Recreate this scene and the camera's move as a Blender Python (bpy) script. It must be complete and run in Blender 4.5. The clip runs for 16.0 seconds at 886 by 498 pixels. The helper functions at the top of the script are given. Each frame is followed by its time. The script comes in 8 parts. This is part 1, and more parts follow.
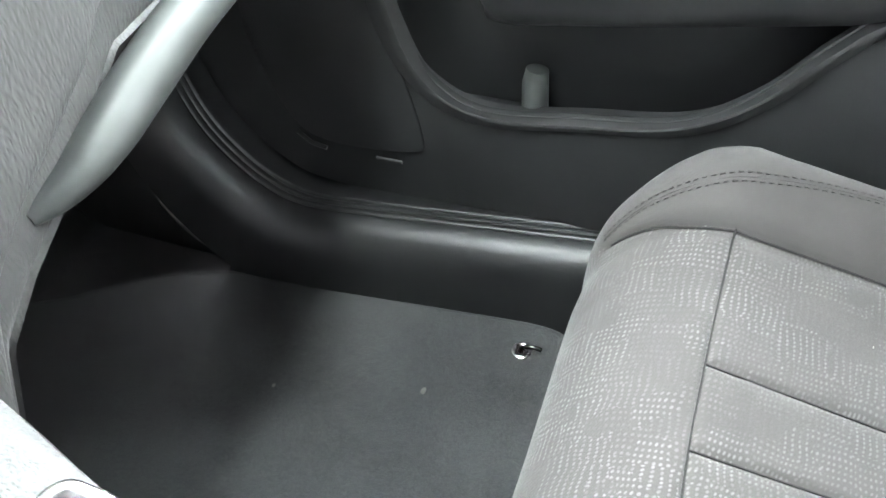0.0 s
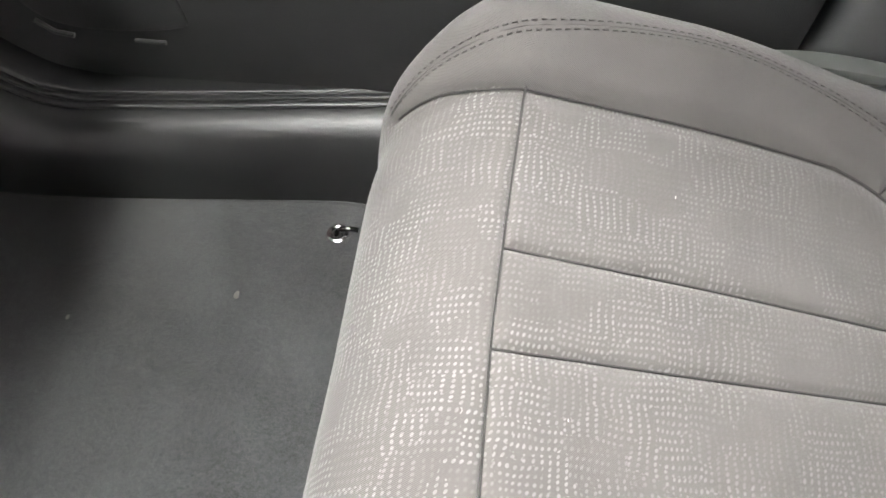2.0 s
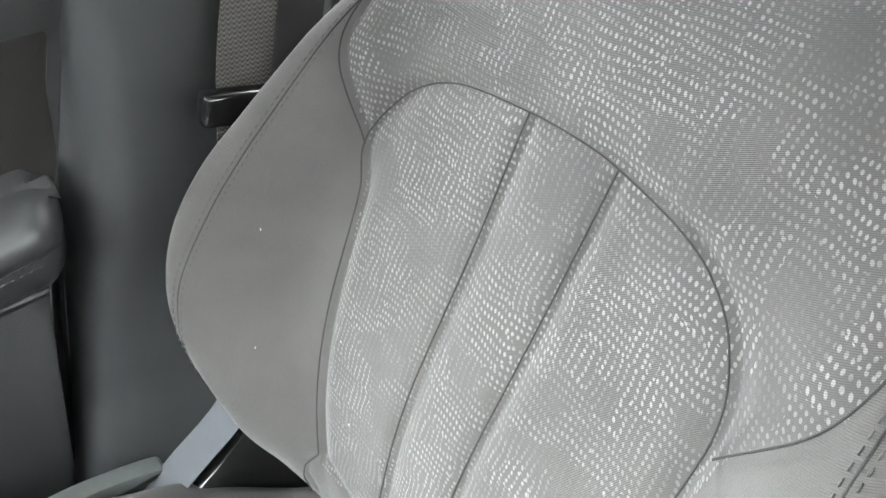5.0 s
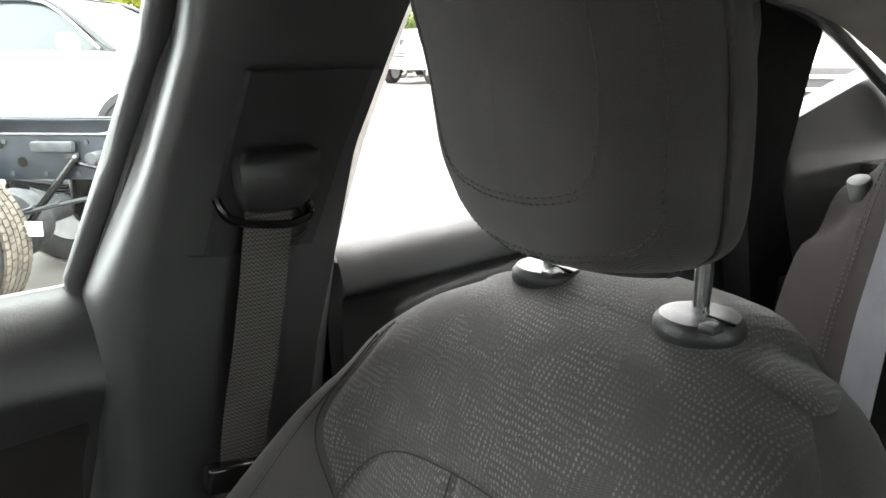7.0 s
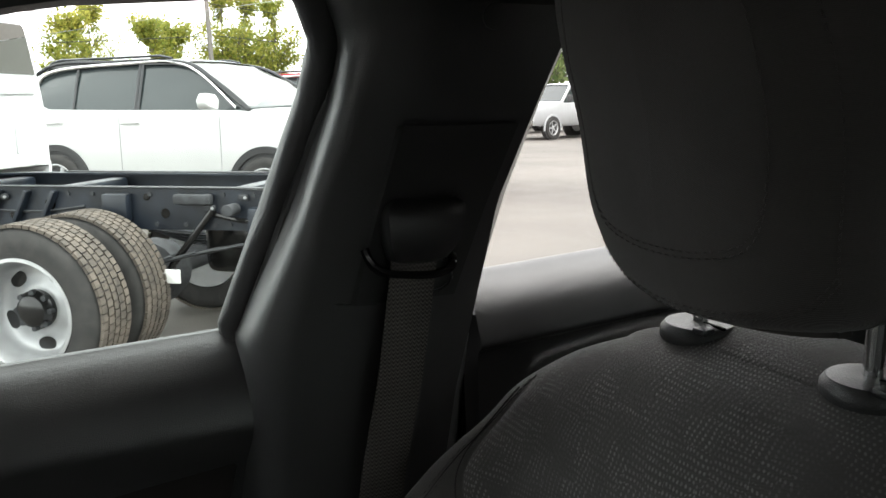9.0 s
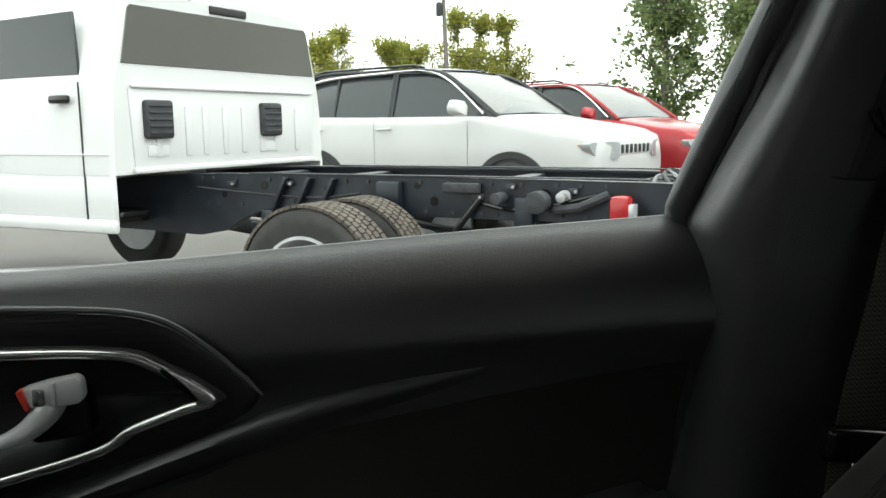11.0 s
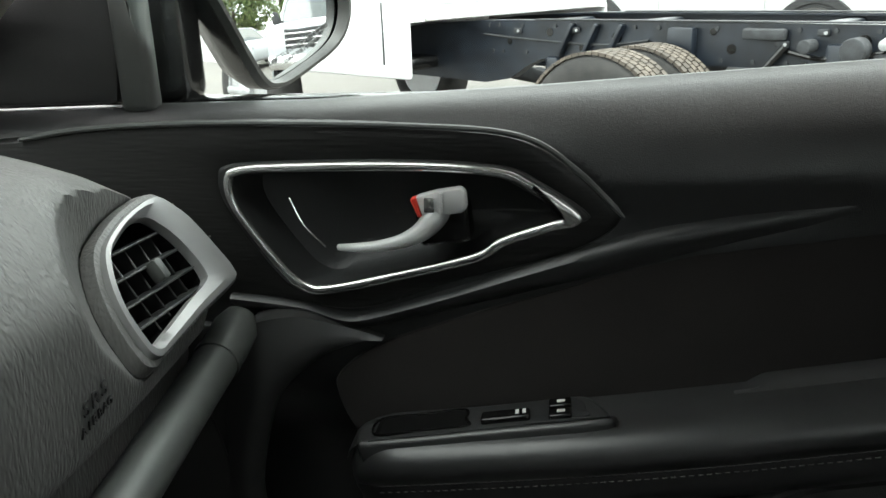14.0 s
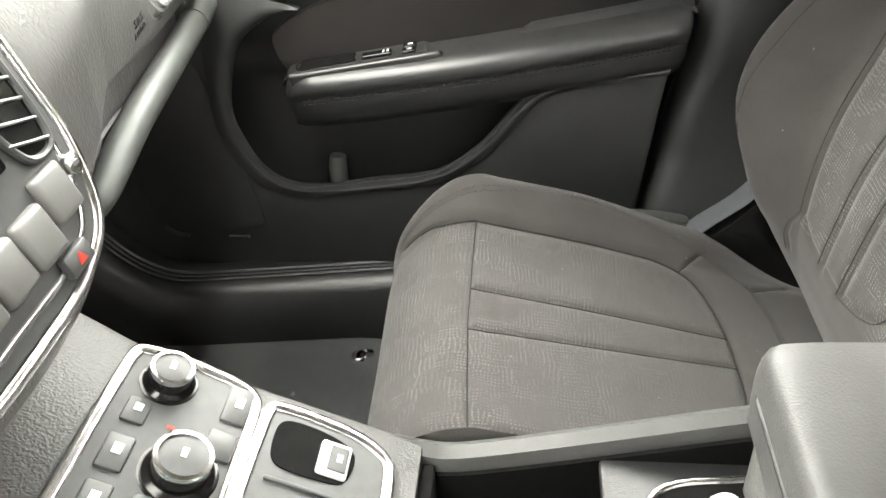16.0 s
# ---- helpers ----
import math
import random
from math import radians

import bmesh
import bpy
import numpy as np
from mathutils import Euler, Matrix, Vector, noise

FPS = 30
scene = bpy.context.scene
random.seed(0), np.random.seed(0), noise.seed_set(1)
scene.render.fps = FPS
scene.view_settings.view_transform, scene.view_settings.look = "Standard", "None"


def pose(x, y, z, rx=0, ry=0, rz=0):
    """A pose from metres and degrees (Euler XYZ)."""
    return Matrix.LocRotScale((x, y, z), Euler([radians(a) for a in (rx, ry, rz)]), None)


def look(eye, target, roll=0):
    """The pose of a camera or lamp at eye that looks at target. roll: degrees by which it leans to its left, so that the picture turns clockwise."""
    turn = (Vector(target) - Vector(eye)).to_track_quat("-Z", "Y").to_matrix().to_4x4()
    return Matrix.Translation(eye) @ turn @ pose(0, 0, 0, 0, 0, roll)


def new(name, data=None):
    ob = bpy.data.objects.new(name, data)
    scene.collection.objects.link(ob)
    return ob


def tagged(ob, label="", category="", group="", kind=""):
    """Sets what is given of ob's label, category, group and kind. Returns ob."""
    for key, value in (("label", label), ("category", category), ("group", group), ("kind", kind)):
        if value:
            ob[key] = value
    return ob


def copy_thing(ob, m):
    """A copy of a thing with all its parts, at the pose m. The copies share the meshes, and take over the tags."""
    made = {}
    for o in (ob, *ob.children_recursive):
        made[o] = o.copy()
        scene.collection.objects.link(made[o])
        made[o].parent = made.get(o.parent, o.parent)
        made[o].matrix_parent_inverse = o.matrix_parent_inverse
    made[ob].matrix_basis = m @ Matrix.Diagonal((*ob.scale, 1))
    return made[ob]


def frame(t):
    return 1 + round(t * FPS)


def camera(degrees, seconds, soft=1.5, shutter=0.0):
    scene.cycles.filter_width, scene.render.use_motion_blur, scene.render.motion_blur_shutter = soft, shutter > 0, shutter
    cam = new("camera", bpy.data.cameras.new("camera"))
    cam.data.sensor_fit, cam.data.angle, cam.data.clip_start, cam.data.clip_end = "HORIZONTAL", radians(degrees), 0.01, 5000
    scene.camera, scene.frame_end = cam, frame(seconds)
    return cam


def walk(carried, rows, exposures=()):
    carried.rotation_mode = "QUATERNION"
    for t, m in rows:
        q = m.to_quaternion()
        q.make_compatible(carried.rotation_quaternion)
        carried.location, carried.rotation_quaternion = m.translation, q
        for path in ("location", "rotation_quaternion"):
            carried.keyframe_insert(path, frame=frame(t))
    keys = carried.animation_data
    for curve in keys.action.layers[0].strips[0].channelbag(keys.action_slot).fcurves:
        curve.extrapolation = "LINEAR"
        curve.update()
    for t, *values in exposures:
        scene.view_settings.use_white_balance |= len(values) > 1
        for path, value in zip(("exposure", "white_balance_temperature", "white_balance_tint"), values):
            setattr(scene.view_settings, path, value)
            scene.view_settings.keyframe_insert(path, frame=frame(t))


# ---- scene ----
cam = camera(56.2, 16.0)
PATH = [
    (0, (0.136, 0.013, 1.091), (-0.495, 1.287, -0.316), -6.2),
    (0.5, (0.131, 0.033, 1.07), (-0.377, 1.223, -0.455), -6.2),
    (1, (0.134, 0.049, 1.054), (-0.304, 1.177, -0.538), -5.9),
    (1.5, (0.151, 0.079, 1.054), (-0.203, 1.163, -0.589), -5.8),
    (2, (0.171, 0.11, 1.054), (-0.084, 1.181, -0.616), -4.9),
    (2.5, (0.207, 0.141, 1.071), (0.08, 1.188, -0.628), -3.7),
    (3, (0.263, 0.168, 1.094), (0.284, 1.233, -0.598), -2.9),
    (3.5, (0.3, 0.169, 1.127), (0.544, 1.258, -0.533), -0.5),
    (4, (0.351, 0.167, 1.182), (0.787, 1.254, -0.439), 0.3),
    (4.5, (0.358, 0.14, 1.204), (1.055, 1.305, -0.265), 2.3),
    (5, (0.363, 0.105, 1.217), (1.296, 1.38, -0.01), 3.8),
    (5.2, (0.367, 0.095, 1.225), (1.38, 1.363, 0.055), 3.8),
    (7.3, (0.339, -0.049, 1.301), (1.382, 1.611, 0.908), -0.1),
    (7.5, (0.341, -0.039, 1.296), (1.368, 1.639, 0.937), -0.1),
    (8, (0.344, -0.001, 1.279), (1.332, 1.704, 0.939), -0.7),
    (8.5, (0.341, -0.002, 1.285), (1.291, 1.723, 0.938), -0.7),
    (9, (0.316, -0.032, 1.297), (1.152, 1.752, 0.95), -0.7),
    (9.5, (0.312, -0.042, 1.293), (0.948, 1.841, 1.067), -1.1),
    (10, (0.257, 0.026, 1.244), (0.781, 1.946, 1.053), -1.8),
    (10.2, (0.225, 0.058, 1.219), (0.686, 1.994, 1.022), -1.6),
    (12.3, (0.06, 0.108, 1.134), (0.169, 2.028, 0.599), -1.3),
    (12.5, (0.072, 0.098, 1.156), (0.085, 2.013, 0.598), -1.8),
    (13, (0.062, 0.070, 1.149), (-0.025, 1.981, 0.579), -2.1),
    (13.5, (0.048, 0.074, 1.145), (-0.091, 1.979, 0.562), -1.7),
    (14, (0.042, 0.073, 1.139), (-0.253, 1.952, 0.519), -2.1),
    (14.5, (0.012, 0.028, 1.142), (-0.263, 1.894, 0.478), -2.3),
    (15, (0.068, -0.111, 1.207), (-0.174, 1.669, 0.328), -2.8),
    (15.5, (0.19, -0.273, 1.255), (-0.046, 1.414, 0.207), -3.3),
    (15.8, (0.191, -0.344, 1.25), (-0.024, 1.3, 0.13), -3.1),
    (16, (0.208, -0.391, 1.234), (0.008, 1.221, 0.067), -3.2),
]
SKY = 0.125
EXPOSURES = [(0.0, 4.95, 6150, 11), (0.6, 5.0, 6350, 14), (1.5, 5.0, 6750, 18), (3.5, 5.1, 6600, 14), (5.2, 5.2, 6250, 11), (6.2, 4.0, 6400, 10), (7.3, 3.05, 6500, 10), (8.2, 2.2, 6500, 10), (9.0, 1.5, 6500, 10), (9.5, 1.2, 6500, 10), (10.2, 0.95, 6500, 10),
             (12.3, 0.8, 6450, 7), (13.5, 1.2, 6450, 7), (14.2, 2.15, 6450, 7), (14.6, 3.15, 6450, 7), (15.0, 3.9, 6550, 10), (15.4, 4.4, 6900, 13), (16.0, 4.2, 7000, 14)]
walk(cam, [(t, look(eye, target, roll)) for t, eye, target, roll in PATH], EXPOSURES)

# ---- light ----
world = bpy.data.worlds.new("overcast_sky")
scene.world = world
world.use_nodes = True
wn, wl = world.node_tree.nodes, world.node_tree.links
wn.clear()
w_out = wn.new("ShaderNodeOutputWorld")
w_bg = wn.new("ShaderNodeBackground")
w_sky = wn.new("ShaderNodeTexSky")
w_sky.sky_type = 'NISHITA'
w_sky.sun_disc = False
w_sky.sun_elevation = radians(48)
w_sky.sun_rotation = radians(125)
w_noise = wn.new("ShaderNodeTexNoise")
w_noise.inputs["Scale"].default_value = 2.2
w_noise.inputs["Detail"].default_value = 5.0
w_ramp = wn.new("ShaderNodeValToRGB")
w_ramp.color_ramp.elements[0].position = 0.35
w_ramp.color_ramp.elements[0].color = (11.0, 10.9, 10.8, 1)
w_ramp.color_ramp.elements[1].position = 0.62
w_ramp.color_ramp.elements[1].color = (17.0, 16.6, 16.0, 1)
w_mix = wn.new("ShaderNodeMix")
w_mix.data_type = 'RGBA'
w_mix.inputs[0].default_value = 0.88
wl.new(w_noise.outputs["Fac"], w_ramp.inputs[0])
wl.new(w_sky.outputs[0], w_mix.inputs[6])
wl.new(w_ramp.outputs[0], w_mix.inputs[7])
wl.new(w_mix.outputs[2], w_bg.inputs[0])
w_bg.inputs[1].default_value = SKY
wl.new(w_bg.outputs[0], w_out.inputs[0])

sun_data = bpy.data.lights.new("sun", 'SUN')
sun_data.energy = 1.25
sun_data.angle = radians(40)
sun_data.color = (1.0, 0.97, 0.92)
sun = new("sun", sun_data)
sun.matrix_world = look((0, 0, 30), (-14, 10, 0))

# ---- tools ----
def vec(*a):
    return Vector(a)


def curve_pts(pts, n=8, closed=False):
    """A smooth curve through the points, as an array."""
    p = np.array(pts, float)
    m = len(p)
    out = []
    for i in range(m if closed else m - 1):
        if closed:
            a, b, c, d = p[(i - 1) % m], p[i], p[(i + 1) % m], p[(i + 2) % m]
        else:
            a, b, c, d = p[max(i - 1, 0)], p[i], p[i + 1], p[min(i + 2, m - 1)]
        for k in range(n):
            t = k / n
            out.append(0.5 * (2 * b + (c - a) * t + (2 * a - 5 * b + 4 * c - d) * t * t + (3 * b - a - 3 * c + d) * t ** 3))
    if not closed:
        out.append(p[-1])
    return np.array(out)


def resample(pts, step):
    p = np.array(pts, float)
    seg = np.linalg.norm(np.diff(p, axis=0), axis=1)
    s = np.r_[0, np.cumsum(seg)]
    n = max(2, int(round(s[-1] / step)) + 1)
    u = np.linspace(0, s[-1], n)
    return np.stack([np.interp(u, s, p[:, k]) for k in range(p.shape[1])], 1)


def mesh_from(name, verts, faces, smooth=True):
    me = bpy.data.meshes.new(name)
    me.from_pydata([tuple(map(float, v)) for v in verts], [], [tuple(map(int, f)) for f in faces])
    me.update()
    if smooth:
        me.polygons.foreach_set("use_smooth", [True] * len(me.polygons))
    return me


def mesh_of(bm, name, smooth=40):
    bmesh.ops.recalc_face_normals(bm, faces=bm.faces)
    me = bpy.data.meshes.new(name)
    bm.to_mesh(me)
    bm.free()
    if smooth:
        me.polygons.foreach_set("use_smooth", [True] * len(me.polygons))
        me.set_sharp_from_angle(angle=radians(smooth))
    return me


def part(name, shape, material, parent=None, label="", smooth=40):
    """One mesh object under a thing or a part. The shape is a bmesh or a mesh."""
    me = mesh_of(shape, name, smooth) if isinstance(shape, bmesh.types.BMesh) else shape
    if material is not None:
        me.materials.append(material)
    ob = new(name, me)
    if parent is not None:
        ob.parent = parent
        ob.matrix_parent_inverse = parent.matrix_world.inverted() if parent.type == 'EMPTY' and parent.parent is None else parent.matrix_world.inverted()
    if label:
        ob["label"] = label
    return ob


def thing(name, place, label, category, group="", kind=""):
    ob = new(name)
    ob.empty_display_size = 0.05
    ob.matrix_world = place if isinstance(place, Matrix) else Matrix.Translation(place)
    ob.location = ob.matrix_world.translation
    return tagged(ob, label, category, group, kind)


def solo(name, shape, material, label, category, group="", kind="", smooth=40):
    return tagged(part(name, shape, material, None, "", smooth), label, category, group, kind)


def box(cx, cy, cz, sx, sy, sz, bevel=0.0, seg=2, turn=None):
    bm = bmesh.new()
    bmesh.ops.create_cube(bm, size=1)
    bmesh.ops.scale(bm, vec=(sx, sy, sz), verts=bm.verts)
    if bevel:
        bmesh.ops.bevel(bm, geom=bm.edges[:], offset=bevel, segments=seg, profile=0.5, affect='EDGES')
    if turn is not None:
        bmesh.ops.transform(bm, matrix=turn, verts=bm.verts)
    bmesh.ops.translate(bm, vec=(cx, cy, cz), verts=bm.verts)
    return bm


def join(*bms):
    """Several shapes of one part in one bmesh."""
    out = bmesh.new()
    for b in bms:
        me = bpy.data.meshes.new("piece")
        b.to_mesh(me)
        b.free()
        out.from_mesh(me)
        bpy.data.meshes.remove(me)
    return out


def rings(sections, closed_u=True, cap=True):
    """A skin over sections of equal count."""
    bm = bmesh.new()
    rows = [[bm.verts.new(tuple(map(float, p))) for p in sec] for sec in sections]
    n = len(rows[0])
    for a, b in zip(rows, rows[1:]):
        for k in range(n if closed_u else n - 1):
            q = (k + 1) % n
            bm.faces.new((a[k], a[q], b[q], b[k]))
    if cap and closed_u:
        bm.faces.new(rows[0][::-1])
        bm.faces.new(rows[-1])
    return bm


def tube(pts, r, n=8, flat=1.0, up=(0, 0, 1), cap=True):
    """A round or flattened bar along a line; r may vary along it. flat: its height, as a part of its width."""
    p = np.array(pts, float)
    rad = np.full(len(p), r) if np.isscalar(r) else np.interp(np.linspace(0, 1, len(p)), np.linspace(0, 1, len(r)), r)
    secs = []
    for i in range(len(p)):
        t = Vector(p[min(i + 1, len(p) - 1)] - p[max(i - 1, 0)]).normalized()
        side = t.cross(Vector(up))
        side = side.normalized() if side.length > 1e-4 else t.cross(Vector((0, 1, 0))).normalized()
        top = side.cross(t).normalized()
        secs.append([Vector(p[i]) + float(rad[i]) * (float(math.cos(a)) * side + float(flat * math.sin(a)) * top) for a in np.linspace(0, 2 * math.pi, n, endpoint=False)])
    return rings(secs, True, cap)


def ring_tube(pts, r, n=8, flat=1.0, up=(0, 1, 0)):
    """A closed bar along a closed line."""
    p = np.array(pts, float)
    m = len(p)
    secs = []
    for i in range(m):
        t = Vector(p[(i + 1) % m] - p[i - 1]).normalized()
        side = t.cross(Vector(up)).normalized()
        top = side.cross(t).normalized()
        secs.append([Vector(p[i]) + r * (float(math.cos(a)) * side + float(flat * math.sin(a)) * top) for a in np.linspace(0, 2 * math.pi, n, endpoint=False)])
    return rings(secs + [secs[0]], True, False)


def plate(outline, depth, bevel=0.0, seg=2, axis="y", at=0.0):
    """A plate with the given outline (two of x, y, z), from at to at + depth along the axis. Its edges are rounded."""
    bm = bmesh.new()
    put = {"y": lambda a, b: (a, at, b), "z": lambda a, b: (a, b, at), "x": lambda a, b: (at, a, b)}[axis]
    face = bm.faces.new([bm.verts.new(put(float(a), float(b))) for a, b in outline])
    got = bmesh.ops.extrude_face_region(bm, geom=[face])
    moved = [v for v in got["geom"] if isinstance(v, bmesh.types.BMVert)]
    off = {"y": (0, depth, 0), "z": (0, 0, depth), "x": (depth, 0, 0)}[axis]
    bmesh.ops.translate(bm, vec=off, verts=moved)
    bmesh.ops.recalc_face_normals(bm, faces=bm.faces)
    if bevel:
        flat = [e for e in bm.edges if len(e.link_faces) == 2 and e.calc_face_angle(0) > 0.9]
        bmesh.ops.bevel(bm, geom=flat, offset=bevel, segments=seg, profile=0.5, affect='EDGES')
    return bm


def turned(bm, m):
    bmesh.ops.transform(bm, matrix=m, verts=bm.verts)
    return bm


def disc(c, r, depth, axis, n=24, bevel=0.0):
    """A short cylinder round c, along an axis."""
    bm = bmesh.new()
    bmesh.ops.create_cone(bm, cap_ends=True, segments=n, radius1=r, radius2=r, depth=depth)
    if bevel:
        rim = [e for e in bm.edges if abs(e.verts[0].co.z - e.verts[1].co.z) < 1e-6]
        bmesh.ops.bevel(bm, geom=rim, offset=bevel, segments=2, profile=0.5, affect='EDGES')
    q = Vector((0, 0, 1)).rotation_difference(Vector(axis)).to_matrix().to_4x4()
    return turned(bm, Matrix.Translation(c) @ q)


def lathe(profile, n=32, m=None, cap=True):
    """A turned shape: (radius, height) round z, then moved by m."""
    secs = [[(r * math.cos(a), r * math.sin(a), z) for a in np.linspace(0, 2 * math.pi, n, endpoint=False)] for r, z in profile]
    bm = rings(secs, True, cap)
    return turned(bm, m) if m is not None else bm


def grid_mesh(name, pts, uv=None, mask=None):
    """A mesh from a grid of places (rows, columns, 3), with texture places in metres. mask: which material each face takes."""
    nu, nv = pts.shape[:2]
    idx = np.arange(nu * nv).reshape(nu, nv)
    f = np.stack([idx[:-1, :-1], idx[1:, :-1], idx[1:, 1:], idx[:-1, 1:]], -1).reshape(-1, 4)
    me = mesh_from(name, pts.reshape(-1, 3), f)
    if uv is not None:
        lay = me.uv_layers.new(name="UVMap")
        li = np.zeros(len(me.loops), int)
        me.loops.foreach_get("vertex_index", li)
        lay.data.foreach_set("uv", uv.reshape(-1, 2)[li].astype(np.float32).ravel())
    if mask is not None:
        me.polygons.foreach_set("material_index", mask.reshape(-1).astype(np.int32))
    return me


def line_gap(a, b, line):
    """The distance in the plane from each (a, b) to a line of points."""
    best = np.full(a.shape, 9.0)
    for (x0, y0), (x1, y1) in zip(line[:-1], line[1:]):
        dx, dy = x1 - x0, y1 - y0
        t = np.clip(((a - x0) * dx + (b - y0) * dy) / max(dx * dx + dy * dy, 1e-12), 0, 1)
        best = np.minimum(best, np.hypot(a - x0 - t * dx, b - y0 - t * dy))
    return best


def inside(a, b, poly):
    """Which of the (a, b) lie in a polygon."""
    poly = np.array(poly, float)
    got = np.zeros(a.shape, bool)
    j = len(poly) - 1
    for i in range(len(poly)):
        (x0, y0), (x1, y1) = poly[i], poly[j]
        got ^= ((y0 > b) != (y1 > b)) & (a < (x1 - x0) * (b - y0) / (y1 - y0 + 1e-12) + x0)
        j = i
    return got


def dashes(pts, normals, length, gap, r):
    """Small sewn stitches along a line, joined in one mesh."""
    p = np.array(pts, float)
    seg = np.linalg.norm(np.diff(p, axis=0), axis=1)
    s = np.r_[0, np.cumsum(seg)]
    verts, faces = [], []
    u = 0.0
    while u + length < s[-1]:
        a = np.array([np.interp(u, s, p[:, k]) for k in range(3)])
        b = np.array([np.interp(u + length, s, p[:, k]) for k in range(3)])
        n = np.array([np.interp(u, s, normals[:, k]) for k in range(3)])
        t = (b - a) / np.linalg.norm(b - a)
        w = np.cross(t, n)
        w = w / np.linalg.norm(w)
        o = len(verts)
        mid = (a + b) / 2 + n * r * 0.9
        for e, q in ((a, 1), (mid, 1.2), (b, 1)):
            verts += [e + w * r * q, e + n * r * q, e - w * r * q, e - n * r * 0.5]
        for k in range(4):
            j = (k + 1) % 4
            faces += [(o + k, o + j, o + 4 + j, o + 4 + k), (o + 4 + k, o + 4 + j, o + 8 + j, o + 8 + k)]
        faces += [(o + 3, o + 2, o + 1, o), (o + 8, o + 9, o + 10, o + 11)]
        u += length + gap
    return verts, faces

# ---- materials ----
class Nodes:
    """Short ways to build a node material."""

    def __init__(self, name):
        self.mat = bpy.data.materials.new(name)
        self.mat.use_nodes = True
        self.tree = self.mat.node_tree
        self.bsdf = self.tree.nodes["Principled BSDF"]

    def put(self, kind, **inputs):
        node = self.tree.nodes.new(kind)
        for key, value in inputs.items():
            self.join(node.inputs[key.replace("_", " ")], value)
        return node

    def join(self, socket, value):
        if isinstance(value, bpy.types.NodeSocket):
            self.tree.links.new(value, socket)
        else:
            socket.default_value = value

    def math(self, op, a, b=0.0, c=0.0):
        node = self.tree.nodes.new("ShaderNodeMath")
        node.operation = op
        for k, v in enumerate((a, b, c)):
            self.join(node.inputs[k], v)
        return node.outputs[0]

    def coords(self, kind="Object"):
        return self.tree.nodes.new("ShaderNodeTexCoord").outputs[kind]

    def noise(self, scale, detail=4.0, where=None, rough=0.55):
        node = self.put("ShaderNodeTexNoise", Scale=scale, Detail=detail, Roughness=rough)
        self.tree.links.new(where or self.coords(), node.inputs["Vector"])
        return node.outputs["Fac"]

    def voronoi(self, scale, where=None, feature='F1', out="Distance"):
        node = self.put("ShaderNodeTexVoronoi", Scale=scale)
        node.feature = feature
        self.tree.links.new(where or self.coords(), node.inputs["Vector"])
        return node.outputs[out]

    def ramp(self, fac, *stops):
        node = self.tree.nodes.new("ShaderNodeValToRGB")
        el = node.color_ramp.elements
        while len(el) < len(stops):
            el.new(0.5)
        for e, (p, c) in zip(el, stops):
            e.position, e.color = p, (*c, 1) if len(c) == 3 else c
        self.tree.links.new(fac, node.inputs[0])
        return node.outputs[0]

    def mix(self, fac, a, b):
        node = self.tree.nodes.new("ShaderNodeMix")
        node.data_type = 'RGBA'
        self.join(node.inputs[0], fac)
        for k, v in ((6, a), (7, b)):
            self.join(node.inputs[k], (*v, 1) if isinstance(v, tuple) and len(v) == 3 else v)
        return node.outputs[2]

    def bump(self, height, strength=0.3, distance=0.001):
        node = self.put("ShaderNodeBump", Strength=strength, Distance=distance)
        self.tree.links.new(height, node.inputs["Height"])
        self.tree.links.new(node.outputs[0], self.bsdf.inputs["Normal"])

    def set(self, **values):
        for key, value in values.items():
            self.join(self.bsdf.inputs[key.replace("_", " ")], (*value, 1) if isinstance(value, tuple) and len(value) == 3 else value)
        return self.mat


def grey(v, tint=(1, 1, 1)):
    return tuple(v * t for t in tint)


def plain(name, color, rough=0.5, metal=0.0, vary=0.15, scale=30, bump=0.0, spec=0.5):
    """A paint or plastic with slight blotches and uneven gloss."""
    n = Nodes(name)
    f = n.noise(scale, 5)
    n.set(Base_Color=n.ramp(f, (0.3, grey(1 - vary, color)), (0.7, grey(1 + vary, color))), Metallic=metal,
          Roughness=n.math('MULTIPLY_ADD', n.noise(scale * 2.3, 3), 0.25, rough - 0.12), Specular_IOR_Level=spec)
    if bump:
        n.bump(n.noise(scale * 12, 3), bump, 0.0006)
    return n.mat


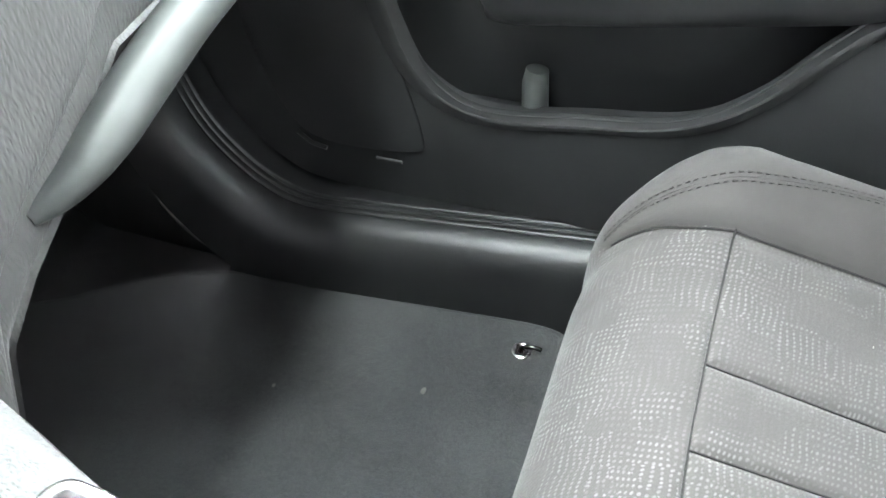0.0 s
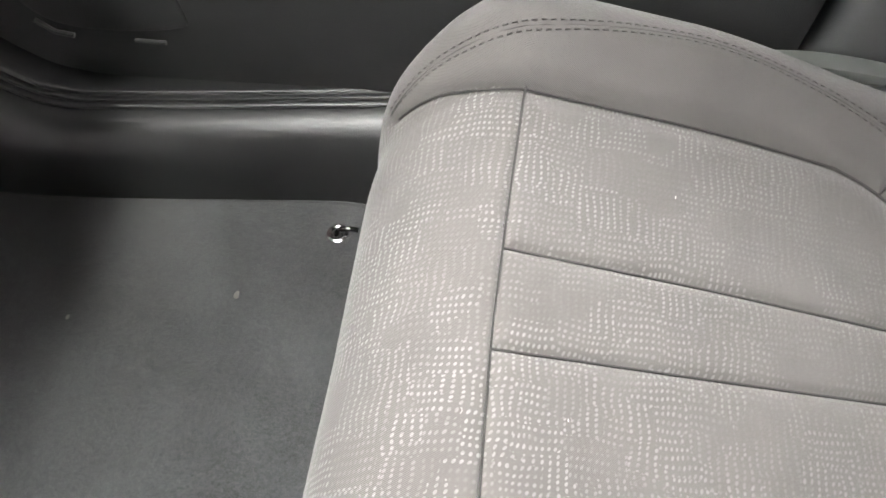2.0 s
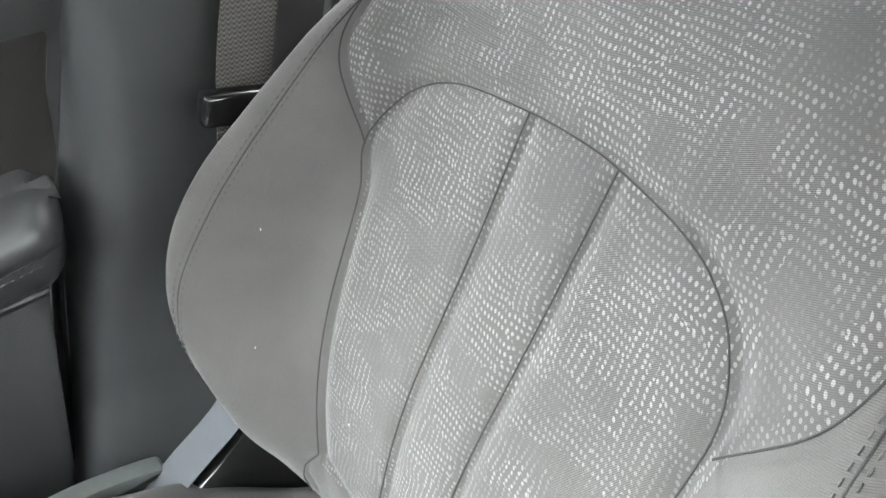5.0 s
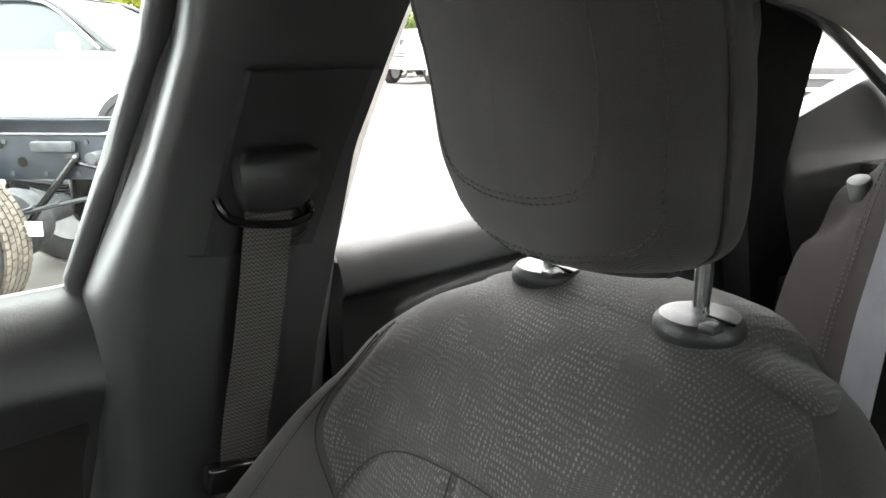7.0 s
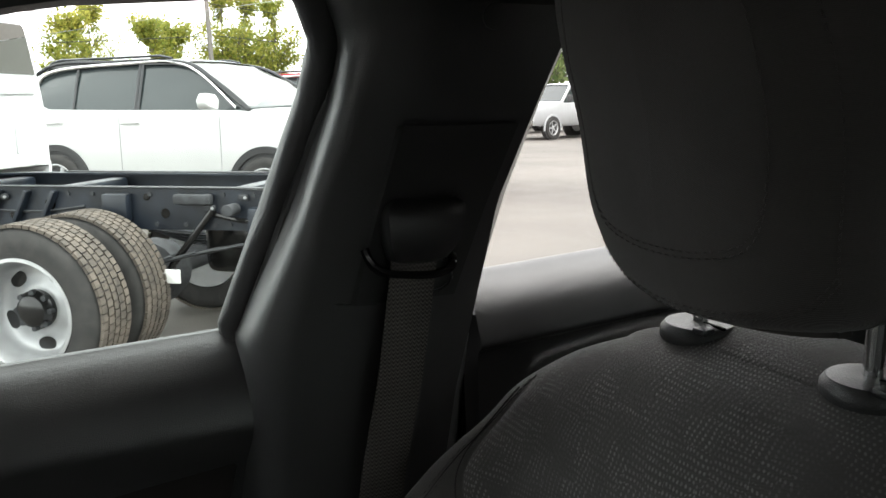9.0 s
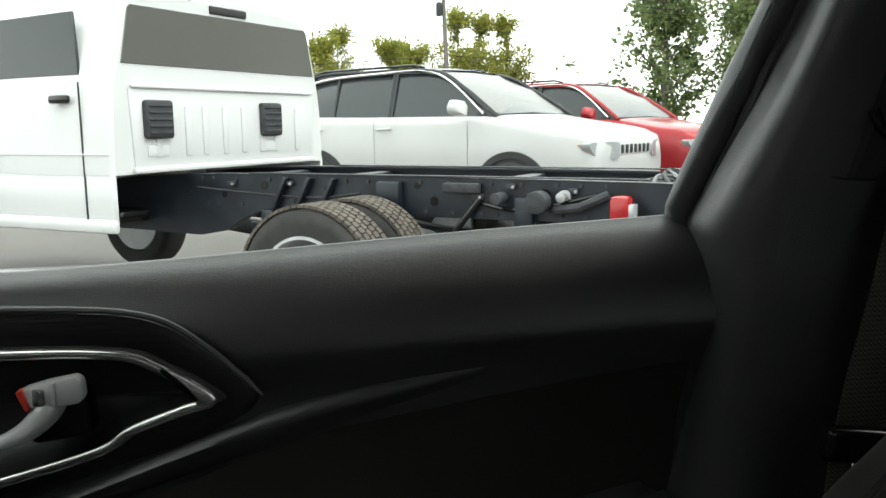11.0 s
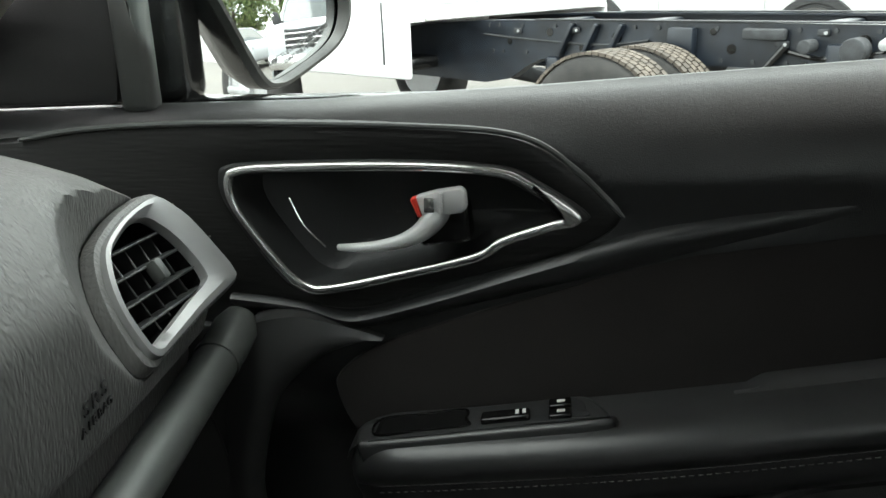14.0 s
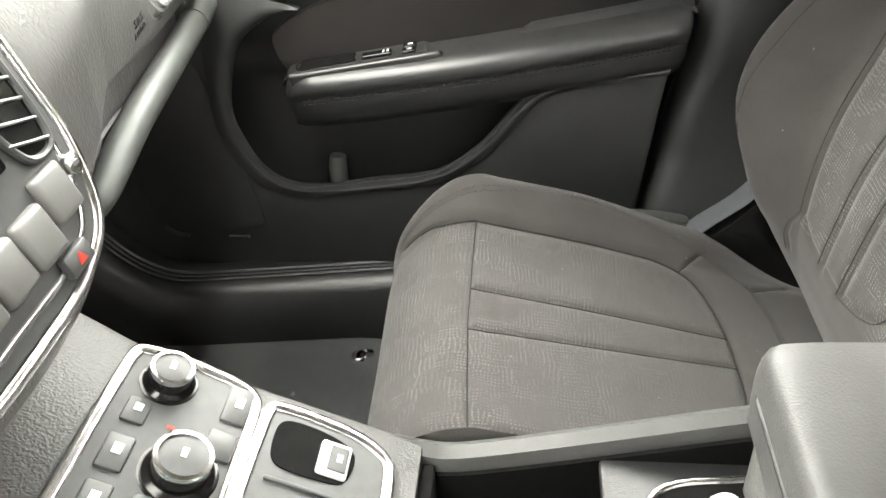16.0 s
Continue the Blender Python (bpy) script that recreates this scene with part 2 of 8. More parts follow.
def grain(name, color, rough=0.45, size=420, strength=0.5, spec=0.5, stretch=(1, 1, 1)):
    """Soft plastic with a leather grain."""
    n = Nodes(name)
    map_node = n.tree.nodes.new("ShaderNodeMapping")
    n.tree.links.new(n.coords(), map_node.inputs[0])
    map_node.inputs["Scale"].default_value = stretch
    warp = n.put("ShaderNodeTexNoise", Scale=size * 0.25, Detail=2.0)
    n.tree.links.new(map_node.outputs[0], warp.inputs["Vector"])
    cells = n.put("ShaderNodeTexVoronoi", Scale=size)
    cells.feature = 'SMOOTH_F1'
    add = n.tree.nodes.new("ShaderNodeMixRGB")
    add.blend_type = 'ADD'
    add.inputs[0].default_value = 0.006
    n.tree.links.new(map_node.outputs[0], add.inputs[1])
    n.tree.links.new(warp.outputs["Color"], add.inputs[2])
    n.tree.links.new(add.outputs[0], cells.inputs["Vector"])
    d = cells.outputs["Distance"]
    f = n.noise(9, 4)
    n.set(Base_Color=n.ramp(f, (0.3, grey(0.85, color)), (0.7, grey(1.15, color))),
          Roughness=n.math('MULTIPLY_ADD', n.noise(22, 4), 0.2, rough - 0.1), Specular_IOR_Level=spec)
    n.bump(d, strength, 0.0012)
    return n.mat


def fabric(name, color, dots=False, amount=0.8, worn=False):
    """Woven seat cloth; with rows of pale dots in small blocks that run two ways and fade in and out."""
    n = Nodes(name)
    uv = n.coords("UV")
    sep = n.tree.nodes.new("ShaderNodeSeparateXYZ")
    warp = n.put("ShaderNodeTexNoise", Scale=42.0, Detail=1.0)
    n.tree.links.new(uv, warp.inputs["Vector"])
    wsep = n.tree.nodes.new("ShaderNodeSeparateXYZ")
    n.tree.links.new(warp.outputs["Color"], wsep.inputs[0])
    n.tree.links.new(uv, sep.inputs[0])
    # twill
    twill = n.math('SINE', n.math('MULTIPLY', n.math('ADD', sep.outputs[0], n.math('MULTIPLY', sep.outputs[1], 1.7)), 3400.0))
    blot = n.noise(16, 5, uv)
    fine = n.noise(900, 3, uv)
    base = n.ramp(n.math('ADD', n.math('MULTIPLY', blot, 0.6), n.math('MULTIPLY', fine, 0.4)), (0.3, grey(0.82, color)), (0.7, grey(1.14, color)))
    base = n.mix(n.math('MULTIPLY_ADD', twill, 0.09, 0.10), base, grey(0.35, color))
    height = n.math('ADD', n.math('MULTIPLY', twill, 0.45), fine)
    rough = 0.9
    if dots:
        # short slanted dashes in rows; the rows run one way or the other in small irregular patches
        u = n.math('MULTIPLY_ADD', wsep.outputs[0], 0.007, sep.outputs[0])
        v = n.math('MULTIPLY_ADD', wsep.outputs[1], 0.007, sep.outputs[1])
        both = n.tree.nodes.new("ShaderNodeCombineXYZ")
        n.join(both.inputs[0], n.math('MULTIPLY_ADD', wsep.outputs[1], 0.012, sep.outputs[0]))
        n.join(both.inputs[1], n.math('MULTIPLY_ADD', wsep.outputs[2], 0.012, n.math('MULTIPLY', sep.outputs[1], 1.3)))
        block = n.put("ShaderNodeTexVoronoi", Scale=36.0)
        block.distance = 'CHEBYCHEV'
        n.tree.links.new(both.outputs[0], block.inputs["Vector"])
        bsep = n.tree.nodes.new("ShaderNodeSeparateXYZ")
        n.tree.links.new(block.outputs["Color"], bsep.inputs[0])
        way = n.math('GREATER_THAN', bsep.outputs[0], 0.5)
        pu = n.math('MULTIPLY_ADD', way, 0.0014, 0.0038)
        pv = n.math('MULTIPLY_ADD', way, -0.0014, 0.0052)
        # slant of the dashes: each grid line leans with the weave
        fu = n.math('FRACT', n.math('ADD', n.math('DIVIDE', u, pu), n.math('MULTIPLY', bsep.outputs[2], 3.0)))
        fv = n.math('FRACT', n.math('ADD', n.math('DIVIDE', v, pv), n.math('MULTIPLY', bsep.outputs[1], 3.0)))
        a = n.math('MULTIPLY', n.math('SUBTRACT', fu, 0.5), pu)
        b = n.math('MULTIPLY', n.math('SUBTRACT', fv, 0.5), pv)
        la = n.math('ADD', n.math('MULTIPLY', a, 0.42), n.math('MULTIPLY', b, 0.91))
        lb = n.math('SUBTRACT', n.math('MULTIPLY', b, 0.42), n.math('MULTIPLY', a, 0.91))
        r = n.math('SQRT', n.math('ADD', n.math('POWER', n.math('ABSOLUTE', n.math('DIVIDE', la, 0.00165)), 2.0), n.math('POWER', n.math('ABSOLUTE', n.math('DIVIDE', lb, 0.00106)), 2.0)))
        dot = n.ramp(r, (0.72, (1, 1, 1)), (1.12, (0, 0, 0)))
        fade = n.ramp(n.math('ADD', n.math('MULTIPLY', n.noise(11, 3, uv), 0.75), n.math('MULTIPLY', bsep.outputs[1], 0.25)), (0.34, (0.10,) * 3), (0.58, (1, 1, 1)))
        worn_spots = n.ramp(n.noise(130, 2, uv), (0.32, (0.35,) * 3), (0.55, (1, 1, 1)))
        fades = n.math('MULTIPLY', dot, n.math('MULTIPLY', fade, worn_spots))
        if worn:
            fades = n.math('MULTIPLY', fades, n.ramp(n.math('ADD', sep.outputs[0], n.math('MULTIPLY', n.noise(5, 2, uv), 0.2)), (0.10, (1, 1, 1)), (0.42, (0.30,) * 3)))
        base = n.mix(n.math('MULTIPLY', fades, amount), base, (0.21, 0.206, 0.203))
        height = n.math('ADD', height, n.math('MULTIPLY', fades, 1.2))
        rough = n.math('MULTIPLY_ADD', fades, -0.35, 0.9)
    n.set(Base_Color=base, Roughness=rough, Specular_IOR_Level=0.25, Sheen_Weight=0.15, Sheen_Roughness=0.5)
    n.bump(height, 0.35, 0.0006)
    return n.mat


def webbing(name, dark, light):
    """Belt webbing: small ribs in staggered rows."""
    n = Nodes(name)
    sep = n.tree.nodes.new("ShaderNodeSeparateXYZ")
    n.tree.links.new(n.coords("UV"), sep.inputs[0])
    across = n.math('SINE', n.math('MULTIPLY', sep.outputs[0], 720.0))
    along = n.math('SINE', n.math('ADD', n.math('MULTIPLY', sep.outputs[1], 1500.0), n.math('MULTIPLY', across, 1.6)))
    rib = n.math('MULTIPLY_ADD', n.math('MULTIPLY', along, n.math('MULTIPLY_ADD', across, 0.35, 0.65)), 0.5, 0.5)
    n.set(Base_Color=n.mix(n.math('MULTIPLY', rib, n.math('MULTIPLY_ADD', n.noise(30, 4), 0.6, 0.6)), dark, light), Roughness=0.75, Specular_IOR_Level=0.3)
    n.bump(rib, 0.5, 0.001)
    return n.mat


def carpet(name, color):
    n = Nodes(name)
    tuft = n.noise(290, 7, None, 0.9)
    blot = n.noise(7, 6)
    speck = n.ramp(n.voronoi(160), (0.02, (1, 1, 1)), (0.06, (0, 0, 0)))
    base = n.ramp(n.math('ADD', n.math('MULTIPLY', blot, 0.30), n.math('MULTIPLY', tuft, 0.70)), (0.38, grey(0.15, color)), (0.62, grey(1.95, color)))
    rare = n.math('MULTIPLY', speck, n.math('GREATER_THAN', n.noise(60, 1), 0.63))
    n.set(Base_Color=n.mix(n.math('MULTIPLY', rare, 0.35), base, (0.3, 0.29, 0.27)), Roughness=0.97, Specular_IOR_Level=0.15, Sheen_Weight=0.3)
    n.bump(tuft, 0.9, 0.003)
    return n.mat


def see_through(name, color=(0.92, 0.96, 0.95), gloss=0.06):
    """A thin pane: clear, with a faint gloss that grows at grazing angles."""
    m = bpy.data.materials.new(name)
    m.use_nodes = True
    t, l = m.node_tree.nodes, m.node_tree.links
    t.clear()
    out, clear, shine, mixer, fres = (t.new(k) for k in ("ShaderNodeOutputMaterial", "ShaderNodeBsdfTransparent", "ShaderNodeBsdfGlossy", "ShaderNodeMixShader", "ShaderNodeFresnel"))
    clear.inputs[0].default_value = (*color, 1)
    shine.inputs["Roughness"].default_value = 0.02
    fres.inputs[0].default_value = 1.3
    l.new(fres.outputs[0], mixer.inputs[0])
    l.new(clear.outputs[0], mixer.inputs[1])
    l.new(shine.outputs[0], mixer.inputs[2])
    l.new(mixer.outputs[0], out.inputs[0])
    return m


SEAT_COLOR = (0.063, 0.0590, 0.0570)
M_cloth = fabric("seat_cloth", SEAT_COLOR)
M_dots = fabric("seat_cloth_dotted", (0.063, 0.0592, 0.0578), True, 0.54)
M_dots_soft = fabric("seat_cloth_dotted_worn", (0.066, 0.0612, 0.0592), True, 0.40, True)
M_thread = plain("thread", (0.044, 0.041, 0.040), 0.8)
M_thread_soft = plain("thread_light", (0.060, 0.056, 0.054), 0.85)
M_seam = plain("seam_thread", (0.016, 0.015, 0.0145), 0.9)
M_door_cloth = fabric("door_cloth", (0.019, 0.0165, 0.0155))
M_black = grain("black_soft_plastic", (0.017, 0.0178, 0.0184), 0.36, 1050, 0.26, 0.9)
M_pillar = grain("charcoal_pillar_plastic", (0.030, 0.0318, 0.0325), 0.35, 1000, 0.26, 1.0)
M_black_fine = grain("black_fine_plastic", (0.022, 0.0228, 0.0234), 0.42, 900, 0.28, 0.65)
M_vinyl = plain("black_padded_vinyl", (0.030, 0.0304, 0.0308), 0.36, spec=0.9)
M_gloss_black = plain("satin_black", (0.006, 0.006, 0.006), 0.18)
M_dash = grain("dash_skin", (0.112, 0.112, 0.109), 0.46, 430, 0.6, 0.55, (1.0, 1.0, 0.36))
M_trim_dark = grain("dark_wood_grain_trim", (0.009, 0.0088, 0.0085), 0.38, 160, 0.35, 0.5, (0.25, 1, 2.2))
M_satin = plain("satin_silver", (0.74, 0.74, 0.73), 0.20, 0.95, 0.06)
M_silver_paint = plain("silver_painted_plastic", (0.66, 0.665, 0.665), 0.20, 0.15, 0.05)
M_bezel = plain("silver_bezel_paint", (0.36, 0.365, 0.365), 0.37, 0.5, 0.06)
M_chrome = plain("bright_metal", (0.78, 0.78, 0.78), 0.16, 1.0, 0.04)
M_tube = plain("grey_satin_bar", (0.098, 0.104, 0.100), 0.45, 0.2, 0.08)
M_red = plain("red_mark", (0.62, 0.05, 0.03), 0.4)
M_white_mark = plain("white_mark", (0.72, 0.72, 0.70), 0.5)
M_grey_mark = plain("grey_mark", (0.10, 0.10, 0.10), 0.5)
M_blue_mark = plain("blue_mark", (0.10, 0.42, 0.55), 0.5)
M_carpet = carpet("carpet", (0.030, 0.032, 0.033))
M_mat = carpet("floor_mat_pile", (0.044, 0.047, 0.0485))
M_headliner = fabric("headliner_cloth", (0.26, 0.245, 0.215))
M_belt = webbing("belt_webbing", (0.040, 0.037, 0.034), (0.19, 0.178, 0.165))
M_belt_grey = fabric("belt_webbing_worn", (0.10, 0.105, 0.115))
M_panel = plain("console_panel", (0.085, 0.087, 0.088), 0.4, 0.1, 0.1, 60)
M_lid = grain("armrest_vinyl", (0.080, 0.080, 0.079), 0.42, 520, 0.25, 0.5)
M_rim_plastic = plain("mirror_rim_plastic", (0.045, 0.044, 0.042), 0.4)
# near-black: painted shade of recesses built shallow, and the matt rear pillar trim
M_well = plain("matt_black_and_well_shade", (0.004, 0.004, 0.004), 0.85, 0, 0.1, 30, 0, 0.15)
M_stack = plain("light_grey_plastic", (0.17, 0.17, 0.166), 0.4, 0.1, 0.06)
M_lint = plain("lint_fibre", (0.28, 0.27, 0.25), 0.9)
M_glass = see_through("window_glass")
# tints of these two panes are chosen to cut daylight entering the cabin
M_screen = see_through("windscreen_tinted_glass", (0.60, 0.645, 0.63))
M_light_cut_glass = see_through("light_cut_glass", (0.13, 0.14, 0.14))
M_mirror = plain("mirror_glass", (0.9, 0.92, 0.92), 0.12, 1.0, 0.01)
M_mirror.node_tree.nodes["Principled BSDF"].inputs["Roughness"].default_value = 0.0
for lk in list(M_mirror.node_tree.links):
    if lk.to_socket.name == "Roughness":
        M_mirror.node_tree.links.remove(lk)
M_shell = plain("car_body_outer", (0.25, 0.26, 0.27), 0.35, 0.4)

# ---- front passenger seat ----
SEAT_Y = 0.357


def smooth(a, b, x):
    t = np.clip((np.asarray(x, float) - a) / (b - a), 0, 1)
    return t * t * (3 - 2 * t)


ACROSS = curve_pts([(0, 0, -0.007), (0.10, 0.10, -0.004), (0.165, 0.165, 0.001), (0.187, 0.187, 0.004), (0.210, 0.207, 0.017),
                    (0.245, 0.240, 0.035), (0.278, 0.272, 0.026), (0.300, 0.286, 0.002), (0.335, 0.291, -0.036), (0.45, 0.287, -0.150)], 10)


def cushion_at(s, w):
    """The place on the cushion s metres back from its front seam and w metres across it."""
    s, w = np.broadcast_arrays(np.asarray(s, float), np.asarray(w, float))
    aw, sign = np.abs(w), np.sign(w)
    d = np.interp(aw, ACROSS[:, 0], ACROSS[:, 1])
    lift = np.interp(aw, ACROSS[:, 0], ACROSS[:, 2])
    tall = 1 - 0.45 * smooth(0.12, 0.33, s) - 0.6 * smooth(-0.02, -0.2, s)
    lift = np.where(lift > 0, lift * tall, lift)
    d = d * (1 - 0.07 * smooth(0.12, 0.36, s) - 0.03 * smooth(-0.02, -0.22, s))
    th = np.clip(-s / 0.24, 0, 1) * 2.12
    x = np.where(s >= 0, 0.143 + s * 0.97, 0.143 - 0.134 * np.sin(th))
    z = np.where(s >= 0, 0.603 - 0.26 * s, 0.603 - 0.1335 * (1 - np.cos(th))) + np.where(s < -0.24, s + 0.24, 0)
    x = x + 0.014 * smooth(-0.10, -0.25, s)
    x = x + 0.047 * (d / 0.28) ** 4 * smooth(0.02, -0.10, s)
    z = z - 0.085 * smooth(0.31, 0.50, s) * smooth(0.15, 0.27, d) * (sign > 0)
    nx, nz = np.where(s >= 0, 0.2, -np.sin(th)), np.where(s >= 0, 1.0, np.cos(th))
    y = SEAT_Y + sign * d
    y = np.where(y < 0.165, 0.143 + 0.022 * np.exp(np.minimum(y - 0.165, 0) / 0.022), y)
    return np.stack([x + nx * lift, y, z + nz * lift], -1)


def normals_of(fun, s, w):
    e = 1e-3
    n = np.cross(fun(s + e, w) - fun(s - e, w), fun(s, w + e) - fun(s, w - e))
    n = n / np.linalg.norm(n, axis=-1, keepdims=True)
    return n


def cushion_seams():
    front = [(0.0, w) for w in np.linspace(-0.19, 0.19, 30)]
    rear = curve_pts([(0.250, 0.186), (0.280, 0.177), (0.305, 0.155), (0.324, 0.110), (0.336, 0.045), (0.336, -0.045), (0.324, -0.110), (0.305, -0.155), (0.280, -0.177), (0.250, -0.186)], 6)
    side = [curve_pts([(-0.105, k * 0.205), (-0.06, k * 0.196), (-0.02, k * 0.189), (0.10, k * 0.187), (0.250, k * 0.186)], 8) for k in (1, -1)]
    rows = [[(0.0, 0.055), (0.16, 0.052), (0.335, 0.048)], [(0.0, -0.019), (0.16, -0.014), (0.337, -0.008)]]
    corner = [[(0.288, k * 0.174), (0.304, k * 0.194), (0.321, k * 0.215)] for k in (1, -1)]
    back = [[(0.392, k * 0.160), (0.420, k * 0.174), (0.448, k * 0.190)] for k in (1, -1)]
    return [np.array(l, float) for l in [front, rear, *side, *rows, *corner, *back]]


def surface_lines(fun, lines, r, sink=0.0):
    out = []
    for l in lines:
        l = resample(l, 0.006)
        p = fun(l[:, 0], l[:, 1])
        n = normals_of(fun, l[:, 0], l[:, 1])
        out.append(p - n * sink)
    return [tube(p, r, 6) for p in out]


def stitch_mesh(name, fun, lines, r=0.0006):
    verts, faces = [], []
    for l in lines:
        l = resample(l, 0.004)
        p, n = fun(l[:, 0], l[:, 1]), normals_of(fun, l[:, 0], l[:, 1])
        v, f = dashes(p + n * r * 0.4, n, 0.0042, 0.0030, r)
        faces += [tuple(k + len(verts) for k in q) for q in f]
        verts += v
    return mesh_from(name, verts, faces)


def make_seat():
    seat = thing("front_seat", (0.35, SEAT_Y, 0.30), "grey cloth car seat with dotted fabric inserts and stitched bolsters", "car seat")
    # cushion
    sv = np.r_[np.linspace(-0.31, -0.12, 60), np.linspace(-0.118, 0.51, 330)]
    wv = np.linspace(-0.45, 0.45, 460)
    S, W = np.meshgrid(sv, wv, indexing="ij")
    P, N = cushion_at(S, W), normals_of(cushion_at, S, W)
    seams = cushion_seams()
    dip = np.zeros(S.shape)
    for k, l in enumerate(seams):
        g = line_gap(S, W, l)
        deep, wide = (0.004, 0.010) if k in (1, 2, 3) else (0.0022, 0.008)
        dip = np.maximum(dip, deep * np.exp(-(g / wide) ** 2) + 0.0030 * np.exp(-(g / 0.0030) ** 2))
    # soft wrinkles at the front edge of the padding
    wr = np.array([noise.noise((a * 60, b * 14, 0.3)) for a, b in zip(S.ravel(), W.ravel())]).reshape(S.shape)
    dip = dip - 0.0008 * wr * smooth(-0.16, -0.02, S) * smooth(0.10, 0.02, S)
    P = P - N * dip[..., None]
    sm, wm = (S[:-1, :-1] + S[1:, 1:]) / 2, (W[:-1, :-1] + W[1:, 1:]) / 2
    rear = seams[1]
    inner = np.vstack([[(-0.105, 0.205), (-0.06, 0.196), (0.0, 0.188)], rear, [(0.0, -0.188), (-0.06, -0.196), (-0.105, -0.205), (-0.3, -0.235), (-0.3, 0.235)]])
    mask = np.where(inside(sm, wm, inner), 1, 0)
    me = grid_mesh("cushion", P, np.stack([S, W], -1), mask)
    me.materials.append(M_cloth)
    part("cushion", me, M_dots_soft, seat, "grey cushion with pale dotted insert")
    for piece in surface_lines(cushion_at, seams, 0.0010, 0.0046):
        part("seam", piece, M_seam, seat)
    run = curve_pts([(-0.11, 0.214), (-0.08, 0.219), (-0.04, 0.223), (0.0, 0.231), (0.06, 0.243), (0.12, 0.249), (0.19, 0.247), (0.26, 0.237), (0.315, 0.217), (0.355, 0.193), (0.385, 0.160), (0.402, 0.11), (0.412, 0.046), (0.415, 0.0)], 8)
    rows = []
    for off in (-0.0035, 0.0035):
        for k in (1, -1):
            q = run.copy()
            t = np.gradient(q, axis=0)
            t = t / np.linalg.norm(t, axis=1, keepdims=True)
            q = q + off * np.stack([-t[:, 1], t[:, 0]], 1)
            q[:, 1] *= k
            rows.append(q)
    tagged(part("stitching", stitch_mesh("stitching", cushion_at, rows), M_thread, seat), kind="stuff")
    # the join between the two rows of stitches
    mid = [run, run * np.array([1, -1])]
    for piece in surface_lines(cushion_at, mid, 0.0007, 0.0002):
        part("seam", piece, M_thread, seat)
    # base under the cushion
    part("seat_base", box(0.30, SEAT_Y, 0.395, 0.50, 0.50, 0.10, 0.02), M_black_fine, seat, "black plastic seat base")
    for y in (SEAT_Y - 0.20, SEAT_Y + 0.20):
        part("rail", box(0.30, y, 0.318, 0.60, 0.05, 0.055, 0.006), M_black_fine, seat, "black steel seat rail")
    shield = plate(curve_pts([(0.10, 0.36), (0.10, 0.45), (0.22, 0.475), (0.40, 0.49), (0.50, 0.545), (0.575, 0.625), (0.625, 0.60), (0.645, 0.50), (0.60, 0.38), (0.40, 0.34)], 5, True), 0.030, 0.006, 2, "y", 0.598)
    part("side_shield", shield, M_gloss_black, seat, "black plastic side shield")
    lever = plate(curve_pts([(0.24, 0.50), (0.30, 0.532), (0.38, 0.538), (0.46, 0.520), (0.40, 0.503)], 6, True), 0.022, 0.005, 2, "y", 0.645)
    part("recliner_lever", lever, M_tube, seat, "grey plastic lever")
    make_back(seat)
    # the seat stands slightly askew
    for ob in seat.children_recursive:
        co = np.zeros(len(ob.data.vertices) * 3, np.float32)
        ob.data.vertices.foreach_get("co", co)
        co = co.reshape(-1, 3)
        dx, dy = co[:, 0] - 0.145, co[:, 1] - SEAT_Y
        co[:, 1] += 0.080 * dx
        co[:, 0] -= np.where(dy < 0, 0.048, 0.022) * (1 - smooth(0.68, 0.92, co[:, 2])) * dy
        ob.data.vertices.foreach_set("co", co.ravel())
        ob.data.update()
    return seat


FRONT_X = curve_pts([(0.455, 0.612), (0.50, 0.588), (0.54, 0.571), (0.58, 0.561), (0.64, 0.562), (0.78, 0.595), (0.90, 0.630), (1.00, 0.664), (1.05, 0.694), (1.085, 0.732), (1.102, 0.775)], 10)
HALF_W = curve_pts([(0.455, 0.185), (0.50, 0.198), (0.57, 0.212), (0.64, 0.236), (0.70, 0.268), (0.75, 0.292), (0.80, 0.302), (0.85, 0.293), (0.90, 0.274), (1.00, 0.238), (1.05, 0.235), (1.085, 0.210), (1.102, 0.176)], 10)
WING = curve_pts([(0.455, 0.0), (0.50, 0.0), (0.57, 0.016), (0.64, 0.054), (0.74, 0.096), (0.84, 0.090), (0.92, 0.058), (1.00, 0.014), (1.04, 0.004), (1.07, 0.0), (1.102, 0.0)], 10)
PIPING = curve_pts([(0.62, 0.218), (0.66, 0.234), (0.70, 0.246), (0.735, 0.253), (0.765, 0.258), (0.80, 0.257), (0.84, 0.250), (0.88, 0.240), (0.945, 0.224), (0.99, 0.218), (1.06, 0.205)], 6)
WING_SHAPE = curve_pts([(0, 0), (0.30, 0.0), (0.50, 0.03), (0.58, 0.07), (0.66, 0.24), (0.78, 0.66), (0.88, 0.96), (0.95, 0.98), (0.99, 0.80), (1.0, 0.62)], 8)


